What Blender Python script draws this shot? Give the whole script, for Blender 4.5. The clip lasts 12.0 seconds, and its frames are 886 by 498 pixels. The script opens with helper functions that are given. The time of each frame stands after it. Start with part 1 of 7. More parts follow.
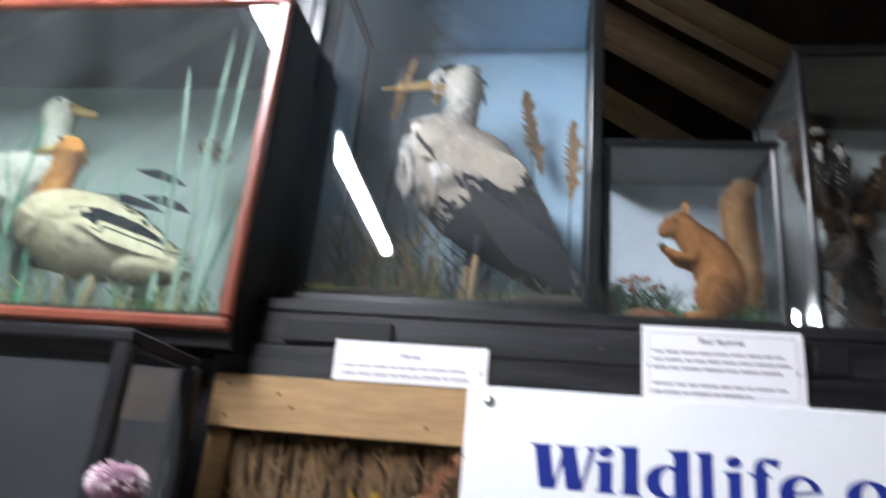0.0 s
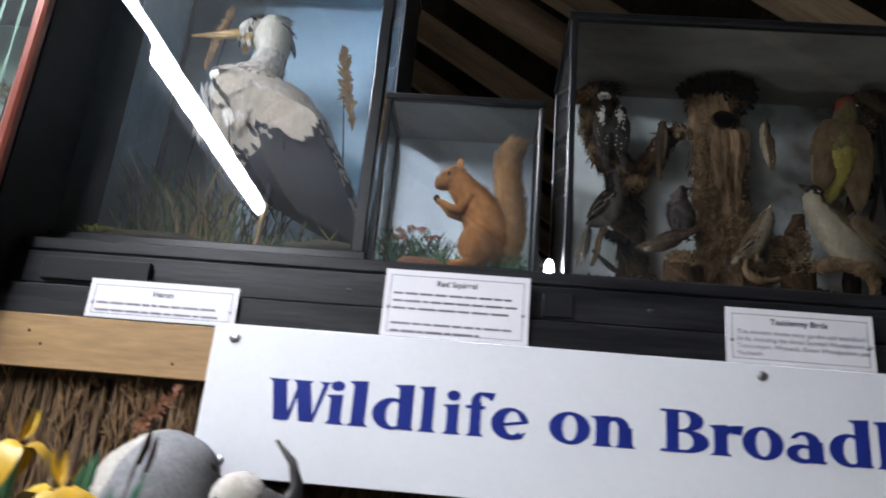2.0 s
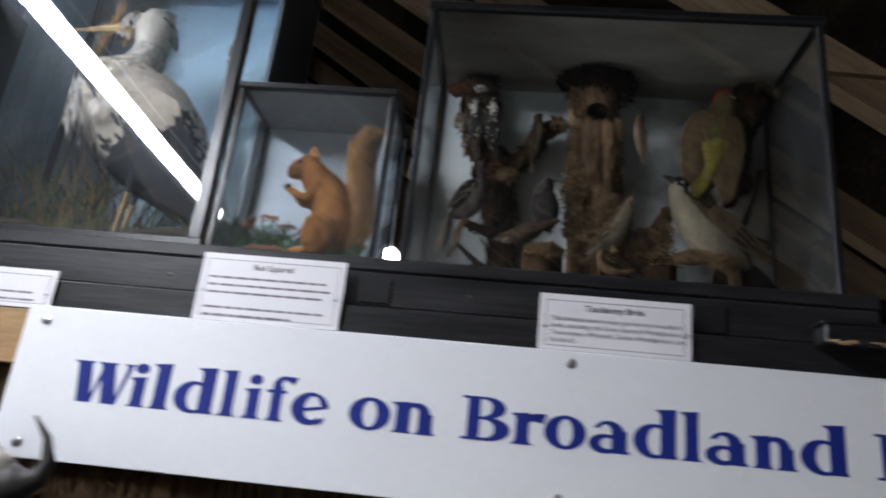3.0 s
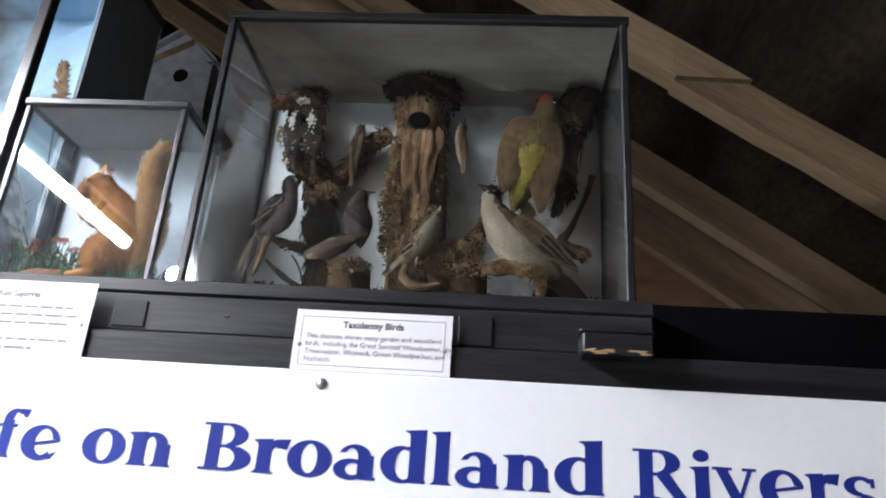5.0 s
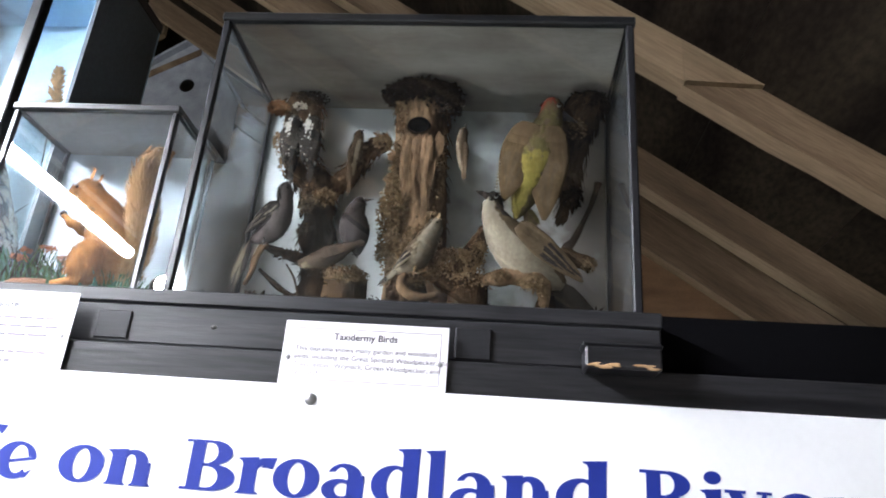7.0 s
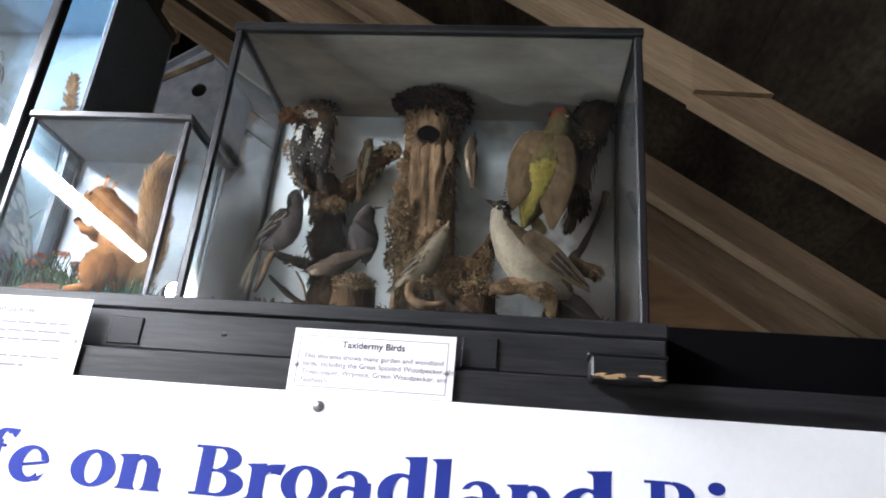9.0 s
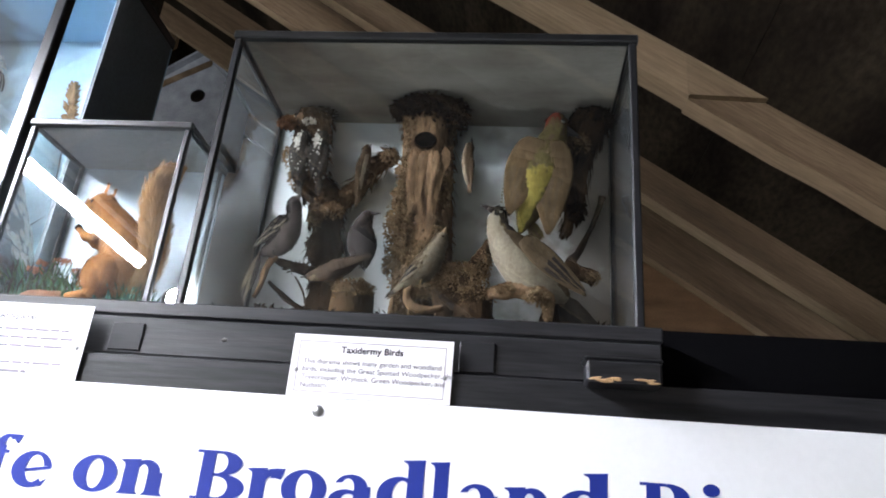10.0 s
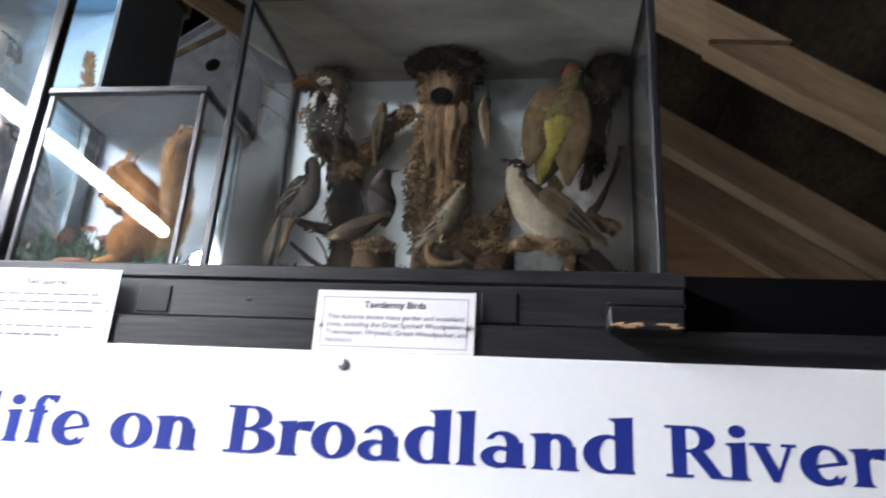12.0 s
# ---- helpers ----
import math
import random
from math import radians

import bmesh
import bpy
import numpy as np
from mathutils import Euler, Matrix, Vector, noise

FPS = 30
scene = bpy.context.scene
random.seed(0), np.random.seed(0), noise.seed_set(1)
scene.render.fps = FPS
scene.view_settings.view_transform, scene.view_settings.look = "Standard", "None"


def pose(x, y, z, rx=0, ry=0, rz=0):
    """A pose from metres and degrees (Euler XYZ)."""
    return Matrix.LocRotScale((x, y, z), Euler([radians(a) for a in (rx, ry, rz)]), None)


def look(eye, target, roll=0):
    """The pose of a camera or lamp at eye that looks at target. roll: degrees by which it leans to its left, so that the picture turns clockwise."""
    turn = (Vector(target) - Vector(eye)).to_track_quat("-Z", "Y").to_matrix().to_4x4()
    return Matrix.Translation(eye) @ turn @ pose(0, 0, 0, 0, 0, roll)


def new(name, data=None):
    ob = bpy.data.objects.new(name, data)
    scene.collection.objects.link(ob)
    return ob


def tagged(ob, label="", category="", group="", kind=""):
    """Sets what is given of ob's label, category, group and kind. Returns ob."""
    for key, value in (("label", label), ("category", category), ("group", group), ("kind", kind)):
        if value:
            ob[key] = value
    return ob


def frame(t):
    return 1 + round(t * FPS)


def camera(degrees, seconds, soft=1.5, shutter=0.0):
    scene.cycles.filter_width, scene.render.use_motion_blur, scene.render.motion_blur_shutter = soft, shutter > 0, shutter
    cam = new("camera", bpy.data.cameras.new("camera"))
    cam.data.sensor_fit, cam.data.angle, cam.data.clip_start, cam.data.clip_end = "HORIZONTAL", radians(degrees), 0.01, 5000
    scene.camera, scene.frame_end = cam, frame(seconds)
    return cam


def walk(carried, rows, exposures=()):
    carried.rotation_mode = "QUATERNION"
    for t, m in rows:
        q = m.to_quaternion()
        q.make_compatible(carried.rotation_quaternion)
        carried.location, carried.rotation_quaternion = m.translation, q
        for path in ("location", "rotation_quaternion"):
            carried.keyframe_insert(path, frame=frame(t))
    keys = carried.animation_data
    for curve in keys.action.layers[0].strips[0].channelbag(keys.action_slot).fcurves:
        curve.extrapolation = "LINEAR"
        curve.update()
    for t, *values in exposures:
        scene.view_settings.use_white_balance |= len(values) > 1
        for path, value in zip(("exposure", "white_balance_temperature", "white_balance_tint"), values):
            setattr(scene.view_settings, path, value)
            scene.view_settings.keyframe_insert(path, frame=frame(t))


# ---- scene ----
cam = camera(63.6, 12.0, soft=1.9, shutter=0.9)
PATH = [
    (0, (0.566, 0.196, 1.799), (0.253, 2.051, 2.476), 5.5),
    (0.5, (0.653, 0.218, 1.766), (0.446, 2.12, 2.35), 3.8),
    (1, (0.702, 0.211, 1.773), (0.573, 2.133, 2.308), 2.7),
    (1.5, (0.769, 0.226, 1.759), (0.874, 2.095, 2.462), 2.5),
    (2, (0.941, 0.196, 1.765), (0.818, 2.096, 2.379), 5.1),
    (2.5, (1.126, 0.215, 1.748), (0.966, 2.108, 2.374), 6.1),
    (2.7, (1.215, 0.233, 1.745), (1.051, 2.116, 2.398), 6.1),
    (4.3, (1.756, 0.344, 1.783), (1.383, 2.202, 2.424), 7.9),
    (4.5, (1.751, 0.346, 1.789), (1.461, 2.217, 2.433), 7.0),
    (5, (1.779, 0.368, 1.791), (1.625, 2.227, 2.511), 4.1),
    (5.5, (1.791, 0.426, 1.815), (1.56, 2.275, 2.542), 4.4),
    (6, (1.797, 0.433, 1.808), (1.637, 2.287, 2.541), 4.4),
    (6.5, (1.795, 0.432, 1.81), (1.646, 2.27, 2.584), 4.2),
    (7, (1.798, 0.43, 1.81), (1.615, 2.276, 2.558), 4.5),
    (8.8, (1.8, 0.423, 1.811), (1.596, 2.265, 2.561), 5.5),
    (9, (1.802, 0.415, 1.815), (1.592, 2.255, 2.571), 5.2),
    (9.5, (1.8, 0.408, 1.811), (1.603, 2.251, 2.563), 4.9),
    (10, (1.806, 0.399, 1.813), (1.599, 2.235, 2.578), 4.9),
    (10.5, (1.803, 0.397, 1.81), (1.597, 2.238, 2.564), 4.5),
    (11, (1.81, 0.393, 1.81), (1.606, 2.239, 2.551), 4.2),
    (11.5, (1.813, 0.405, 1.802), (1.619, 2.265, 2.51), 3.5),
    (12, (1.81, 0.405, 1.794), (1.546, 2.272, 2.461), 3.6),
]
EXPOSURES = [(0.0, 0.5), (0.5, 0.18), (1.0, 0.08), (2.0, 0.28), (2.7, 0.2), (4.5, 0.68), (5.0, 1.5), (5.5, 1.72), (6.0, 1.76), (7.0, 2.1), (9.0, 1.92), (11.0, 1.86), (11.5, 1.72), (12.0, 1.55)]
walk(cam, [(t, look(eye, target, roll)) for t, eye, target, roll in PATH], EXPOSURES)

# ---------------------------------------------------------------- world and light
world = bpy.data.worlds.new("dusk_outside")
world.use_nodes = True
scene.world = world
sky = world.node_tree.nodes.new("ShaderNodeTexSky")
sky.sky_type, sky.sun_disc = "NISHITA", False
sky.sun_elevation, sky.sun_rotation = radians(35), radians(200)
world.node_tree.links.new(sky.outputs[0], world.node_tree.nodes["Background"].inputs[0])
world.node_tree.nodes["Background"].inputs[1].default_value = 0.05


def fill_lamp(name, m, sx, sy, power, color):
    """An area lamp added as daylight fill at an unseen opening of the barn."""
    data = bpy.data.lights.new(name, "AREA")
    data.shape, data.size, data.size_y, data.energy, data.color = "RECTANGLE", sx, sy, power, color
    ob = new(name, data)
    ob.matrix_world = m
    return ob


# ---------------------------------------------------------------- materials
def mat(name, a, b=None, rough=0.6, scale=12.0, detail=6.0, bump=0.15, stretch=(1, 1, 1), metal=0.0, fine=90.0, wear=0.25, spec=0.5, per_object=0.0, turn=0.0):
    """A surface with broad and fine variation between the colours a and b."""
    m = bpy.data.materials.new(name)
    m.use_nodes = True
    t = m.node_tree
    n, link = t.nodes, t.links.new
    p = n["Principled BSDF"]
    b = b or tuple(c * 0.7 for c in a)
    co = n.new("ShaderNodeTexCoord")
    mp = n.new("ShaderNodeMapping")
    mp.inputs["Scale"].default_value = stretch
    if turn:
        rot = n.new("ShaderNodeMapping")
        rot.inputs["Rotation"].default_value = (0, radians(turn), 0)
        link(co.outputs["Object"], rot.inputs[0])
        link(rot.outputs[0], mp.inputs[0])
    else:
        link(co.outputs["Object"], mp.inputs[0])
    n1, n2 = n.new("ShaderNodeTexNoise"), n.new("ShaderNodeTexNoise")
    n1.inputs["Scale"].default_value, n1.inputs["Detail"].default_value = scale, detail
    n2.inputs["Scale"].default_value, n2.inputs["Detail"].default_value = fine, 4.0
    link(mp.outputs[0], n1.inputs[0])
    link(mp.outputs[0], n2.inputs[0])
    ramp = n.new("ShaderNodeMapRange")
    ramp.inputs[1].default_value, ramp.inputs[2].default_value = 0.3, 0.7
    link(n1.outputs[0], ramp.inputs[0])
    mix = n.new("ShaderNodeMix")
    mix.data_type = "RGBA"
    mix.inputs[6].default_value, mix.inputs[7].default_value = (*a, 1), (*b, 1)
    link(ramp.outputs[0], mix.inputs[0])
    mul = n.new("ShaderNodeMix")
    mul.data_type, mul.blend_type = "RGBA", "MULTIPLY"
    mul.inputs[0].default_value = wear
    link(mix.outputs[2], mul.inputs[6])
    r2 = n.new("ShaderNodeMapRange")
    r2.inputs[1].default_value, r2.inputs[2].default_value, r2.inputs[3].default_value = 0.3, 0.7, 0.2
    link(n2.outputs[0], r2.inputs[0])
    link(r2.outputs[0], mul.inputs[7])
    last = mul
    if per_object:
        info = n.new("ShaderNodeObjectInfo")
        geo = n.new("ShaderNodeNewGeometry")
        add = n.new("ShaderNodeMath")
        add.operation = "ADD"
        link(info.outputs["Random"], add.inputs[0])
        link(geo.outputs["Random Per Island"], add.inputs[1])
        r3 = n.new("ShaderNodeMapRange")
        r3.inputs[1].default_value, r3.inputs[2].default_value, r3.inputs[3].default_value, r3.inputs[4].default_value = 0.0, 2.0, 1.0 - per_object, 1.0 + per_object
        link(add.outputs[0], r3.inputs[0])
        hsv = n.new("ShaderNodeHueSaturation")
        link(r3.outputs[0], hsv.inputs["Value"])
        link(mul.outputs[2], hsv.inputs["Color"])
        link(hsv.outputs[0], p.inputs["Base Color"])
    else:
        link(last.outputs[2], p.inputs["Base Color"])
    p.inputs["Roughness"].default_value, p.inputs["Metallic"].default_value = rough, metal
    p.inputs["Specular IOR Level"].default_value = spec
    if bump:
        bp = n.new("ShaderNodeBump")
        bp.inputs["Strength"].default_value, bp.inputs["Distance"].default_value = bump, 0.004
        link(n2.outputs[0], bp.inputs["Height"])
        link(bp.outputs[0], p.inputs["Normal"])
    return m


def glass_mat(name, tint, gloss=1.0, dust=0.003):
    """Thin window glass: clear straight through, with a Fresnel reflection and a film of dust in smears."""
    m = bpy.data.materials.new(name)
    m.use_nodes = True
    n, link = m.node_tree.nodes, m.node_tree.links.new
    n.remove(n["Principled BSDF"])
    clear, shiny, mix, face = n.new("ShaderNodeBsdfTransparent"), n.new("ShaderNodeBsdfGlossy"), n.new("ShaderNodeMixShader"), n.new("ShaderNodeLayerWeight")
    face.inputs[0].default_value = 0.5
    clear.inputs[0].default_value = (*tint, 1)
    shiny.inputs["Roughness"].default_value = 0.015
    power, scale = n.new("ShaderNodeMath"), n.new("ShaderNodeMath")
    power.operation, scale.operation = "POWER", "MULTIPLY_ADD"
    power.inputs[1].default_value, scale.inputs[1].default_value, scale.inputs[2].default_value = 5.0, 0.92 * gloss, 0.052 * gloss
    link(face.outputs["Facing"], power.inputs[0])
    link(power.outputs[0], scale.inputs[0])
    link(scale.outputs[0], mix.inputs[0])
    link(clear.outputs[0], mix.inputs[1])
    link(shiny.outputs[0], mix.inputs[2])
    front, behind, film, both, co, nz, amount = n.new("ShaderNodeBsdfDiffuse"), n.new("ShaderNodeBsdfTranslucent"), n.new("ShaderNodeMixShader"), n.new("ShaderNodeMixShader"), n.new("ShaderNodeTexCoord"), n.new("ShaderNodeTexNoise"), n.new("ShaderNodeMapRange")
    front.inputs[0].default_value = behind.inputs[0].default_value = (0.66, 0.70, 0.74, 1)
    link(front.outputs[0], film.inputs[1])
    link(behind.outputs[0], film.inputs[2])
    nz.inputs["Scale"].default_value, nz.inputs["Detail"].default_value = 7.0, 7.0
    amount.inputs[1].default_value, amount.inputs[2].default_value, amount.inputs[3].default_value, amount.inputs[4].default_value = 0.3, 0.75, dust * 0.55, dust * 1.7
    link(co.outputs["Object"], nz.inputs[0])
    link(nz.outputs[0], amount.inputs[0])
    link(amount.outputs[0], both.inputs[0])
    link(mix.outputs[0], both.inputs[1])
    link(film.outputs[0], both.inputs[2])
    link(both.outputs[0], n["Material Output"].inputs[0])
    return m


def glow_mat(name, color, strength):
    m = bpy.data.materials.new(name)
    m.use_nodes = True
    p = m.node_tree.nodes["Principled BSDF"]
    p.inputs["Emission Color"].default_value = (*color, 1)
    p.inputs["Emission Strength"].default_value = strength
    return m


def sky_mat(name, low, high, z0, z1, cloud=0.25):
    """A painted sky on a backboard: paler towards its foot, with faint painted clouds."""
    m = mat(name, high, low, rough=0.75, scale=4.0, bump=0.05, wear=0.1, spec=0.15)
    n, link = m.node_tree.nodes, m.node_tree.links.new
    mix = next(x for x in n if x.type == "MIX" and x.blend_type == "MIX")
    co = next(x for x in n if x.type == "TEX_COORD")
    noise_1 = next(x for x in n if x.type == "TEX_NOISE")
    sep = n.new("ShaderNodeSeparateXYZ")
    link(co.outputs["Object"], sep.inputs[0])
    rng = n.new("ShaderNodeMapRange")
    rng.inputs[1].default_value, rng.inputs[2].default_value, rng.inputs[3].default_value, rng.inputs[4].default_value = z0, z1, 1, 0
    link(sep.outputs[2], rng.inputs[0])
    add = n.new("ShaderNodeMath")
    add.operation = "MULTIPLY_ADD"
    link(noise_1.outputs[0], add.inputs[0])
    add.inputs[1].default_value = cloud
    link(rng.outputs[0], add.inputs[2])
    for l in list(mix.inputs[0].links):
        m.node_tree.links.remove(l)
    link(add.outputs[0], mix.inputs[0])
    return m


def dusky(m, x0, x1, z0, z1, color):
    """A darker colour towards one side and the foot of a backboard, with a ragged edge."""
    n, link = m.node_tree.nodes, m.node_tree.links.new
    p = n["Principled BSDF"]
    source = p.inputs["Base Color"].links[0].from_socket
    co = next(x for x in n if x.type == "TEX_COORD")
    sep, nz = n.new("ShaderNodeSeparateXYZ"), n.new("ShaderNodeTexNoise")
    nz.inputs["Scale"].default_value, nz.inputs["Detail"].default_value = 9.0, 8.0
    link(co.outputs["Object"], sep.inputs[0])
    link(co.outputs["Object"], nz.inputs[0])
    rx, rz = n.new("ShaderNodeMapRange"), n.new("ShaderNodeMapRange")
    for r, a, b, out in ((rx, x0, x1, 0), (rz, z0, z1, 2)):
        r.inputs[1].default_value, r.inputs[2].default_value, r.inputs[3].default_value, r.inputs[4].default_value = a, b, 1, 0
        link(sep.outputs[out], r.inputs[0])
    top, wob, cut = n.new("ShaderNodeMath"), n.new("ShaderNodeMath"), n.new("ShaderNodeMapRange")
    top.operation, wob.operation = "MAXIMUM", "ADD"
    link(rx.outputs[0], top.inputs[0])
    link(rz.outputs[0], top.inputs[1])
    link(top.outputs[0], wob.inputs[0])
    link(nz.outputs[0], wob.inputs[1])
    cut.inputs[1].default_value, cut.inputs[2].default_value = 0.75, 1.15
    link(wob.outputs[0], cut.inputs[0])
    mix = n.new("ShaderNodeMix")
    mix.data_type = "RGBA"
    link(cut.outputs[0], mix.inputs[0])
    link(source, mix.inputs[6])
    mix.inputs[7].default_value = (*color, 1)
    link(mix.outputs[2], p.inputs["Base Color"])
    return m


BLACK = mat("black_paint", (0.010, 0.010, 0.012), (0.018, 0.018, 0.021), rough=0.5, scale=6, stretch=(0.3, 1, 3), bump=0.08, spec=0.2)
BLACK_WOOD = mat("black_stained_board", (0.004, 0.004, 0.006), (0.03, 0.03, 0.034), rough=0.42, scale=9, stretch=(0.25, 1, 3), bump=0.15, fine=50, spec=0.3, wear=0.7)
CASE_FRAME = mat("black_case_frame", (0.005, 0.006, 0.007), (0.012, 0.013, 0.015), rough=0.3, scale=20, bump=0.05)
MAHOGANY = mat("mahogany_moulding", (0.16, 0.04, 0.025), (0.26, 0.08, 0.05), rough=0.3, scale=9, stretch=(1, 1, 0.2), bump=0.1)
PINE = mat("planed_pine", (0.42, 0.26, 0.115), (0.31, 0.18, 0.075), rough=0.6, scale=4, stretch=(0.5, 2, 4), bump=0.15, fine=30, wear=0.35)
# paler copy of the rafter wood: light on undersides and the upper length, as colour
SAWN_LIT = mat("lit_sawn_rafter", (0.44, 0.33, 0.21), (0.22, 0.15, 0.09), rough=0.8, scale=2.0, stretch=(0.35, 2.5, 4.0), bump=0.5, fine=34, wear=0.35, per_object=0.15, turn=-34.6, spec=0.08)
SAWN = mat("rough_sawn_rafter", (0.27, 0.19, 0.118), (0.085, 0.056, 0.034), rough=0.8, scale=1.7, stretch=(0.35, 3.0, 4.5), bump=0.7, fine=38, wear=0.4, per_object=0.2, turn=-34.6, spec=0.05)
DECK = mat("dark_roof_board", (0.046, 0.035, 0.024), (0.008, 0.006, 0.005), rough=0.9, scale=2.2, stretch=(1.6, 0.7, 1.6), bump=0.8, fine=35, wear=0.6, per_object=0.3, spec=0.05)
PLY = mat("weathered_plywood", (0.2, 0.12, 0.065), (0.11, 0.065, 0.035), rough=0.8, scale=5, stretch=(1, 1, 3), bump=0.3, spec=0.05)
WHITE_SIGN = mat("white_sign_board", (0.80, 0.81, 0.83), (0.74, 0.75, 0.78), rough=0.35, scale=2.5, bump=0.03, wear=0.04)
BLUE_INK = mat("blue_lettering", (0.010, 0.022, 0.19), (0.014, 0.03, 0.23), rough=0.45, bump=0.0, wear=0.05, spec=0.25)
CARD = mat("laminated_card", (0.80, 0.79, 0.81), (0.75, 0.74, 0.77), rough=0.25, scale=5, bump=0.02, wear=0.03)
INK = mat("grey_print", (0.05, 0.04, 0.06), (0.07, 0.06, 0.08), rough=0.5, bump=0.0, wear=0.05)
INK_PALE = mat("pale_print", (0.13, 0.115, 0.14), (0.19, 0.17, 0.21), rough=0.5, bump=0.0, wear=0.05)
STEEL = mat("galvanised_steel", (0.45, 0.45, 0.46), (0.3, 0.3, 0.31), rough=0.35, metal=0.9, bump=0.1)
GLASS = glass_mat("case_glass", (0.93, 0.95, 0.95))
GLASS_GREEN = glass_mat("old_greenish_glass", (0.86, 0.94, 0.91), dust=0.022)
GLASS_DUSTY = glass_mat("dusty_case_glass", (0.93, 0.95, 0.95), dust=0.022)
GLASS_SIDE = glass_mat("streaked_side_glass", (0.93, 0.95, 0.95), dust=0.03)
GLASS_FILM = glass_mat("filmed_case_glass", (0.93, 0.95, 0.95), dust=0.018)
TUBE = glow_mat("lit_fluorescent_diffuser", (0.93, 0.96, 1.05), 175.0)
SPOT = glow_mat("lit_spot_lens", (0.95, 0.97, 1.0), 600.0)
SPLINTER = mat("bare_splintered_pine", (0.46, 0.31, 0.17), (0.34, 0.21, 0.10), rough=0.8, bump=0.3)
ENAMEL = mat("white_enamel", (0.75, 0.76, 0.76), (0.68, 0.69, 0.7), rough=0.35, bump=0.02, wear=0.06)
# for the light-cutting flaps added beside the lamp
ADDED_FLAP = mat("matt_black_added_flap", (0.006, 0.006, 0.007), (0.004, 0.004, 0.005), rough=0.9, bump=0.02, wear=0.2, spec=0.02)
# near-black: the unlit void right of the case is put into the colour
VOID_SHADE = mat("recess_shade_black", (0.0025, 0.0025, 0.003), (0.004, 0.004, 0.005), rough=0.95, scale=5, bump=0.05, spec=0.03)
HOLLOW = mat("hollow_shade", (0.002, 0.002, 0.002), rough=1.0, bump=0.0, spec=0.0)
CONCRETE = mat("concrete_floor", (0.3, 0.29, 0.27), (0.2, 0.195, 0.185), rough=0.8, scale=3, bump=0.3)
PLASTER = mat("limewashed_wall", (0.5, 0.48, 0.44), (0.4, 0.38, 0.34), rough=0.85, scale=2, bump=0.3)
REED = mat("dry_reed", (0.25, 0.145, 0.06), (0.09, 0.05, 0.022), rough=0.7, scale=10, stretch=(1, 1, 0.15), bump=0.3, per_object=0.6)
REED_BACK = mat("dark_reed_backing", (0.06, 0.035, 0.018), (0.03, 0.018, 0.01), rough=0.9, scale=30, stretch=(1, 1, 0.1))
# clouded sky; the light's fall from left to right is put into its colour
SKY_BIRDS = dusky(sky_mat("painted_sky_dimmed_right", (0.60, 0.63, 0.64), (0.38, 0.44, 0.48), 2.3, 2.95, 0.7), 2.12, 1.52, 2.10, 2.20, (0.155, 0.14, 0.125))
CEIL_BIRDS = mat("painted_cloudy_lining", (0.29, 0.28, 0.25), (0.15, 0.132, 0.11), rough=0.8, scale=6, stretch=(0.6, 1.6, 1), bump=0.1)
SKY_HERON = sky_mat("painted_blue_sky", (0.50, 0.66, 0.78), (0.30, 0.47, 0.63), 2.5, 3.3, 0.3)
# heron backboard: darker towards its left side and its foot
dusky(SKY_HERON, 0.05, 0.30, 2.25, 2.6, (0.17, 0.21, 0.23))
SKY_SQUIRREL = sky_mat("painted_grey_sky", (0.60, 0.68, 0.76), (0.42, 0.50, 0.58), 2.3, 2.65, 0.3)
SKY_DUCK = sky_mat("painted_green_grey_water", (0.36, 0.40, 0.385), (0.28, 0.325, 0.32), 2.3, 2.8, 0.5)
LOW_LINING = mat("dark_violet_grey_lining", (0.032, 0.033, 0.04), (0.02, 0.02, 0.025), rough=0.8, scale=3, bump=0.1)
# left lining: dusky, with the glass's bluish haze put into its colour
HERON_DARK = mat("dusky_lining_with_haze", (0.36, 0.44, 0.50), (0.19, 0.24, 0.27), rough=0.8, scale=7, stretch=(1, 1, 0.4), bump=0.1)
CEIL_GREY = mat("grey_case_lining", (0.30, 0.31, 0.32), (0.24, 0.25, 0.26), rough=0.8, scale=3, bump=0.1)
BARK = mat("mossy_bark", (0.075, 0.044, 0.024), (0.02, 0.013, 0.008), rough=0.95, scale=28, stretch=(1, 1, 0.4), bump=0.9, fine=150, wear=0.6, spec=0.0, per_object=0.55)
BARK_PALE = mat("pale_peeling_bark", (0.265, 0.168, 0.098), (0.06, 0.037, 0.02), rough=0.9, scale=22, stretch=(1, 1, 0.25), bump=0.8, fine=120, wear=0.6, spec=0.0, per_object=0.6)
FRINGE = mat("dark_brown_lichen_fringe", (0.026, 0.016, 0.010), (0.010, 0.007, 0.005), rough=0.95, scale=50, bump=0.5, per_object=0.6, spec=0.0)
LICHEN = mat("curled_lichen", (0.23, 0.155, 0.088), (0.085, 0.053, 0.028), rough=0.95, scale=60, bump=0.6, per_object=0.5, spec=0.0)
SOIL = mat("dark_diorama_ground", (0.05, 0.042, 0.03), (0.022, 0.018, 0.014), rough=0.95, scale=40, bump=0.9, spec=0.05)
MOSS = mat("green_moss_tuft", (0.05, 0.12, 0.025), (0.025, 0.06, 0.015), rough=0.9, scale=40, bump=0.6, per_object=0.4)
DRYGRASS = mat("dry_grass", (0.30, 0.27, 0.10), (0.14, 0.13, 0.05), rough=0.8, scale=30, bump=0.2, per_object=0.5)
GREENLEAF = mat("painted_green_leaf", (0.05, 0.20, 0.11), (0.03, 0.12, 0.07), rough=0.5, scale=12, stretch=(1, 1, 0.2), bump=0.2, per_object=0.3)
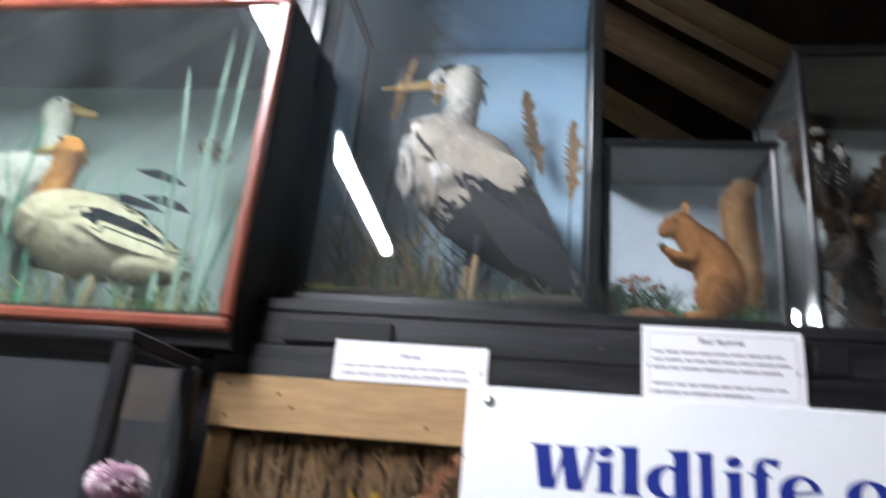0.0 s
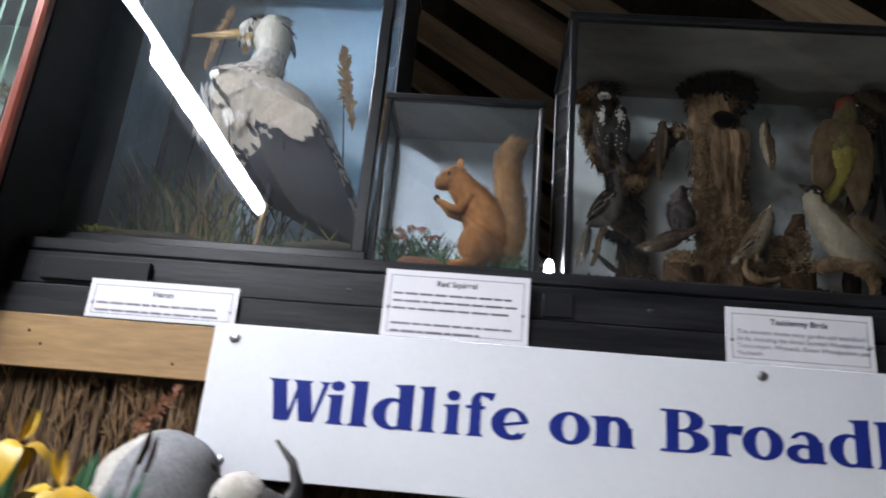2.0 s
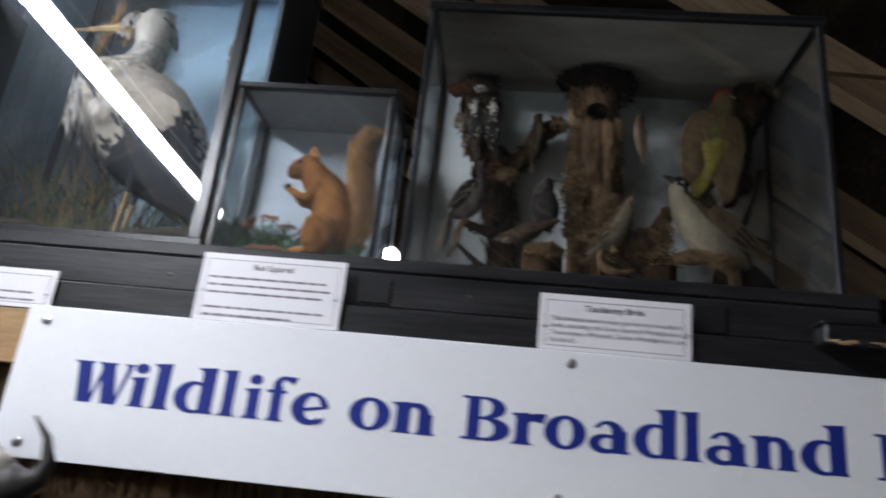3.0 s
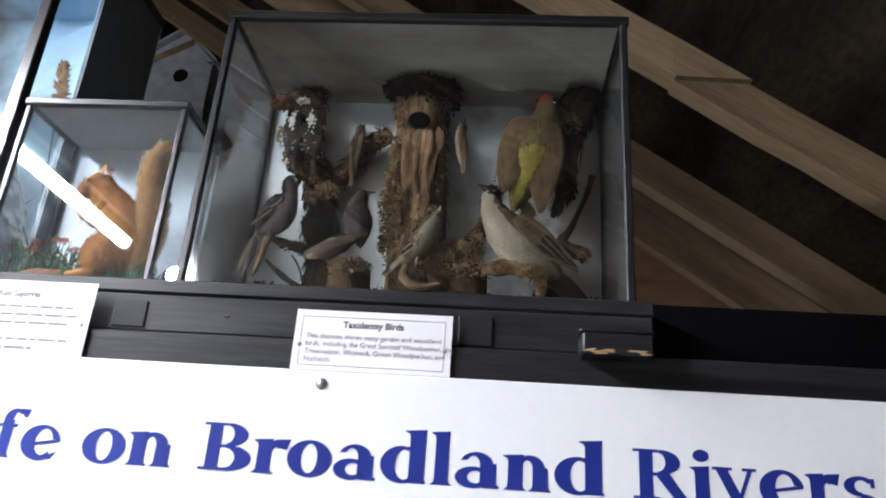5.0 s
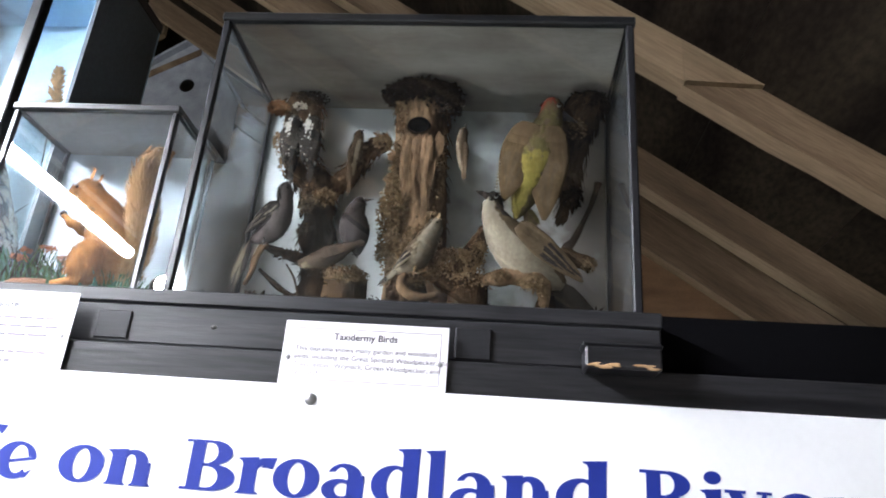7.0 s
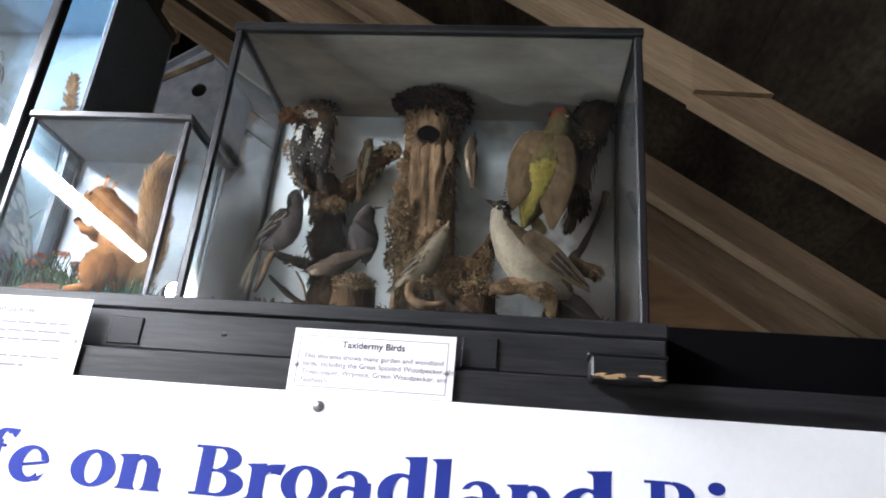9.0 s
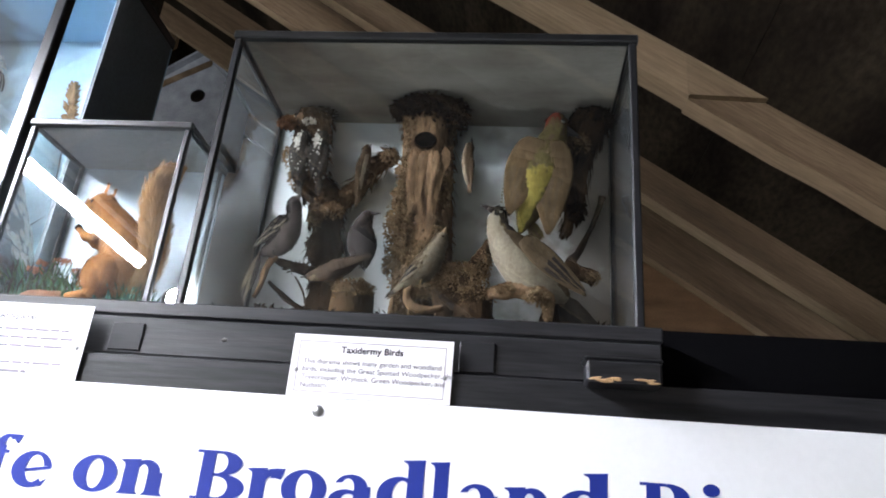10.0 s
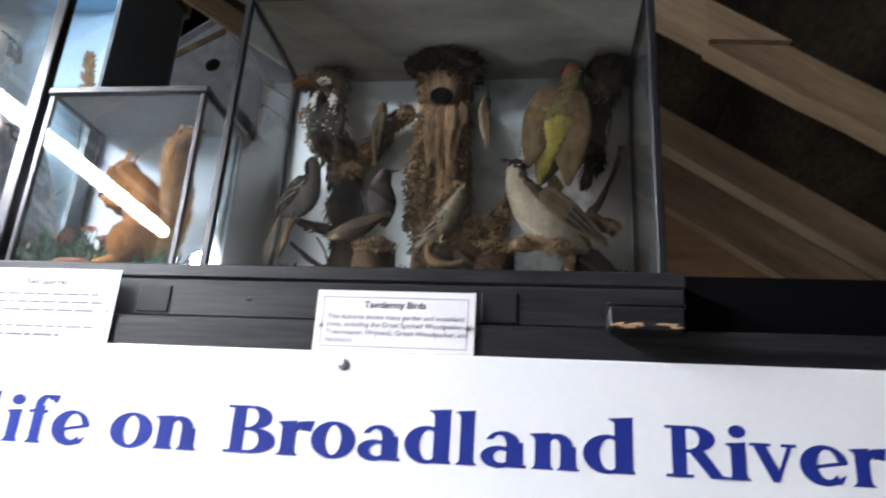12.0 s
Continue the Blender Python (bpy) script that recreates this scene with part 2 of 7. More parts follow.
PALELEAF = mat("pale_green_reed_leaf", (0.25, 0.34, 0.28), (0.13, 0.21, 0.16), rough=0.5, scale=12, stretch=(1, 1, 0.2), bump=0.2, per_object=0.4)
PLUME = mat("brown_reed_plume", (0.36, 0.22, 0.11), (0.22, 0.13, 0.06), rough=0.9, scale=40, bump=0.4, per_object=0.35)
TWIG = mat("dark_twig", (0.05, 0.035, 0.025), (0.025, 0.018, 0.014), rough=0.8, bump=0.3, spec=0.05)
YELLOW = mat("yellow_iris_petal", (0.60, 0.37, 0.010), (0.42, 0.23, 0.008), rough=0.5, scale=20, stretch=(1, 1, 0.3), bump=0.15, wear=0.25)
HORN = mat("dark_horn", (0.04, 0.036, 0.036), (0.07, 0.066, 0.062), rough=0.5, bump=0.05, spec=0.2)
BEAK_YELLOW = mat("ochre_bill", (0.42, 0.28, 0.09), (0.24, 0.14, 0.05), rough=0.45, scale=40, bump=0.2)
LEG = mat("pale_scaly_leg", (0.40, 0.27, 0.13), (0.28, 0.18, 0.09), rough=0.6, fine=200, bump=0.5)
EYE = mat("glass_eye", (0.01, 0.01, 0.01), (0.015, 0.012, 0.01), rough=0.08, bump=0.0)
EYE_RING = mat("white_eye_ring", (0.7, 0.68, 0.6), rough=0.4, bump=0.0)


def plumage(name, a, b, tint=0.3):
    return mat(name, a, b, rough=0.75, scale=45, stretch=(1, 1, 0.5), bump=0.35, fine=220, wear=0.35, per_object=tint, spec=0.0)


F_WHITE = plumage("white_feathers", (0.54, 0.51, 0.46), (0.40, 0.37, 0.32), 0.12)
F_CREAM = plumage("cream_feathers", (0.60, 0.52, 0.38), (0.48, 0.39, 0.26), 0.15)
F_RUST = plumage("rusty_head_feathers", (0.50, 0.22, 0.07), (0.38, 0.15, 0.045))
F_GREY = plumage("pale_grey_feathers", (0.37, 0.35, 0.33), (0.27, 0.26, 0.25))
F_SLATE = plumage("slate_flight_feathers", (0.030, 0.031, 0.037), (0.016, 0.017, 0.021), 0.25)
F_BLACK = plumage("black_feathers", (0.025, 0.023, 0.022), (0.05, 0.045, 0.04))
F_BROWN = plumage("brown_feathers", (0.10, 0.068, 0.043), (0.05, 0.034, 0.023), 0.4)
F_BUFF = plumage("buff_feathers", (0.27, 0.22, 0.155), (0.18, 0.14, 0.095), 0.15)
F_RED = plumage("red_crown_feathers", (0.22, 0.045, 0.026), (0.13, 0.028, 0.02))
F_DRAB = plumage("drab_wing_feathers", (0.125, 0.084, 0.045), (0.075, 0.050, 0.027), 0.25)
F_JET = plumage("dark_tail_feathers", (0.010, 0.009, 0.008), (0.018, 0.016, 0.014), 0.5)
F_BLUEGREY = plumage("slate_brown_feathers", (0.075, 0.07, 0.07), (0.04, 0.038, 0.038))
F_MIDGREY = plumage("smooth_grey_feathers", (0.29, 0.29, 0.30), (0.25, 0.25, 0.26), 0.05)
FUR = plumage("red_squirrel_fur", (0.37, 0.17, 0.062), (0.22, 0.095, 0.034), 0.3)
FUR_TAIL = plumage("sandy_tail_fur", (0.38, 0.22, 0.10), (0.26, 0.14, 0.06), 0.25)


# ---------------------------------------------------------------- mesh helpers
class Shape:
    """Collects vertices and faces with material slots, for one mesh."""

    def __init__(self):
        self.v, self.f, self.m = [], [], []

    def add(self, verts, faces, slot=0):
        k = len(self.v)
        self.v += [tuple(p) for p in verts]
        self.f += [tuple(i + k for i in face) for face in faces]
        self.m += [slot] * len(faces)
        return self

    def box(self, x0, x1, y0, y1, z0, z1, slot=0, bevel=0.0):
        b = min(bevel, (x1 - x0) / 2.01, (y1 - y0) / 2.01, (z1 - z0) / 2.01)
        if b <= 0:
            v = [(x, y, z) for x in (x0, x1) for y in (y0, y1) for z in (z0, z1)]
            return self.add(v, [(0, 1, 3, 2), (4, 6, 7, 5), (0, 4, 5, 1), (2, 3, 7, 6), (0, 2, 6, 4), (1, 5, 7, 3)], slot)
        bm = bmesh.new()
        bmesh.ops.create_cube(bm, size=1, matrix=Matrix.Translation(((x0 + x1) / 2, (y0 + y1) / 2, (z0 + z1) / 2)) @ Matrix.Diagonal((x1 - x0, y1 - y0, z1 - z0, 1)))
        bmesh.ops.bevel(bm, geom=bm.edges[:], offset=b, segments=1, affect="EDGES")
        bm.verts.index_update()
        self.add([v.co[:] for v in bm.verts], [[v.index for v in f.verts] for f in bm.faces], slot)
        bm.free()
        return self

    def loft(self, rings, seg=12, slot=0, rough=0.0, cap=True):
        """A tube through rings of (point, radius across, radius in depth); slot may be a list, one for each span."""
        pts = [Vector(r[0]) for r in rings]
        verts = []
        for i, r in enumerate(rings):
            ahead = (pts[min(i + 1, len(pts) - 1)] - pts[max(i - 1, 0)]).normalized()
            side = ahead.cross(Vector((0, 1, 0)))
            if side.length < 1e-3:
                side = Vector((1, 0, 0))
            side.normalize()
            up = side.cross(ahead).normalized()
            ra = r[1]
            rb = r[2] if len(r) > 2 else r[1]
            for k in range(seg):
                a = 2 * math.pi * k / seg
                w = 1 + rough * noise.noise(Vector((pts[i].x * 37 + math.cos(a) * 1.7, pts[i].y * 37 + math.sin(a) * 1.7, pts[i].z * 37)))
                verts.append(pts[i] + side * ra * w * math.cos(a) + up * rb * w * math.sin(a))
        n = len(rings)
        for i in range(n - 1):
            faces = [(i * seg + k, i * seg + (k + 1) % seg, (i + 1) * seg + (k + 1) % seg, (i + 1) * seg + k) for k in range(seg)]
            if i == 0:
                base = len(self.v)
                self.v += [tuple(p) for p in verts]
            s = slot[i] if isinstance(slot, (list, tuple)) else slot
            self.f += [tuple(base + j for j in f) for f in faces]
            self.m += [s] * len(faces)
        if cap:
            s0 = slot[0] if isinstance(slot, (list, tuple)) else slot
            s1 = slot[-1] if isinstance(slot, (list, tuple)) else slot
            self.f += [tuple(base + k for k in reversed(range(seg))), tuple(base + (n - 1) * seg + k for k in range(seg))]
            self.m += [s0, s1]
        return self

    def ball(self, c, r, slot=0, seg=10, rings=7, rough=0.0):
        r = (r, r, r) if isinstance(r, (int, float)) else r
        verts, faces = [], []
        for i in range(rings + 1):
            t = math.pi * i / rings
            for k in range(seg):
                a = 2 * math.pi * k / seg
                d = Vector((math.sin(t) * math.cos(a), math.sin(t) * math.sin(a), math.cos(t)))
                w = 1 + rough * noise.noise(d * 2.3 + Vector(c) * 31)
                verts.append((c[0] + d.x * r[0] * w, c[1] + d.y * r[1] * w, c[2] + d.z * r[2] * w))
        for i in range(rings):
            faces += [(i * seg + k, (i + 1) * seg + k, (i + 1) * seg + (k + 1) % seg, i * seg + (k + 1) % seg) for k in range(seg)]
        return self.add(verts, faces, slot)

    def blade(self, p, tip, width, normal, slot=0, bend=0.0, thick=0.0008):
        """A leaf or feather: a lens-shaped plate, a little thick along its rib, from p to tip."""
        p, tip, normal = Vector(p), Vector(tip), Vector(normal)
        along = tip - p
        side = along.cross(normal)
        if side.length < 1e-9:
            side = along.cross(Vector((0.3, 1, 0.2)))
        side = side.normalized() * width / 2
        up = side.cross(along).normalized()
        q1, q2 = p + along * 0.35 + up * bend, p + along * 0.75 + up * bend * 0.8
        v = [p, q1 - side, q1 + up * (thick + width * 0.05), q1 + side, q2 - side * 0.8, q2 + up * (thick + width * 0.04), q2 + side * 0.8, tip]
        return self.add(v, [(0, 1, 2), (0, 2, 3), (1, 4, 5, 2), (2, 5, 6, 3), (4, 7, 5), (5, 7, 6)], slot)

    def feathers(self, rings, count, length, width, slots, rng, arc=(0, 2 * math.pi), lift=0.004, slot_at=None, span=(0.0, 1.0)):
        """Small overlapping feathers over a lofted body, pointing from its first ring to its last."""
        pts = [Vector(r[0]) for r in rings]
        n = len(pts)
        for _ in range(count):
            s = (span[0] + (span[1] - span[0]) * rng.random()) * (n - 1)
            i = min(int(s), n - 2)
            u = s - i
            c = pts[i].lerp(pts[i + 1], u)
            ahead = (pts[i + 1] - pts[i]).normalized()
            side = ahead.cross(Vector((0, 1, 0)))
            side = side.normalized() if side.length > 1e-3 else Vector((1, 0, 0))
            up = side.cross(ahead).normalized()
            ra = rings[i][1] * (1 - u) + rings[i + 1][1] * u
            rb = (rings[i][2] if len(rings[i]) > 2 else rings[i][1]) * (1 - u) + (rings[i + 1][2] if len(rings[i + 1]) > 2 else rings[i + 1][1]) * u
            a = arc[0] + (arc[1] - arc[0]) * rng.random()
            out = side * math.cos(a) + up * math.sin(a)
            q = c + side * ra * math.cos(a) + up * rb * math.sin(a)
            ln = length * rng.uniform(0.7, 1.25)
            slope = (rings[i + 1][1] - rings[i][1]) / max((pts[i + 1] - pts[i]).length, 1e-4)
            way = (ahead + out * max(min(slope, 0.6), -0.6)).normalized()
            tip = q + way * ln + out * lift * rng.uniform(0.3, 1.3) + side * rng.uniform(-1, 1) * ln * 0.12
            k = slot_at(s / (n - 1), a, rng) if slot_at else rng.choice(slots)
            self.blade(q + out * 0.001, tip, width * rng.uniform(0.7, 1.2), out, k, thick=0.0003)
        return self

    def mesh(self, name, mats, smooth=True):
        me = bpy.data.meshes.new(name)
        me.from_pydata(self.v, [], self.f)
        for m in mats:
            me.materials.append(m)
        me.polygons.foreach_set("material_index", self.m)
        me.polygons.foreach_set("use_smooth", [smooth] * len(self.f))
        me.update()
        return me


def empty(name, x, y, z, label, category, group="", kind=""):
    ob = new(name)
    ob.empty_display_size = 0.05
    ob.location = (x, y, z)
    return tagged(ob, label, category, group, kind)


def part(name, shape, mats, parent=None, label="", smooth=False):
    """One mesh under a thing or a part, its geometry given in world metres."""
    mats = mats if isinstance(mats, (list, tuple)) else [mats]
    ob = new(name, shape.mesh(name, mats, smooth))
    if parent:
        ob.parent = parent
        o = parent
        shift = Vector((0, 0, 0))
        while o:
            shift += o.location
            o = o.parent
        ob.matrix_parent_inverse = Matrix.Translation(-shift)
    if label:
        ob["label"] = label
    return ob


def thing(name, shape, mats, label, category, group="", kind="", smooth=False):
    return tagged(part(name, shape, mats, smooth=smooth), label, category, group, kind)


def structure(name, shape, mats, label="", category="", smooth=False):
    return tagged(part(name, shape, mats, smooth=smooth), label, category, kind="structure")


SLATE_PAINT = mat("dark_slate_paint", (0.10, 0.122, 0.145), (0.13, 0.15, 0.175), rough=0.5, scale=4, bump=0.05, spec=0.35)

# ---------------------------------------------------------------- the barn
RIDGE_X, RIDGE_Z, SLOPE = -1.2, 5.705, 0.690


def roof_z(x):
    """Height of the underside of the roof boards."""
    return RIDGE_Z + 0.10 - SLOPE * abs(x - RIDGE_X)


structure("floor", Shape().box(-5.2, 4.4, -4.2, 7.2, -0.1, 0.0), CONCRETE, "worn grey concrete barn floor", "floor")
structure("wall_east", Shape().box(4.2, 4.4, -4.2, 7.2, 0, roof_z(4.2) + 0.05), PLASTER, "limewashed barn side wall", "wall")
structure("wall_west", Shape().box(-5.2, -5.0, -4.2, 7.2, 0, roof_z(-5.0) + 0.05), PLASTER, "limewashed barn side wall", "wall")


def gable(name, y0, y1, openings=()):
    """An end wall that follows the roof, with window openings cut through."""
    s = Shape()
    xs = sorted({-5.0, 4.2, RIDGE_X, *[v for o in openings for v in o[:2]]})
    for a, b in zip(xs, xs[1:]):
        hole = next((o for o in openings if o[0] <= a and b <= o[1]), None)
        for lo, hi in (((0, 0), (hole[2], hole[2])), ((hole[3], hole[3]), (roof_z(a), roof_z(b)))) if hole else (((0, 0), (roof_z(a), roof_z(b))),):
            v = [(a, y0, lo[0]), (b, y0, lo[1]), (b, y0, hi[1]), (a, y0, hi[0]), (a, y1, lo[0]), (b, y1, lo[1]), (b, y1, hi[1]), (a, y1, hi[0])]
            s.add(v, [(0, 1, 2, 3), (7, 6, 5, 4), (0, 4, 5, 1), (3, 2, 6, 7), (0, 3, 7, 4), (1, 5, 6, 2)])
    return s


structure("wall_north", gable("wall_north", 7.0, 7.2), PLY, "dark boarded gable wall", "wall")
# openings out of view behind the camera, added for the two fill lamps
ADDED_OPENINGS = [(-3.4, -1.6, 0.8, 2.1), (0.3, 1.2, 0.2, 2.2)]
structure("wall_south", gable("wall_south", -4.2, -4.0, ADDED_OPENINGS), PLASTER, "unseen limewashed gable wall with added openings", "wall")
fill_lamp("fill_doorway", look((0.75, -3.98, 1.25), (0.75, 2, 1.5)), 0.85, 1.9, 2, (0.92, 0.96, 1.0))
fill_lamp("fill_window", look((-2.5, -3.98, 1.45), (-2.5, 2, 1.6)), 1.7, 1.2, 20, (0.92, 0.96, 1.0))

# roof boards, laid down the slope in sheets, with dark gaps between them
roof = empty("roof", RIDGE_X, 1.5, RIDGE_Z, "dark brown boarded barn roof seen from below", "roof", kind="structure")
for side in (1, -1):
    d = Vector((math.cos(math.atan(SLOPE)) * side, 0, -math.sin(math.atan(SLOPE))))
    out = Vector((d.z * -side, 0, abs(d.x)))
    at, end = 0.0, (6.6 if side > 0 else 5.2)
    while at < end:
        wide = 0.58 if at else 0.428
        for y0, y1 in ((-4.2, -1.2), (-1.197, 4.45), (4.453, 7.2)):
            p0 = Vector((RIDGE_X, 0, RIDGE_Z + 0.10)) + d * (at + 0.0015)
            p1 = p0 + d * (wide - 0.003)
            v = [p + Vector((0, y, 0)) + out * h for h in (0, 0.02) for p in (p0, p1) for y in (y0, y1)]
            part("board", Shape().add(v, [(0, 1, 3, 2), (4, 6, 7, 5), (0, 4, 5, 1), (2, 3, 7, 6), (0, 2, 6, 4), (1, 5, 7, 3)]), DECK, roof)
        at += wide
    p0 = Vector((RIDGE_X, 0, RIDGE_Z + 0.122))
    p1 = p0 + d * end
    v = [p + Vector((0, y, 0)) + out * h for h in (0.012, 0.03) for p in (p0, p1) for y in (-4.2, 7.2)]
    part("roof_felt", Shape().add(v, [(0, 1, 3, 2), (4, 6, 7, 5), (0, 4, 5, 1), (2, 3, 7, 6), (0, 2, 6, 4), (1, 5, 7, 3)]), BLACK, roof)


def rafter(y, x0, x1, deep=0.17, wide=0.055, drop=0.0, pale=False, label="rough sawn pine rafter under the roof boards"):
    """A sloping beam under the roof boards, slightly uneven along its length."""
    s, rng = Shape(), random.Random(int(y * 100) + int(x0 * 50))
    n = 14
    verts = []
    for i in range(n + 1):
        x = x0 + (x1 - x0) * i / n
        top = roof_z(x) - drop - 0.002
        j = [rng.uniform(-0.003, 0.003) for _ in range(4)]
        cut = deep / math.cos(math.atan(SLOPE))
        verts += [(x, y - wide / 2 + j[0], top), (x, y + wide / 2 + j[0], top), (x, y + wide / 2 + j[1], top - cut + j[2]), (x, y - wide / 2 + j[1], top - cut + j[2])]
    faces = [(0, 1, 2, 3), (4 * n + 3, 4 * n + 2, 4 * n + 1, 4 * n)]
    for i in range(n):
        for k in range(4):
            faces.append((4 * i + k, 4 * i + 4 + k, 4 * i + 4 + (k + 1) % 4, 4 * i + (k + 1) % 4))
    s.add(verts, faces)
    # underside, ends and any pale length get the tone that holds the light
    s.m = [1, 1] + [1 if k == 2 or pale else 0 for _ in range(n) for k in range(4)]
    return thing("rafter", s, [SAWN, SAWN_LIT], label, "rafter", "rafters of the barn roof", "structure")


for y in (-3.0, -2.2, -1.4, -0.6, 0.2, 0.95, 1.66):
    rafter(y, -0.6, 4.2)
    rafter(y, -5.0, RIDGE_X)
# the rafter over the case: an upper length scarfed to a lower one with a level cut
# upper length wholly in the lit tone, the lower one's side in the darker
upper = rafter(2.412, RIDGE_X, 2.33, 0.135, 0.084, pale=True, label="rough sawn pine rafter scarfed to a lower length")
z0, z1 = roof_z(2.33) - 0.002, roof_z(2.33) - 0.002 - 0.135 / math.cos(math.atan(SLOPE))
v = [(x, y, z) for y in (2.370, 2.395) for x, z in ((2.331, z1), (2.331, z0), (2.575, roof_z(2.575) - 0.004), (2.335, z1 + 0.004))]
part("scarf", Shape().add(v, [(0, 3, 2, 1), (4, 5, 6, 7), (0, 1, 5, 4), (1, 2, 6, 5), (2, 3, 7, 6), (3, 0, 4, 7)]), SAWN_LIT, upper)
rafter(2.436, 2.332, 4.2, 0.132, 0.080, label="lower length of a rough sawn pine rafter")
rafter(3.11, RIDGE_X, 4.2, 0.140, 0.082)
rafter(3.46, RIDGE_X, 4.2, 0.205, 0.07, label="deep brown rafter, its lit lower edge coloured paler")
for y in (4.2, 4.9, 5.6, 6.3):
    rafter(y, RIDGE_X, 4.2)
for y in (2.4, 3.1, 3.8, 4.5, 5.2, 5.9):
    rafter(y, -5.0, RIDGE_X)
# boarding nailed between the rafters low behind the cases
s = Shape()
p0, p1 = (2.1, roof_z(2.1) - 0.20), (3.2, roof_z(3.2) - 0.20)
s.add([(p0[0], 3.50, p0[1]), (p1[0], 3.50, p1[1]), (p1[0], 3.50, 1.9), (p0[0], 3.50, 1.9), (p0[0], 3.52, p0[1]), (p1[0], 3.52, p1[1]), (p1[0], 3.52, 1.9), (p0[0], 3.52, 1.9)], [(0, 3, 2, 1), (4, 5, 6, 7), (0, 1, 5, 4), (3, 7, 6, 2), (0, 4, 7, 3), (1, 2, 6, 5)])
structure("boarding", s, PLY, "weathered brown plywood behind the rafters", "boarding")

# ---------------------------------------------------------------- fluorescent lamp
LX0, LX1, LY0, LY1, LZ = -0.474, -0.374, -0.79, 1.70, 3.268
lamp = empty("fluorescent_lamp", (LX0 + LX1) / 2, (LY0 + LY1) / 2, LZ, "lit fluorescent batten lamp with a white diffuser", "lamp")
a, b = Vector((LX0, LY0, LZ)), Vector((LX1, LY1, LZ))
u = (b - a).normalized()
part("diffuser", Shape().loft([(a, 0.03, 0.02), (a + u * 0.012, 0.048, 0.036), (b - u * 0.012, 0.048, 0.036), (b, 0.03, 0.02)], 16), TUBE, lamp, "glowing white diffuser", smooth=True)
w = Vector((0, 0, 0.050))
part("housing", Shape().loft([(a - u * 0.01 + w, 0.085, 0.026), (b + u * 0.01 + w, 0.085, 0.026)], 4), ENAMEL, lamp)
# unseen flaps added to cut the lamp's light towards the rafters and right side
across = u.cross(Vector((0, 0, 1))).normalized()
for sign_x in (-1, 1):
    v = [p + across * sign_x * w2 + Vector((0, 0, h)) for p in (a, b) for w2, h in ((0.070, 0.045), (0.073, 0.045), (0.083, -0.025), (0.080, -0.025))]
    part("baffle", Shape().add(v, [(0, 1, 2, 3), (7, 6, 5, 4), (0, 4, 5, 1), (1, 5, 6, 2), (2, 6, 7, 3), (3, 7, 4, 0)]), ADDED_FLAP, lamp, "unseen black flap added to cut sideways lamp light")
for p in (a - u * 0.008, b + u * 0.008):
    part("end_cap", Shape().loft([(p - u * 0.008, 0.045, 0.034), (p + u * 0.008, 0.045, 0.034)], 16), ENAMEL, lamp)
for p in (a + u * 0.2, b - u * 0.2):
    part("hanger", Shape().loft([(p + w, 0.003), (Vector((p.x, p.y, roof_z(p.x) - 0.0)), 0.003)], 6), STEEL, lamp)

# ---------------------------------------------------------------- the display wall
wall = empty("partition", 1.2, 1.68, 0, "black boarded partition below the display cases", "partition", kind="structure")
part("panel", Shape().box(-0.9, 2.062, 1.668, 1.70, 0.0, 2.165), BLACK, wall)
part("panel", Shape().box(2.064, 3.6, 1.668, 1.70, 0.0, 2.06), VOID_SHADE, wall)
part("lower_board", Shape().box(-0.14, 3.6, 1.612, 1.640, 1.99, 2.088, bevel=0.003), BLACK_WOOD, wall, "scuffed black board")
part("upper_board", Shape().box(-0.14, 2.062, 1.632, 1.664, 2.092, 2.165, bevel=0.003), BLACK_WOOD, wall)
# sheet added behind, its colour carrying the darkness of the recess
part("recess_panel", Shape().box(2.064, 3.6, 1.71, 1.73, 2.0, 2.214), VOID_SHADE, wall, "panel coloured near-black for the shade of the recess")
part("shelf", Shape().box(-0.14, 2.066, 1.634, 2.35, 2.168, 2.196, bevel=0.003), BLACK_WOOD, wall)
part("back_shelf", Shape().box(2.068, 3.6, 1.735, 2.35, 2.166, 2.196), VOID_SHADE, wall)
# a scuffed dark patch and screws along the boards
for x, z in ((0.21, 2.12), (0.66, 2.125), (1.28, 2.128), (2.5, 2.12)):
    part("screw", Shape().ball((x, 1.632, z), (0.006, 0.003, 0.004), seg=8, rings=5), HORN, wall)
part("cover_plate", Shape().box(0.00, 0.235, 1.618, 1.634, 2.100, 2.150, bevel=0.002), BLACK, wall)
part("notch_plate", Shape().box(1.062, 1.125, 1.628, 1.6335, 2.098, 2.150, bevel=0.002), BLACK, wall)
part("dark_plate", Shape().box(1.712, 1.775, 1.626, 1.634, 2.094, 2.150, bevel=0.002), BLACK, wall)
# a broken bracket block with splintered pale wood on its underside
block = empty("bracket", 1.99, 1.57, 2.09, "black painted wooden bracket with splintered pale edge", "bracket")
part("block", Shape().box(1.926, 2.046, 1.555, 1.610, 2.076, 2.112, bevel=0.004), BLACK_WOOD, block)
part("cap", Shape().box(1.922, 2.050, 1.561, 1.610, 2.1125, 2.120, bevel=0.003), CASE_FRAME, block)
s, rng = Shape(), random.Random(5)
for k in range(14):
    x = (1.954 if k % 3 else 2.020) + 0.016 * rng.uniform(-1, 1)
    s.blade((x - 0.012, 1.5545, 2.077 + rng.uniform(-0.002, 0.006)), (x + 0.012, 1.553, 2.078 + rng.uniform(-0.002, 0.006)), 0.004, (0, -1, 0.2))
tagged(part("splintered_edge", s, SPLINTER, block, "splintered bare wood"), kind="stuff")

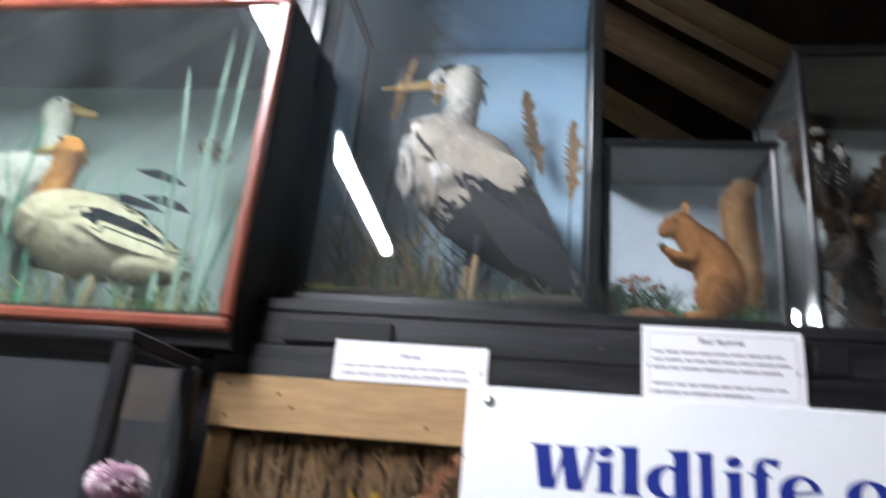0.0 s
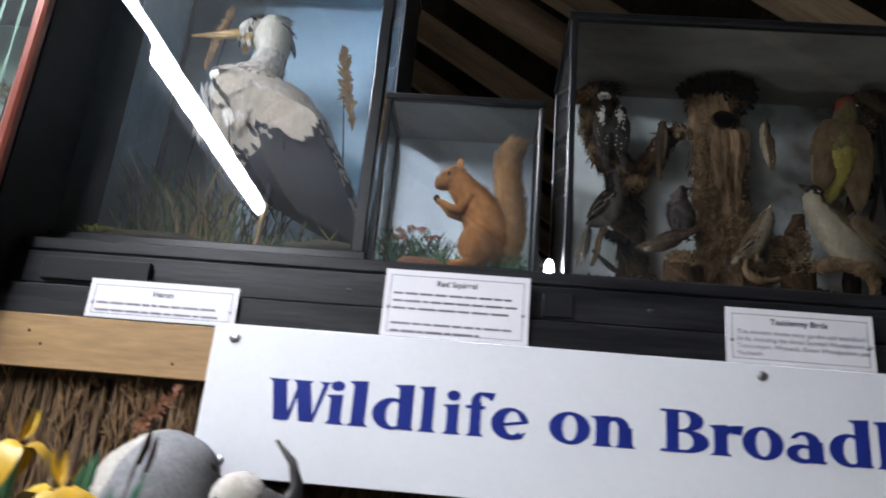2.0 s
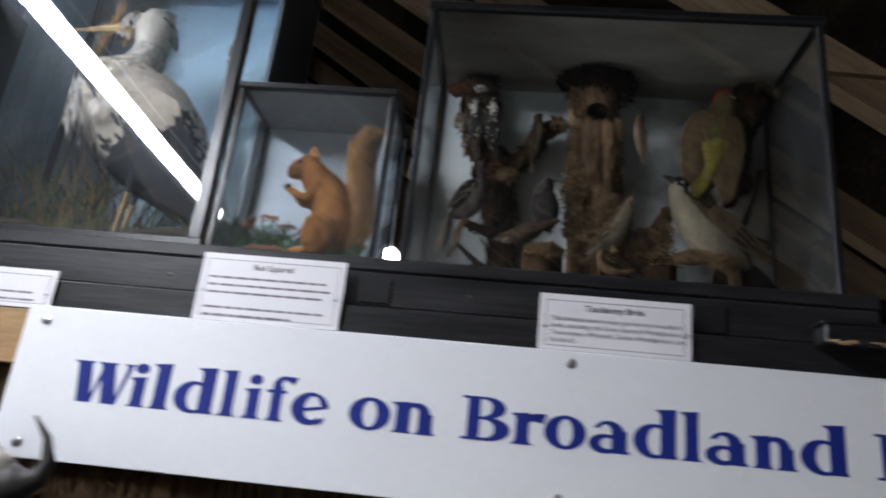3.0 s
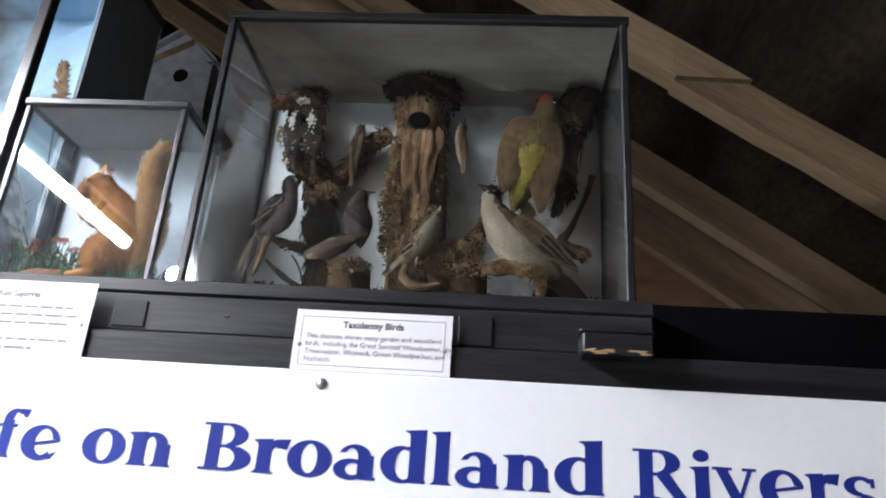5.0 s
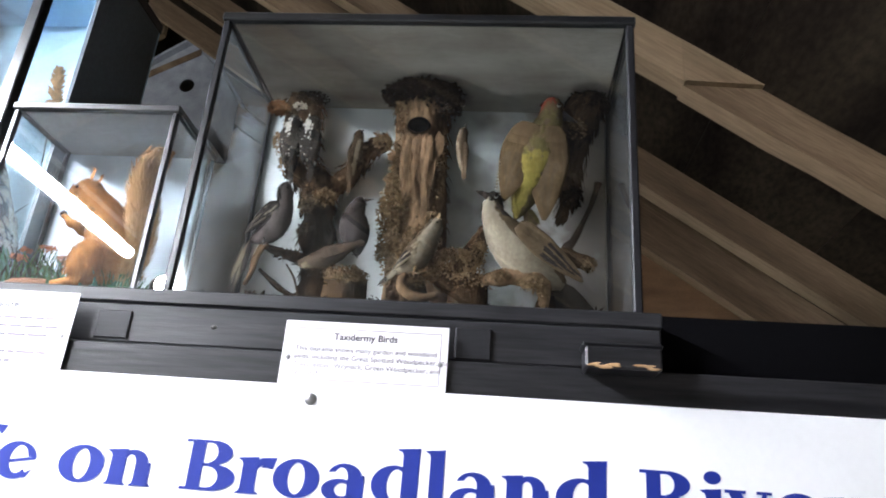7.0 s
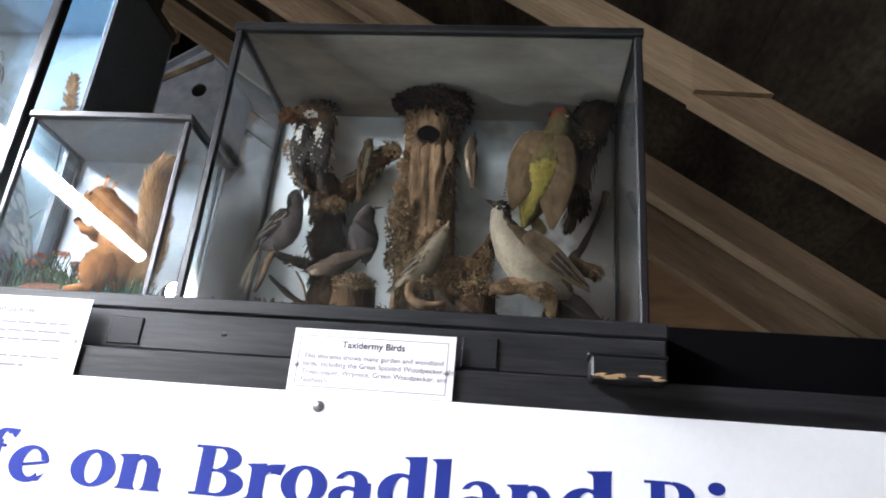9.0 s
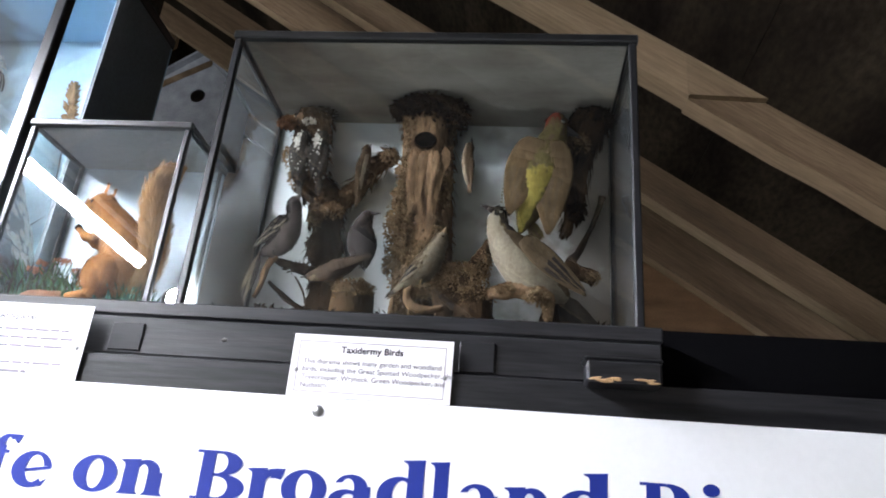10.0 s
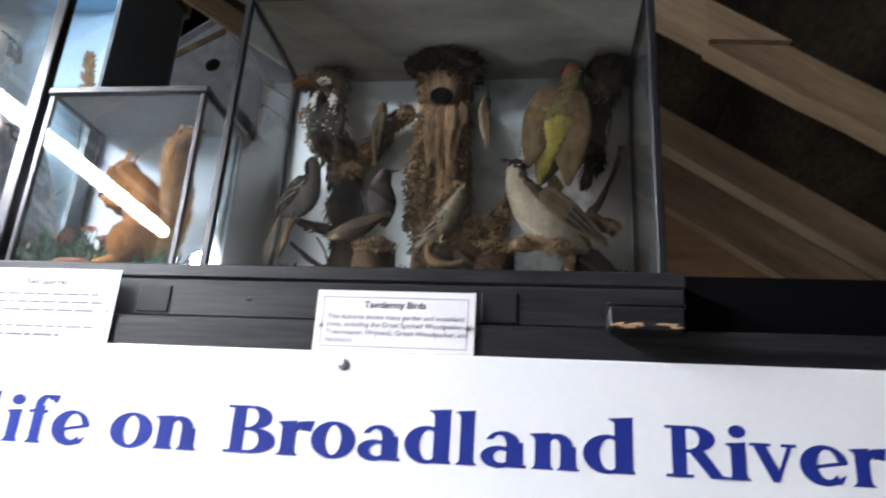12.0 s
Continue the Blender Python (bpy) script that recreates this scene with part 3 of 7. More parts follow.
plank = Shape().box(-0.125, 1.2, 1.6045, 1.6115, 1.911, 2.021, bevel=0.002)
plank = thing("plank", plank, PINE, "plain pine plank nailed along the partition", "plank")
for x, z in ((-0.09, 2.0), (-0.088, 1.935), (0.05, 1.96), (0.33, 1.94), (0.02, 1.985)):
    part("nail_head", Shape().ball((x, 1.6045, z), (0.0035, 0.001, 0.0035), seg=8, rings=5), TWIG, plank)
thing("batten", Shape().box(-0.125, -0.078, 1.620, 1.645, 1.0, 1.908, bevel=0.003), PINE, "upright pine batten beside the reed screen", "batten")

# reed screen
screen = empty("reed_screen", 1.0, 1.655, 1.0, "brown dry reed screen fixed below the plank", "reed screen")
part("backing", Shape().box(-0.125, 3.0, 1.656, 1.667, 1.0, 1.985), REED_BACK, screen)
s, rng = Shape(), random.Random(3)
x = -0.07
while x < 2.9:
    r = rng.uniform(0.0014, 0.0034)
    x += r * rng.uniform(1.4, 2.1)
    y = 1.648 + rng.uniform(-0.009, 0.003)
    lean = rng.uniform(-0.012, 0.012)
    top = 1.905 if rng.random() < 0.8 else rng.uniform(1.75, 1.9)
    s.loft([((x, y, 1.3), r), ((x + lean * 0.6, y + rng.uniform(-0.004, 0.003), 1.6), r), ((x + lean, y + rng.uniform(-0.006, 0.002), top), r * 0.8)], 5)
tagged(part("reeds", s, REED, screen, smooth=True), kind="stuff")
s = Shape()
for k in range(900):
    x = rng.uniform(-0.07, 0.75)
    z = rng.uniform(1.62, 1.9)
    s.blade((x, 1.640, z), (x + rng.uniform(-0.03, 0.03), 1.630, z + rng.uniform(-0.09, 0.06)), rng.uniform(0.0015, 0.005), (0, -1, 0), bend=0.004)
tagged(part("reed_litter", s, REED, screen), kind="stuff")


# ---------------------------------------------------------------- sign with serif capitals and small letters
def ellipse(cx, cy, rx, ry, a0=0.0, a1=2 * math.pi, n=28):
    return [(cx + rx * math.cos(a0 + (a1 - a0) * i / n), cy + ry * math.sin(a0 + (a1 - a0) * i / n)) for i in range(n + 1)]


def band(outer, inner):
    return [[outer[i], outer[i + 1], inner[i + 1], inner[i]] for i in range(len(outer) - 1)]


def rect(x0, x1, y0, y1):
    return [[(x0, y0), (x1, y0), (x1, y1), (x0, y1)]]


def foot(x0, x1, y, up=1, over=0.06, h=0.06):
    """A flared wedge serif at the end of a stem."""
    return [[(x0 - over, y), (x1 + over, y), (x1 + over * 0.85, y + up * h * 0.35), (x1 + over * 0.2, y + up * h * 0.9), (x1, y + up * h * 2), (x0, y + up * h * 2), (x0 - over * 0.2, y + up * h * 0.9), (x0 - over * 0.85, y + up * h * 0.35)][:: up]]


def flag(x0, x1, y, over=0.09, h=0.10):
    """The slanted serif at the upper left of a small letter's stem."""
    return [[(x0 - over, y - h * 0.35), (x0 - over * 0.9, y - h * 0.6), (x0 - over * 0.2, y - h * 1.0), (x0, y - h * 1.6), (x1, y - h * 1.6), (x1 + 0.01, y)]]


XH, ST = 0.73, 0.255


def glyph(c):
    """Outline pieces of a heavy serif letter, cap height 1, and its width."""
    S = ST
    if c in "il":
        top = 1.11 if c == "l" else XH
        g = rect(0.09, 0.09 + S, 0, top - 0.02) + foot(0.09, 0.09 + S, 0, 1, 0.07) + flag(0.09, 0.09 + S, top)
        if c == "i":
            o = ellipse(0.09 + S / 2, 0.93, 0.15, 0.125, n=20)
            g += [o[:-1]]
        return g, 0.38
    if c in "ao":
        if c == "o":
            return band(ellipse(0.36, XH / 2, 0.36, XH / 2 + 0.02), ellipse(0.36, XH / 2, 0.128, XH / 2 - 0.06)), 0.72
        g = rect(0.38, 0.38 + S, 0.06, 0.50) + [[(0.38, 0.07), (0.42, 0.0), (0.68, 0.0), (0.68, 0.05), (0.585, 0.09)]]
        g += band(ellipse(0.27, 0.20, 0.27, 0.22, radians(20), radians(350)), ellipse(0.31, 0.21, 0.115, 0.125, radians(20), radians(350)))
        g += band(ellipse(0.33, 0.47, 0.255, 0.25, 0, radians(165)), ellipse(0.28, 0.46, 0.10, 0.175, 0, radians(150)))
        return g, 0.68
    if c == "d":
        g = rect(0.46, 0.46 + S, 0, 1.08) + flag(0.46, 0.46 + S, 1.11) + [[(0.55, 0.0), (0.74, 0.0), (0.74, 0.05), (0.66, 0.09)]]
        g += band(ellipse(0.35, XH / 2, 0.35, XH / 2 + 0.02, radians(35), radians(325)), ellipse(0.385, XH / 2, 0.145, XH / 2 - 0.06, radians(35), radians(325)))
        return g, 0.75
    if c == "f":
        g = rect(0.12, 0.12 + S, 0, 0.82) + foot(0.12, 0.12 + S, 0, 1, 0.08) + rect(0.0, 0.47, XH - 0.075, XH)
        g += band(ellipse(0.37, 0.80, 0.25, 0.27, radians(35), radians(180)), ellipse(0.40, 0.78, 0.075, 0.21, radians(50), radians(180)))
        return g + [[(0.42, 1.07), (0.70, 1.06), (0.62, 0.86), (0.56, 0.90), (0.50, 0.98)]], 0.50
    if c == "e":
        g = band(ellipse(0.36, XH / 2, 0.36, XH / 2 + 0.02, radians(12), radians(312)), ellipse(0.41, XH / 2 + 0.02, 0.155, XH / 2 - 0.085, radians(12), radians(318)))
        return g + [[(0.22, 0.295), (0.70, 0.395), (0.715, 0.455), (0.54, 0.43), (0.22, 0.365)], [(0.46, 0.01), (0.60, 0.03), (0.68, 0.20), (0.60, 0.15)]], 0.72
    if c == "n":
        g = rect(0.08, 0.08 + S, 0, XH - 0.02) + foot(0.08, 0.08 + S, 0) + flag(0.08, 0.08 + S, XH) + rect(0.50, 0.50 + S, 0, 0.47) + foot(0.50, 0.50 + S, 0)
        g += band(ellipse(0.455, 0.46, 0.25, 0.26, 0, radians(150)), ellipse(0.41, 0.44, 0.09, 0.17, 0, radians(140)))
        return g, 0.78
    if c == "r":
        g = rect(0.08, 0.08 + S, 0, XH - 0.02) + foot(0.08, 0.08 + S, 0, 1, 0.08) + flag(0.08, 0.08 + S, XH)
        g += band(ellipse(0.45, 0.42, 0.22, 0.30, radians(50), radians(165)), ellipse(0.46, 0.38, 0.14, 0.19, radians(60), radians(165)))
        return g + [[(0.42, 0.70), (0.48, 0.725), (0.66, 0.735), (0.60, 0.50), (0.50, 0.53), (0.42, 0.52)]], 0.60
    if c == "v":
        g = [[(0.0, XH - 0.05), (0.22, XH - 0.05), (0.46, 0.12), (0.36, 0.0), (0.30, 0.0)], [(0.34, 0.0), (0.41, 0.0), (0.66, XH - 0.05), (0.58, XH - 0.05)]]
        return g + rect(-0.06, 0.30, XH - 0.06, XH) + rect(0.48, 0.74, XH - 0.06, XH), 0.70
    if c == "s":
        g = band(ellipse(0.28, 0.52, 0.25, 0.20, radians(20), radians(270)), ellipse(0.30, 0.52, 0.11, 0.12, radians(30), radians(270)))
        g += band(ellipse(0.28, 0.18, 0.27, 0.20, radians(-160), radians(90)), ellipse(0.26, 0.18, 0.11, 0.12, radians(-150), radians(90)))
        g += [[(0.24, 0.40), (0.30, 0.28), (0.42, 0.32), (0.20, 0.44)]]
        return g + rect(0.44, 0.50, 0.50, 0.68) + rect(0.02, 0.07, 0.02, 0.20), 0.56
    if c == "W":
        q = lambda x0, w0, x1, w1: [[(x0, 0.97), (x0 + w0, 0.97), (x1 + w1, 0.0), (x1, 0.0)]]
        g = q(0.04, 0.29, 0.16, 0.30) + q(0.60, 0.09, 0.40, 0.06) + q(0.54, 0.29, 0.68, 0.30) + q(1.12, 0.10, 0.92, 0.06)
        return g + [[(-0.05, 1.0), (0.40, 1.0), (0.33, 0.93), (0.04, 0.93)], [(0.47, 1.0), (0.90, 1.0), (0.83, 0.93), (0.54, 0.93)], [(1.03, 1.0), (1.28, 1.0), (1.20, 0.93), (1.10, 0.93)]], 1.30
    if c in "BR":
        g = rect(0.10, 0.32, 0, 1.0) + rect(0.0, 0.42, 0.94, 1.0) + rect(0.0, 0.42, 0.0, 0.06) + rect(0.3, 0.50, 0.475, 0.54)
        g += band(ellipse(0.44, 0.75, 0.33, 0.25, radians(-90), radians(90)), ellipse(0.40, 0.75, 0.13, 0.19, radians(-90), radians(90)))
        if c == "B":
            g += rect(0.3, 0.5, 0.0, 0.065)
            g += band(ellipse(0.47, 0.265, 0.39, 0.265, radians(-90), radians(90)), ellipse(0.42, 0.265, 0.16, 0.20, radians(-90), radians(90)))
            return g, 0.86
        g += [[(0.36, 0.50), (0.58, 0.54), (0.86, 0.06), (0.96, 0.05), (0.96, 0.0), (0.68, 0.0)]]
        return g, 0.94
    return [], 0.3


def lettering(letters, z, cap, y, parent):
    """Separate painted letters, each set between its own two edges."""
    for c, x0, x1 in letters:
        s, polys = Shape(), glyph(c)[0]
        low, high = min(p[0] for g in polys for p in g), max(p[0] for g in polys for p in g)
        k = (x1 - x0) / (high - low)
        for i, poly in enumerate(polys):
            area = sum(a[0] * b[1] - b[0] * a[1] for a, b in zip(poly, poly[1:] + poly[:1]))
            poly = poly if area > 0 else poly[::-1]
            n, yy = len(poly), y - 0.0008 - 0.00003 * (i % 9)
            v = [(x0 + (px - low) * k, yy, z + pz * cap) for px, pz in poly] + [(x0 + (px - low) * k, y, z + pz * cap) for px, pz in poly]
            s.add(v, [tuple(range(n))] + [(j, j + n, (j + 1) % n + n, (j + 1) % n) for j in range(n)])
        part("letter", s, BLUE_INK, parent)


SIGN_Y = 1.5955
sign = empty("sign", 1.5, SIGN_Y, 1.74, "long white sign board with blue serif words", "sign")
part("board", Shape().box(0.406, 2.72, SIGN_Y, SIGN_Y + 0.008, 1.737, 2.029, bevel=0.0015), WHITE_SIGN, sign)
lettering((("W", 0.532, 0.658), ("i", 0.651, 0.689), ("l", 0.693, 0.736), ("d", 0.742, 0.822), ("l", 0.830, 0.866), ("i", 0.878, 0.914), ("f", 0.921, 0.977), ("e", 0.971, 1.042)), 1.8495, 0.078, SIGN_Y, sign)
lettering((("o", 1.081, 1.159), ("n", 1.160, 1.243)), 1.851, 0.078, SIGN_Y, sign)
lettering((("B", 1.290, 1.379), ("r", 1.380, 1.444), ("o", 1.440, 1.516), ("a", 1.520, 1.592), ("d", 1.598, 1.675), ("l", 1.681, 1.718), ("a", 1.723, 1.796), ("n", 1.801, 1.880), ("d", 1.885, 1.965)), 1.852, 0.078, SIGN_Y, sign)
lettering((("R", 2.012, 2.106), ("i", 2.102, 2.138), ("v", 2.138, 2.207), ("e", 2.210, 2.279), ("r", 2.282, 2.336), ("s", 2.340, 2.393)), 1.852, 0.078, SIGN_Y, sign)
for x, z in ((0.450, 2.0), (1.483, 2.006), (2.45, 2.006), (1.47, 1.765), (0.46, 1.765)):
    sc = part("screw", Shape().loft([((x, SIGN_Y - 0.003, z), 0.0085), ((x, SIGN_Y - 0.001, z), 0.010), ((x, SIGN_Y, z), 0.010)], 14), STEEL, sign, "dull steel screw", smooth=True)
    part("screw_slot", Shape().box(x - 0.004, x + 0.004, SIGN_Y - 0.0036, SIGN_Y - 0.003, z - 0.003, z + 0.003), BLACK, sc)


def print_text(parent, text, x, z, size, y, material, align="CENTER", bold=0.0, name="print"):
    data = bpy.data.curves.new(name, "FONT")
    data.body, data.size, data.align_x, data.offset, data.extrude, data.space_line = text, size, align, bold, 0.0002, 1.12
    data.materials.append(material)
    ob = new(name, data)
    ob.rotation_euler = (radians(90), 0, 0)
    ob.location = Vector((x, y, z)) - parent.location
    ob.parent = parent
    return ob


def card(x0, x1, z0, z1, title, lines, label, text=None, lean=0.0):
    """A printed card with a ruled border, a heading and either words or unreadable print."""
    y = 1.6035
    c = empty("label_card", (x0 + x1) / 2, y, z0, label, "label")
    part("sheet", Shape().box(x0, x1, y, y + 0.0015, z0, z1, bevel=0.0005), CARD, c)
    e, w = 0.012, 0.0012
    b0, b1 = z0 + e * 0.7, z1 - e
    for r in ((x0 + e, x1 - e, b1 - w, b1), (x0 + e, x1 - e, b0, b0 + w), (x0 + e, x0 + e + w, b0, b1), (x1 - e - w, x1 - e, b0, b1)):
        part("rule", Shape().box(r[0], r[1], y - 0.0004, y, r[2], r[3]), INK_PALE, c)
    print_text(c, title, (x0 + x1) / 2, z1 - 0.031, 0.0165, y - 0.0004, INK, bold=0.0003, name="heading")
    if text:
        print_text(c, text, x0 + 0.022, z1 - 0.052, 0.0125, y - 0.0004, INK_PALE, "LEFT", name="caption")
    rng = random.Random(int(x0 * 100))
    for i, share in enumerate(lines):
        z = z1 - 0.050 - 0.0155 * i
        at, stop = x0 + 0.02, x0 + 0.02 + (x1 - x0 - 0.04) * share
        while at < stop - 0.01:
            w = min(rng.uniform(0.012, 0.04), stop - at)
            if share > 0:
                part("print_bar", Shape().box(at, at + w, y - 0.0004, y, z - 0.0022, z + 0.0022), INK_PALE, c)
            at += w + 0.0035
    for x in (x0 + 0.012, x1 - 0.012):
        part("pin", Shape().ball((x, y - 0.001, (z0 + z1) / 2 - 0.01), (0.004, 0.0025, 0.004), seg=8, rings=5), STEEL, c)
    return c


card(0.126, 0.441, 2.023, 2.104, "Heron", (0.96, 0.98), "white printed label card headed Heron")
card(0.738, 1.034, 2.031, 2.170, "Red Squirrel", (0.95, 0.98, 0.92, 0.0, 0.97, 0.7), "white printed label card headed Red Squirrel")
card(1.420, 1.704, 2.031, 2.141, "Taxidermy Birds", (), "white printed label card headed Taxidermy Birds", "This diorama shows many garden and woodland\nbirds, including the Great Spotted Woodpecker, the\nTreecreeper, Wryneck, Green Woodpecker, and\nNuthatch.")


# ---------------------------------------------------------------- glass cases
def pane(name, s, parent, material=GLASS):
    ob = part(name, s, material, parent)
    ob.visible_shadow = False
    return ob


def glass_case(name, label, x0, x1, y0, y1, z0, z1, post, back, ceiling, floor_mat=SOIL, solid_from=None, glass=GLASS, side_glass=GLASS, low=None):
    """A glazed display case: base, posts, rails, roof, backboard and panes."""
    c = empty(name, (x0 + x1) / 2, (y0 + y1) / 2, z0, label, "display case")
    p = post
    low = low or p * 1.3
    part("base", Shape().box(x0 - 0.006, x1 + 0.006, y0 - 0.006, y1, z0, z0 + low, bevel=0.002), CASE_FRAME, c)
    part("base_lining", Shape().box(x0 + p, x1 - p, y0 + p, y1 - 0.012, z0 + low + 0.0005, z0 + low + 0.008), floor_mat, c)
    part("top_board", Shape().box(x0 + 0.002, x1 - 0.002, y0 + 0.002, y1, z1 - 0.006, z1, bevel=0.001), CASE_FRAME, c)
    part("ceiling_lining", Shape().box(x0 + p, x1 - p, y0 + p, y1 - 0.010, z1 - 0.010, z1 - 0.0065), ceiling, c)
    part("top_rail", Shape().box(x0 - 0.004, x1 + 0.004, y0 - 0.004, y0 + p, z1 - p, z1 + 0.004, bevel=0.003), CASE_FRAME, c)
    for xa in (x0 - 0.003, x1 - p * 0.6):
        part("side_rail", Shape().box(xa, xa + p * 0.6 + 0.003, y0 + p + 0.001, y1, z1 - p, z1 + 0.003, bevel=0.002), CASE_FRAME, c)
    for xa in (x0, x1 - p):
        part("post", Shape().box(xa, xa + p, y0, y0 + p, z0 + low, z1 - p, bevel=0.003), BLACK if xa > 2 else CASE_FRAME, c)
        part("post", Shape().box(xa + p * 0.2, xa + p * 0.7, y1 - p - 0.012, y1 - 0.012, z0 + low, z1 - p, bevel=0.002), CASE_FRAME, c)
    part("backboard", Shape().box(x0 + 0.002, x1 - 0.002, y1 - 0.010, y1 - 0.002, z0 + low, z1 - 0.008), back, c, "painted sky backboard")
    pane("front_pane", Shape().box(x0 + p, x1 - p, y0 + p * 0.4, y0 + p * 0.4 + 0.003, z0 + low, z1 - p), c, glass)
    ys = solid_from or (y1 - p - 0.013)
    pane("side_pane", Shape().box(x0 + 0.004, x0 + 0.007, y0 + p, ys, z0 + low, z1 - p), c, side_glass)
    pane("side_pane", Shape().box(x1 - 0.007, x1 - 0.004, y0 + p, ys, z0 + low, z1 - p), c, side_glass)
    if solid_from:
        for xa in (x0, x1 - 0.010):
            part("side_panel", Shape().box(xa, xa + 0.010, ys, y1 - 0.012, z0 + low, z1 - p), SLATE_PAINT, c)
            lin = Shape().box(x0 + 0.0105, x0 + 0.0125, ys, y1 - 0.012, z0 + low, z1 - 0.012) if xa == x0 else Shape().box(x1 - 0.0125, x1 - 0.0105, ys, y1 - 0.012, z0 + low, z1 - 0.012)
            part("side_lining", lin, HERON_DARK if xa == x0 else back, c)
    return c


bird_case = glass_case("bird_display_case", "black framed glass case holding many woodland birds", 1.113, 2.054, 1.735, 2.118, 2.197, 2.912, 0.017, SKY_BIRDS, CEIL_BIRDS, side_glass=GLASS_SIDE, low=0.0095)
squirrel_case = glass_case("squirrel_display_case", "small black framed glass case holding a squirrel", 0.672, 1.058, 1.735, 1.96, 2.197, 2.652, 0.014, SKY_SQUIRREL, CEIL_GREY, glass=GLASS_FILM)
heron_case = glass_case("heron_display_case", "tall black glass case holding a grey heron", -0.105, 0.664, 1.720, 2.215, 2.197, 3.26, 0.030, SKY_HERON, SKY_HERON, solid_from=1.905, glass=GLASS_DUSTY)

# a small lit spot lamp on the shelf, in the gap between the squirrel case and the bird case
spot = empty("spot_lamp", 1.086, 1.80, 2.1965, "small lit round spot lamp in the gap between cases", "lamp")
c, aim = Vector((1.077, 1.798, 2.252)), Vector((0.85, -0.52, -0.08)).normalized()
part("body", Shape().loft([(c - aim * 0.012, 0.015), (c - aim * 0.008, 0.021), (c, 0.0225), (c + aim * 0.002, 0.0225)], 20), CASE_FRAME, spot, smooth=True)
part("hood", Shape().loft([(c + aim * 0.0025, 0.0225), (c + aim * 0.013, 0.0235)], 20, cap=False).loft([(c + aim * 0.0025, 0.0212), (c + aim * 0.013, 0.0222)], 20, cap=False), CASE_FRAME, spot, smooth=True)
part("lens", Shape().loft([(c + aim * 0.0025, 0.0205), (c + aim * 0.006, 0.0195), (c + aim * 0.0075, 0.013)], 20), SPOT, spot, "glowing white lens", smooth=True)
part("foot", Shape().box(1.070, 1.102, 1.785, 1.825, 2.1965, 2.202, bevel=0.002), CASE_FRAME, spot)
part("stem", Shape().box(1.073, 1.081, 1.794, 1.802, 2.2025, 2.232), CASE_FRAME, spot)

# duck case: mahogany front frame, its own plane nearer the visitor
duck_case = empty("duck_display_case", -0.6, 1.66, 2.07, "mahogany framed glass case holding two ducks", "display case")
DX0, DX1, DY0, DY1, DZ0, DZ1 = -1.25, -0.070, 1.500, 1.90, 2.088, 2.905
fw = 0.026
part("bottom_rail", Shape().box(DX0, DX1, DY0, DY0 + 0.03, DZ0, DZ0 + fw, bevel=0.006), MAHOGANY, duck_case)
part("top_rail", Shape().box(DX0, DX1, DY0, DY0 + 0.03, DZ1 - fw, DZ1, bevel=0.006), MAHOGANY, duck_case)
for xa in (DX0, DX1 - fw):
    part("stile", Shape().box(xa, xa + fw, DY0, DY0 + 0.03, DZ0 + fw, DZ1 - fw, bevel=0.006), MAHOGANY, duck_case)
part("floor_board", Shape().box(DX0, DX1, DY0 + 0.031, DY1, DZ0 - 0.03, DZ0 + 0.012), BLACK, duck_case)
part("top_board", Shape().box(DX0, DX1, DY0 + 0.031, DY1, DZ1 - 0.02, DZ1), BLACK, duck_case)
part("side_board", Shape().box(DX1 - 0.012, DX1, DY0 + 0.031, DY1, DZ0 + 0.012, DZ1 - 0.02), BLACK, duck_case)
part("side_board", Shape().box(DX0, DX0 + 0.012, DY0 + 0.031, DY1, DZ0 + 0.012, DZ1 - 0.02), BLACK, duck_case)
part("backboard", Shape().box(DX0 + 0.013, DX1 - 0.013, DY1 - 0.02, DY1 - 0.008, DZ0 + 0.013, DZ1 - 0.021), SKY_DUCK, duck_case)
part("side_lining", Shape().box(DX1 - 0.016, DX1 - 0.0125, DY0 + 0.034, DY1 - 0.021, DZ0 + 0.013, DZ1 - 0.021), SKY_DUCK, duck_case)
pane("front_pane", Shape().box(DX0 + fw, DX1 - fw, DY0 + 0.012, DY0 + 0.015, DZ0 + fw, DZ1 - fw), duck_case, GLASS_GREEN)
part("ground", Shape().box(DX0 + 0.013, DX1 - 0.017, DY0 + 0.034, DY1 - 0.021, DZ0 + 0.0125, DZ0 + 0.040), SOIL, duck_case)
# black filler between the duck case and the heron case
structure("upright", Shape().box(-0.14, -0.1115, 1.72, 2.35, 2.197, 3.6).box(-0.9, -0.141, 1.91, 1.94, 2.0, 3.6), BLACK, "black painted upright between the cases", "upright")
structure("side_board", Shape().box(-0.128, -0.068, 1.602, 1.72, 2.022, 2.057), BLACK, "black painted board under the mahogany case", "board")
structure("back_post", Shape().box(-0.8, -0.138, 1.646, 1.667, 1.0, 2.05), BLACK, "plain black panel behind the low case", "panel")

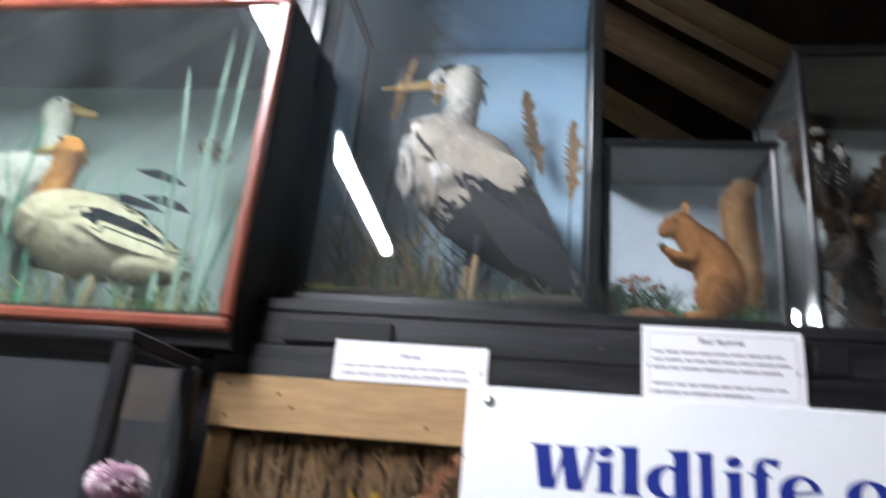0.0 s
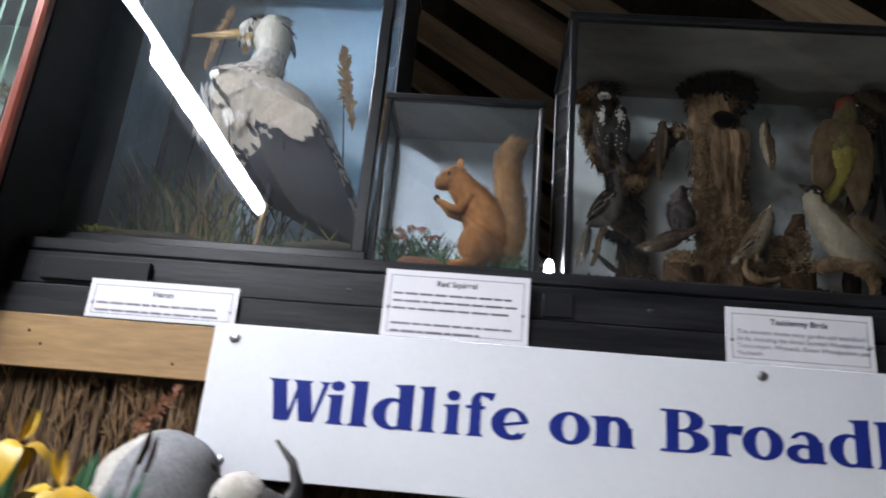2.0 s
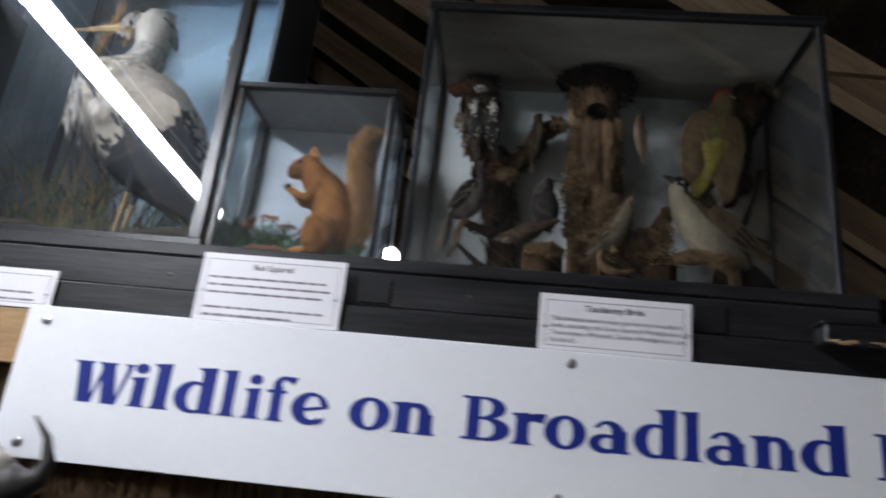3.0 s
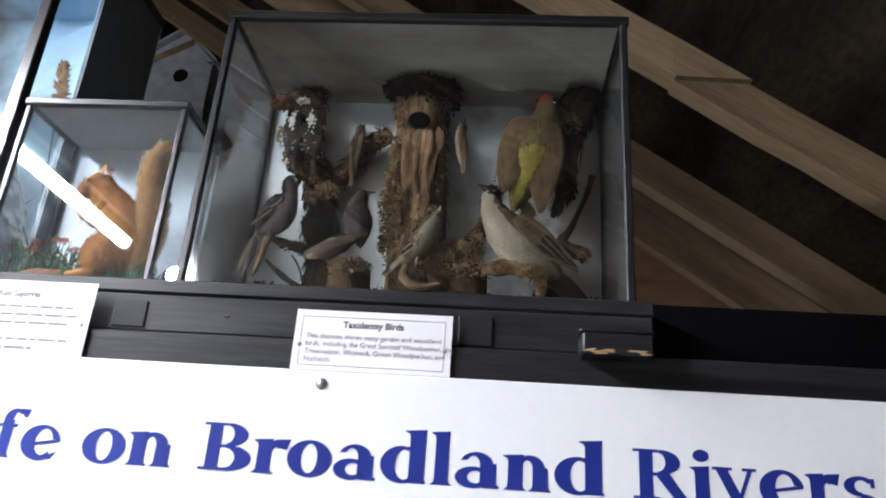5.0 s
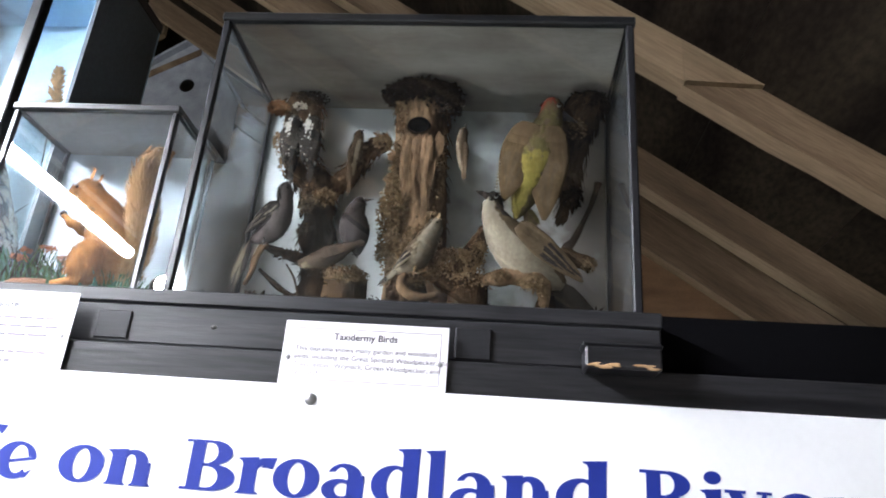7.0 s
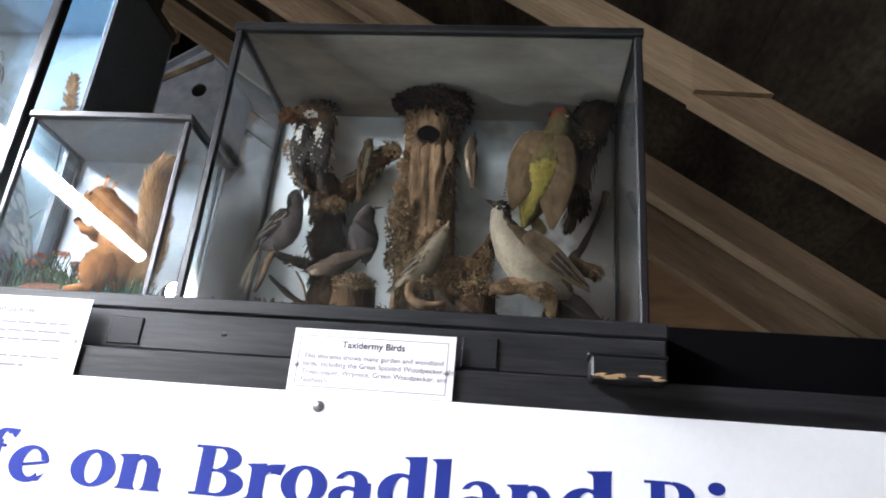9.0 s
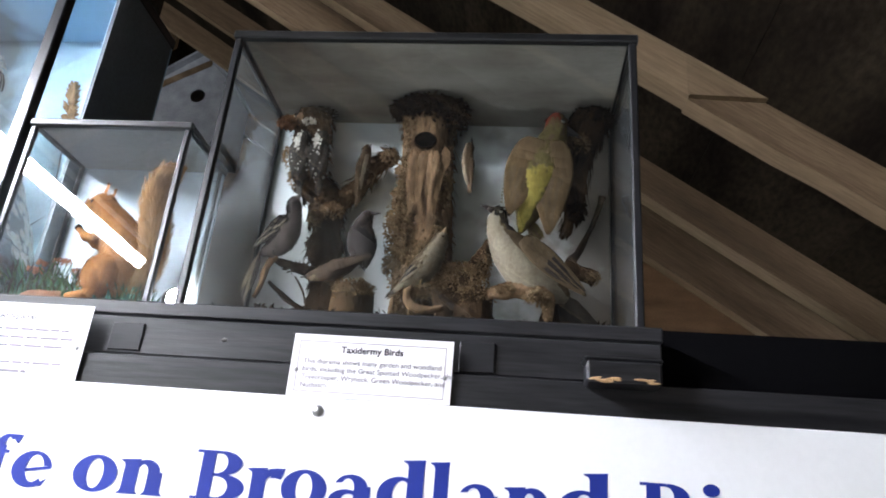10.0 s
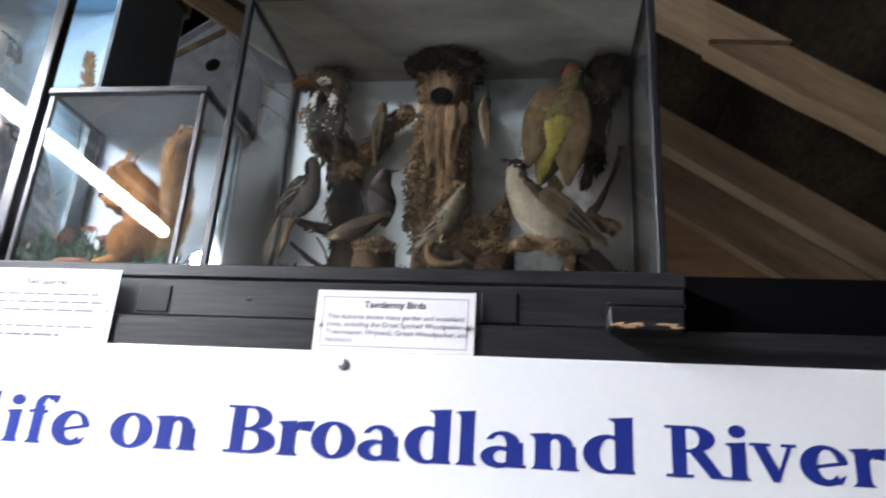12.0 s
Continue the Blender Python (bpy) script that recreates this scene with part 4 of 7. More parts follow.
# low case under the ducks
low = empty("low_display_case", -0.5, 1.4, 1.1, "black framed low glass case with grey lining", "display case")
LX, LF, LB, LT = -0.118, 1.27, 1.52, 2.030
for xa, xb, ya in ((LX - 0.030, LX, LF), (LX - 0.022, LX + 0.012, LB - 0.030), (-1.2, -1.17, LF), (-1.2, -1.17, LB - 0.030)):
    part("post", Shape().box(xa, xb, ya, ya + 0.026, 1.1, LT - 0.022, bevel=0.003), BLACK, low)
part("top_rail", Shape().box(-1.2, LX, LF, LF + 0.026, LT - 0.0215, LT, bevel=0.003), BLACK, low)
part("side_rail", Shape().box(LX - 0.026, LX, LF + 0.0265, LB, LT - 0.026, LT, bevel=0.003), BLACK, low)
part("backboard", Shape().box(-1.2, LX - 0.023, LB - 0.012, LB - 0.002, 1.1, LT - 0.023), LOW_LINING, low)
part("plinth", Shape().box(-1.22, LX + 0.01, LF - 0.01, LB, 0.0, 1.1, bevel=0.004), BLACK, low)
pane("front_pane", Shape().box(-1.17, LX - 0.023, LF + 0.008, LF + 0.011, 1.1, LT - 0.023), low)
pane("side_pane", Shape().box(LX - 0.012, LX - 0.009, LF + 0.027, LB - 0.031, 1.1, LT - 0.027), low)

# large nest box hung high under the ridge
nest = empty("nest_box", -0.84, 5.0, 4.5, "grey weathered wooden owl box with a round hole", "nest box")
NB = mat("weathered_grey_box", (0.40, 0.42, 0.46), (0.26, 0.28, 0.31), rough=0.75, scale=9, bump=0.3)
nx0, nx1, ny, nz0, nz1 = -1.15, -0.54, 5.0, 4.52, 5.10
hx, hz, hr = -0.78, 4.962, 0.062
inner = [(hx + hr * math.cos(a), hz + hr * math.sin(a)) for a in [2 * math.pi * (i + 0.5) / 24 for i in range(24)]]
outer = []
for a in [2 * math.pi * (i + 0.5) / 24 for i in range(24)]:
    c, sn = math.cos(a), math.sin(a)
    k = min(((nx1 - hx) / c if c > 1e-6 else (nx0 - hx) / c if c < -1e-6 else 9), ((nz1 - hz) / sn if sn > 1e-6 else (nz0 - hz) / sn if sn < -1e-6 else 9))
    outer.append((hx + k * c, hz + k * sn))
v = [(p[0], y, p[1]) for y in (ny, ny + 0.015) for ring in (inner, outer) for p in ring]
f = []
for i in range(24):
    j = (i + 1) % 24
    f += [(i, 24 + i, 24 + j, j), (48 + i, 48 + j, 72 + j, 72 + i), (i, j, 48 + j, 48 + i), (24 + i, 72 + i, 72 + j, 24 + j)]
part("front", Shape().add(v, f), NB, nest)
apex = (-0.80, 5.36)
part("gable_front", Shape().add([(nx0, ny, nz1), (nx1, ny, nz1), (apex[0], ny, apex[1]), (nx0, ny + 0.015, nz1), (nx1, ny + 0.015, nz1), (apex[0], ny + 0.015, apex[1])], [(0, 1, 2), (5, 4, 3), (0, 3, 4, 1), (1, 4, 5, 2), (2, 5, 3, 0)]), NB, nest)
for side, xe in (("side", nx0), ("side", nx1 - 0.012)):
    part(side, Shape().box(xe, xe + 0.012, ny + 0.0155, ny + 0.45, nz0, nz1), NB, nest)
part("back", Shape().box(nx0 + 0.012, nx1 - 0.012, ny + 0.435, ny + 0.45, nz0, nz1), BLACK, nest)
part("floor", Shape().box(nx0 + 0.012, nx1 - 0.012, ny + 0.0155, ny + 0.435, nz0, nz0 + 0.012), NB, nest)
for xe in (nx0 - 0.04, nx1 + 0.04):
    p0, p1 = Vector((apex[0], ny - 0.06, apex[1] + 0.005)), Vector((xe, ny - 0.06, nz1 - 0.03))
    d = (p1 - p0).normalized()
    up = Vector((-d.z, 0, d.x)) * (1 if xe > apex[0] else -1) * 0.02
    v = [p + Vector((0, y, 0)) + h for h in (Vector((0, 0, 0)), up) for p in (p0, p1) for y in (0, 0.54)]
    part("roof_board", Shape().add(v, [(0, 1, 3, 2), (4, 6, 7, 5), (0, 4, 5, 1), (2, 3, 7, 6), (0, 2, 6, 4), (1, 5, 7, 3)]), NB, nest)
p0, p1 = Vector((nx0 - 0.02, ny - 0.012, 4.99)), Vector((-0.72, ny - 0.012, 5.25))
part("fascia", Shape().add([p0, p1, p1 + Vector((0, 0, 0.06)), p0 + Vector((0, 0, 0.06)), p0 + Vector((0, 0.011, 0)), p1 + Vector((0, 0.011, 0)), p1 + Vector((0, 0.011, 0.06)), p0 + Vector((0, 0.011, 0.06))], [(0, 1, 2, 3), (7, 6, 5, 4), (0, 4, 5, 1), (3, 2, 6, 7), (0, 3, 7, 4), (1, 5, 6, 2)]), SAWN, nest, "pale pine strip")
part("hanger", Shape().box(-0.86, -0.78, ny + 0.451, ny + 0.47, 4.6, 5.40), SAWN, nest)


# ---------------------------------------------------------------- birds and plants
def stuffed(name, shape, mats, label, group="stuffed birds in the woodland case", category="stuffed bird"):
    return thing(name, shape, mats, label, category, group, smooth=True)


def foot_claw(s, x, y, z, slot, r=0.004, size=0.02, rng=random.Random(1)):
    for a in (-2.4, -1.57, -0.75, 1.6):
        s.loft([((x, y, z + r), r), ((x + size * 0.6 * math.cos(a), y + size * 0.6 * math.sin(a), z + r * 1.3), r * 0.8), ((x + size * math.cos(a), y + size * math.sin(a), z), r * 0.4)], 5, slot)


def fan(cx, cy, cz, x, y, z, spread, n, jitter=0.0):
    """Tips of n feathers around one tip, spread sideways across the way from the root."""
    d = Vector((x - cx, y - cy, z - cz))
    side = d.cross(Vector((0, 1, 0))).normalized()
    return [tuple(Vector((x, y, z)) + side * spread * ((k + 0.5) / n - 0.5) * 2 - d * abs((k + 0.5) / n - 0.5) * 0.25) for k in range(n)]


def tuft(s, c, r, n, rng, slot=0, size=0.012, flat=0.7):
    """Curled lichen or moss: many small leaves round a point."""
    size *= 0.52
    for _ in range(int(n * 2.5)):
        d = Vector((rng.gauss(0, 1), rng.gauss(0, 1) - 0.4, rng.gauss(0, 1) * flat + 0.2)).normalized()
        p = Vector(c) + Vector((d.x * r[0], d.y * r[1], d.z * r[2])) * rng.uniform(0.5, 1.0)
        t = p + (d + Vector((rng.uniform(-0.7, 0.7), rng.uniform(-0.7, 0.7), rng.uniform(-0.7, 0.7)))).normalized() * size * rng.uniform(0.6, 1.4)
        s.blade(p, t, size * rng.uniform(0.5, 0.9), d, slot, bend=size * 0.2)
    return s


def smooth_rings(rings, n=26):
    """More rings along a soft curve through the given ones."""
    pts = [(*r[0], r[1], r[2] if len(r) > 2 else r[1]) for r in rings]
    out = []
    for k in range(n + 1):
        s = k / n * (len(pts) - 1)
        i = min(int(s), len(pts) - 2)
        u = s - i
        q = [pts[max(i - 1, 0)], pts[i], pts[i + 1], pts[min(i + 2, len(pts) - 1)]]
        w = [0.5 * (2 * b + (c - a) * u + (2 * a - 5 * b + 4 * c - d) * u * u + (3 * b - a - 3 * c + d) * u ** 3) for a, b, c, d in zip(*q)]
        out.append((tuple(w[:3]), max(w[3], 0.001), max(w[4], 0.001)))
    return out


def bark_trunk(s, rings, rng, strips=60, slot=0, strip_slot=1, length=0.07, seg=16):
    """A rough stump with hanging strips of bark."""
    s.loft(rings, seg, slot, rough=0.35)
    s.feathers([rings[-1 - i] for i in range(len(rings))], strips, length, 0.010, [slot, strip_slot], rng, lift=0.013)
    return s


# --- woodland case
earlier = set(bpy.data.objects)
rng = random.Random(11)
s = Shape()
n = 26
verts = []
for i in range(n + 1):
    for j in range(9):
        x, y = 1.19 + 0.835 * i / n, 1.70 + 0.325 * j / 8
        h = 2.208 + 0.008 * noise.noise(Vector((x * 23, y * 20, 5.0))) + 0.05 * (0.6 + noise.noise(Vector((x * 9, y * 9, 2.0)))) * (j / 8) ** 1.6
        verts.append((x, y, h))
base_n = len(verts)
faces = [(i * 9 + j, i * 9 + 9 + j, i * 9 + 10 + j, i * 9 + j + 1) for i in range(n) for j in range(8)]
verts += [(v[0], v[1], 2.1955) for v in verts]
faces += [(base_n + f[3], base_n + f[2], base_n + f[1], base_n + f[0]) for f in faces]
for i in range(n):
    for j, flip in ((0, False), (8, True)):
        q = (i * 9 + j, i * 9 + 9 + j, base_n + i * 9 + 9 + j, base_n + i * 9 + j)
        faces.append(q[::-1] if not flip else q)
s.add(verts, faces)
for k in range(40):
    tuft(s, (rng.uniform(1.36, 1.86), rng.uniform(1.82, 1.98), 2.220), (0.035, 0.03, 0.015), 16, rng, 1, 0.02)
for k in range(110):
    tuft(s, (rng.uniform(1.21, 2.0), rng.uniform(1.71, 1.80), 2.206), (0.022, 0.016, 0.012), 12, rng, rng.choice((1, 2, 2)), 0.022)
thing("diorama_ground", s, [SOIL, TWIG, FRINGE], "dark mossy ground inside the woodland case", "ground")

s = Shape()
bark_trunk(s, smooth_rings([((1.362, 1.975, 2.285), 0.048, 0.04), ((1.357, 1.975, 2.336), 0.036, 0.034), ((1.347, 1.975, 2.403), 0.034, 0.034), ((1.341, 1.975, 2.457), 0.040, 0.036), ((1.340, 1.975, 2.502), 0.034, 0.034), ((1.331, 1.975, 2.548), 0.042, 0.038), ((1.321, 1.972, 2.593), 0.042, 0.036), ((1.279, 1.970, 2.637), 0.040, 0.034), ((1.272, 1.970, 2.695), 0.044, 0.034), ((1.262, 1.970, 2.756), 0.044, 0.034), ((1.259, 1.968, 2.807), 0.048, 0.036), ((1.261, 1.968, 2.835), 0.040, 0.034)], 30), rng, 620, 0, 0, 0.026)
bark_trunk(s, smooth_rings([((1.322, 1.975, 2.571), 0.030), ((1.366, 1.975, 2.594), 0.026), ((1.405, 1.972, 2.628), 0.024), ((1.431, 1.970, 2.679), 0.024), ((1.472, 1.965, 2.706), 0.020), ((1.494, 1.962, 2.702), 0.012)], 16), rng, 240, 0, 1, 0.022, 12)
for c, r, k, slot in (((1.276, 1.950, 2.820), (0.052, 0.03, 0.020), 260, 3), ((1.219, 1.945, 2.692), (0.016, 0.02, 0.03), 90, 2), ((1.245, 1.940, 2.631), (0.014, 0.02, 0.03), 70, 2), ((1.357, 1.930, 2.537), (0.030, 0.018, 0.022), 240, 2), ((1.316, 1.935, 2.513), (0.016, 0.012, 0.024), 90, 2), ((1.480, 1.940, 2.695), (0.024, 0.02, 0.018), 140, 2), ((1.317, 1.950, 2.456), (0.018, 0.014, 0.022), 80, 0), ((1.354, 1.940, 2.352), (0.03, 0.014, 0.03), 90, 0)):
    tuft(s, c, r, k, rng, slot, 0.012)
thing("forked_stump", s, [BARK, BARK_PALE, LICHEN, FRINGE], "forked rotten stump covered with lichen and bark", "tree stump", smooth=True)

s = Shape()
bark_trunk(s, [((1.60, 1.965, 2.225), 0.085, 0.06), ((1.59, 1.965, 2.33), 0.066, 0.055), ((1.583, 1.965, 2.45), 0.062, 0.052), ((1.577, 1.965, 2.56), 0.066, 0.052), ((1.572, 1.965, 2.68), 0.063, 0.052), ((1.572, 1.965, 2.78), 0.060, 0.052), ((1.572, 1.965, 2.82), 0.064, 0.056), ((1.572, 1.960, 2.842), 0.058, 0.056)], rng, 620, 1, 1, 0.035)
for k in range(26):
    x = rng.uniform(1.545, 1.62)
    z = rng.uniform(2.60, 2.72)
    s.blade((x, 1.910, z), (x + rng.uniform(-0.012, 0.012), 1.895 + rng.uniform(-0.006, 0.006), z - rng.uniform(0.07, 0.16)), rng.uniform(0.014, 0.024), (rng.uniform(-0.4, 0.4), -1, 0.2), 1, bend=0.008)
for c, r, k in (((1.572, 1.925, 2.824), (0.092, 0.062, 0.028), 1500), ((1.527, 1.92, 2.50), (0.035, 0.022, 0.11), 330), ((1.575, 1.912, 2.36), (0.06, 0.02, 0.09), 220), ((1.53, 1.92, 2.40), (0.03, 0.02, 0.06), 90), ((1.53, 1.93, 2.79), (0.025, 0.02, 0.05), 90), ((1.53, 1.93, 2.64), (0.025, 0.02, 0.06), 120), ((1.625, 1.925, 2.62), (0.016, 0.02, 0.12), 110), ((1.60, 1.91, 2.42), (0.05, 0.016, 0.07), 130)):
    tuft(s, c, r, k, rng, 3 if k == 1500 else 2, 0.016)
s.ball((1.572, 1.93, 2.824), (0.082, 0.056, 0.026), 3, 20, 12, rough=0.7)
for k in range(26):
    z = rng.uniform(2.36, 2.68)
    x = 1.58 + rng.choice((-1, -1, -1, 1)) * rng.uniform(0.035, 0.068)
    tuft(s, (x, rng.uniform(1.905, 1.94), z), (0.016, 0.012, 0.014), 34, rng, rng.choice((1, 2, 2)), 0.014)
tuft(s, (1.572, 1.935, 2.826), (0.096, 0.062, 0.030), 260, rng, 3, 0.032)
tuft(s, (1.63, 1.93, 2.80), (0.034, 0.04, 0.036), 160, rng, 3, 0.024)
# the nest hole: a shallow rim, the hollow's shade put into a black disc
cx, cy, cz = 1.571, 1.895, 2.723
rim = [[(cx + r * math.cos(a), cy + dy, cz + r * 0.85 * math.sin(a)) for a in [2 * math.pi * k / 18 for k in range(18)]] for r, dy in ((0.029, 0.006), (0.026, -0.002), (0.023, -0.001), (0.020, 0.003))]
verts = [p for ring in rim for p in ring]
faces = [(i * 18 + k, i * 18 + (k + 1) % 18, i * 18 + 18 + (k + 1) % 18, i * 18 + 18 + k) for i in range(3) for k in range(18)] + [tuple(54 + k for k in range(18))]
s.add(verts[:36], faces[:18], 3).add(verts, faces[18:], 4)
tuft(s, (cx - 0.008, cy + 0.008, cz - 0.034), (0.030, 0.008, 0.008), 50, rng, 1, 0.012)
tuft(s, (cx - 0.044, cy + 0.010, cz - 0.004), (0.010, 0.008, 0.02), 40, rng, 1, 0.012)
for k in range(16):
    x = cx + rng.uniform(-0.03, 0.035)
    s.blade((x, cy + 0.002, cz - 0.022 + rng.uniform(-0.008, 0.004)), (x + rng.uniform(-0.008, 0.008), cy - 0.008, cz - rng.uniform(0.08, 0.16)), rng.uniform(0.010, 0.020), (rng.uniform(-0.4, 0.4), -1, 0.2), 1, bend=0.007)
thing("hollow_stump", s, [BARK, BARK_PALE, LICHEN, FRINGE, HOLLOW], "pale rotten trunk with a dark nest hole", "tree stump", smooth=True)

s = Shape()
bark_trunk(s, smooth_rings([((1.922, 1.975, 2.540), 0.008), ((1.933, 1.975, 2.582), 0.020), ((1.939, 1.972, 2.633), 0.026), ((1.948, 1.968, 2.704), 0.028), ((1.955, 1.960, 2.760), 0.036), ((1.968, 1.955, 2.806), 0.044), ((1.980, 1.955, 2.852), 0.038)], 20), rng, 260, 0, 0, 0.04)
s.ball((1.980, 1.955, 2.827), (0.046, 0.036, 0.036), 4, 18, 12, rough=0.6)
tuft(s, (1.980, 1.950, 2.824), (0.052, 0.036, 0.044), 620, rng, 4, 0.014)
tuft(s, (1.941, 1.925, 2.742), (0.032, 0.02, 0.026), 170, rng, 2, 0.012)
tuft(s, (1.943, 1.955, 2.572), (0.022, 0.012, 0.03), 120, rng, 4, 0.016)
s.loft(smooth_rings([((2.008, 2.000, 2.635), 0.010), ((1.992, 1.990, 2.577), 0.006), ((1.951, 1.960, 2.475), 0.008), ((1.927, 1.940, 2.433), 0.013)], 12), 9, 3, rough=0.4)
s.loft(smooth_rings([((1.914, 1.940, 2.429), 0.014), ((1.946, 1.940, 2.412), 0.016), ((1.983, 1.935, 2.394), 0.017)], 8), 9, 0, rough=0.5)
tuft(s, (1.977, 1.925, 2.393), (0.016, 0.01, 0.016), 80, rng, 2, 0.010)
s.loft(smooth_rings([((1.920, 1.945, 2.429), 0.013), ((1.893, 1.950, 2.362), 0.018), ((1.883, 1.950, 2.276), 0.022)], 8), 9, 0, rough=0.5)
thing("leaning_branch", s, [BARK, BARK_PALE, LICHEN, TWIG, FRINGE], "dark leaning branch stump at the woodland case's side", "branch", smooth=True)

for c, r, k, label in (((1.454, 1.845, 2.311), (0.050, 0.022, 0.024), 300, "clump of curled brown lichen at the forked stump"), ((1.717, 1.840, 2.312), (0.05, 0.03, 0.03), 160, "clump of lichen and moss between the trunks")):
    s = Shape().loft([((c[0], c[1] + 0.02, 2.235), r[0] * 0.9, 0.03), ((c[0], c[1] + 0.015, c[2]), r[0] * 0.8, 0.025), ((c[0], c[1] + 0.01, c[2] + r[2] * 0.7), r[0] * 0.4, 0.015)], 10, 0, rough=0.5)
    tuft(s, c, r, k, rng, 1, 0.012)
    thing("lichen_clump", s, [BARK, LICHEN], label, "lichen", "lichen clumps in the woodland case", smooth=True)


def soft_body(s, rings, slot_at, rng, seg=18, n=26):
    """A smooth lofted body whose faces take their colour from where they lie on it."""
    fine = smooth_rings(rings, n)
    first = len(s.m)
    s.loft(fine, seg, 0, rough=0.05)
    for i in range(n):
        for k in range(seg):
            s.m[first + i * seg + k] = slot_at((i + 0.5) / n, 2 * math.pi * (k + 0.5) / seg, rng)
    s.m[-2], s.m[-1] = slot_at(0.0, 0.0, rng), slot_at(1.0, 0.0, rng)
    return fine


def folded_wing(s, root, tip, width, rng, covert, flight, edge, n=7, thick=0.007, y_root=0.0):
    """A closed wing: a padded lens with rows of coverts and long flight feathers running to its tip."""
    root, tip = Vector(root), Vector(tip)
    d = tip - root
    side = d.cross(Vector((0, 1, 0))).normalized()
    s.loft(smooth_rings([(root, width * 0.24, thick * 0.7), (root + d * 0.12, width * 0.42, thick), (root + d * 0.4, width * 0.5, thick), (root + d * 0.72, width * 0.33, thick * 0.6), (tip, width * 0.05, 0.001)], 14), 14, covert)
    near = Vector((0, -thick * 0.92, 0))
    for k in range(n):
        v = (k + 0.5) / n - 0.5
        a = root + d * (0.30 + 0.10 * abs(v)) + side * v * width * 0.86 + near * (1 - abs(v) * 0.9)
        b = tip - d * (0.26 * abs(v - 0.3)) + side * v * width * 0.26 + Vector((0, -0.001 * k, 0))
        s.blade(a, b, width / n * 1.9, (v * 0.5, -1, 0), edge if k % 3 == 2 else flight, bend=0.002)
    for row in range(3):
        for k in range(n + 1):
            v = (k + rng.uniform(0.2, 0.8)) / (n + 1) - 0.5
            a = root + d * (0.05 + 0.11 * row) + side * v * width * (0.66 + 0.1 * row) + near * (1.02 - abs(v))
            s.blade(a, a + d * 0.17 + side * v * 0.004, width / n * 1.5, (v * 0.6, -1, 0), covert if rng.random() < 0.75 else edge, bend=0.0015)


def mounted_bird(label, rings, mats, slot_at, bill, eye, seed, wings=(), tail=None, feet=(), name="stuffed_bird", n=520, fl=0.011, ring=None, group="stuffed birds in the woodland case"):
    """A stuffed bird in one mesh, its rings from the head to the rump. The last two materials are horn and eye."""
    s, rng = Shape(), random.Random(seed)
    horn, dark = len(mats) - 2, len(mats) - 1
    fine = soft_body(s, rings, slot_at, rng)
    s.feathers(fine, n, fl, fl * 0.5, [0], rng, lift=0.0014, slot_at=slot_at, span=(0.06, 0.97))
    for r in range(len(bill) - 1):
        s.loft([bill[r], bill[r + 1]], 8, horn)
    if ring is not None:
        s.ball((eye[0], eye[1] + 0.001, eye[2]), eye[3] * 1.15, ring, 10, 7)
    s.ball((eye[0], eye[1] - 0.0016, eye[2]), eye[3], dark, 10, 7)
    for w in wings:
        folded_wing(s, w[0], w[1], w[2], rng, w[3], w[4], w[5], *w[6:])
    if tail:
        root, tips, width, slots = tail
        for k, tip in enumerate(tips):
            s.blade(Vector(root) + Vector((0, -0.0012 * k, 0)), Vector(tip) + Vector((0, -0.0012 * k, 0)), width, (0.1 * (k - len(tips) / 2), -1, 0.05), slots[k % len(slots)], bend=0.002)
    for f, g in feet:
        s.loft([(f, 0.0032), (g, 0.0022)], 7, horn)
        foot_claw(s, *g, horn, 0.0020, 0.013)
    return stuffed(name, s, mats, label, group)


F_MAUVE = plumage("mauve_grey_breast_feathers", (0.135, 0.112, 0.105), (0.085, 0.070, 0.066), 0.2)
F_UMBER = plumage("dark_umber_wing_feathers", (0.035, 0.028, 0.026), (0.018, 0.015, 0.014), 0.3)
F_SMOKE = plumage("smoky_brown_feathers", (0.062, 0.053, 0.052), (0.034, 0.029, 0.029), 0.25)
F_ASH = plumage("ash_brown_mottled_feathers", (0.10, 0.070, 0.052), (0.032, 0.023, 0.018), 0.5)
F_OAT = plumage("oatmeal_breast_feathers", (0.25, 0.205, 0.145), (0.17, 0.137, 0.095), 0.12)
F_DUN = plumage("dun_wing_feathers", (0.115, 0.082, 0.050), (0.068, 0.048, 0.029), 0.25)
F_PEARL = plumage("pearl_white_breast_feathers", (0.26, 0.222, 0.165), (0.175, 0.148, 0.108), 0.12)
F_MOSSY = plumage("moss_olive_mantle_feathers", (0.135, 0.112, 0.045), (0.085, 0.070, 0.030), 0.22)
F_LEMON = plumage("dull_yellow_rump_feathers", (0.31, 0.255, 0.065), (0.17, 0.135, 0.034), 0.2)

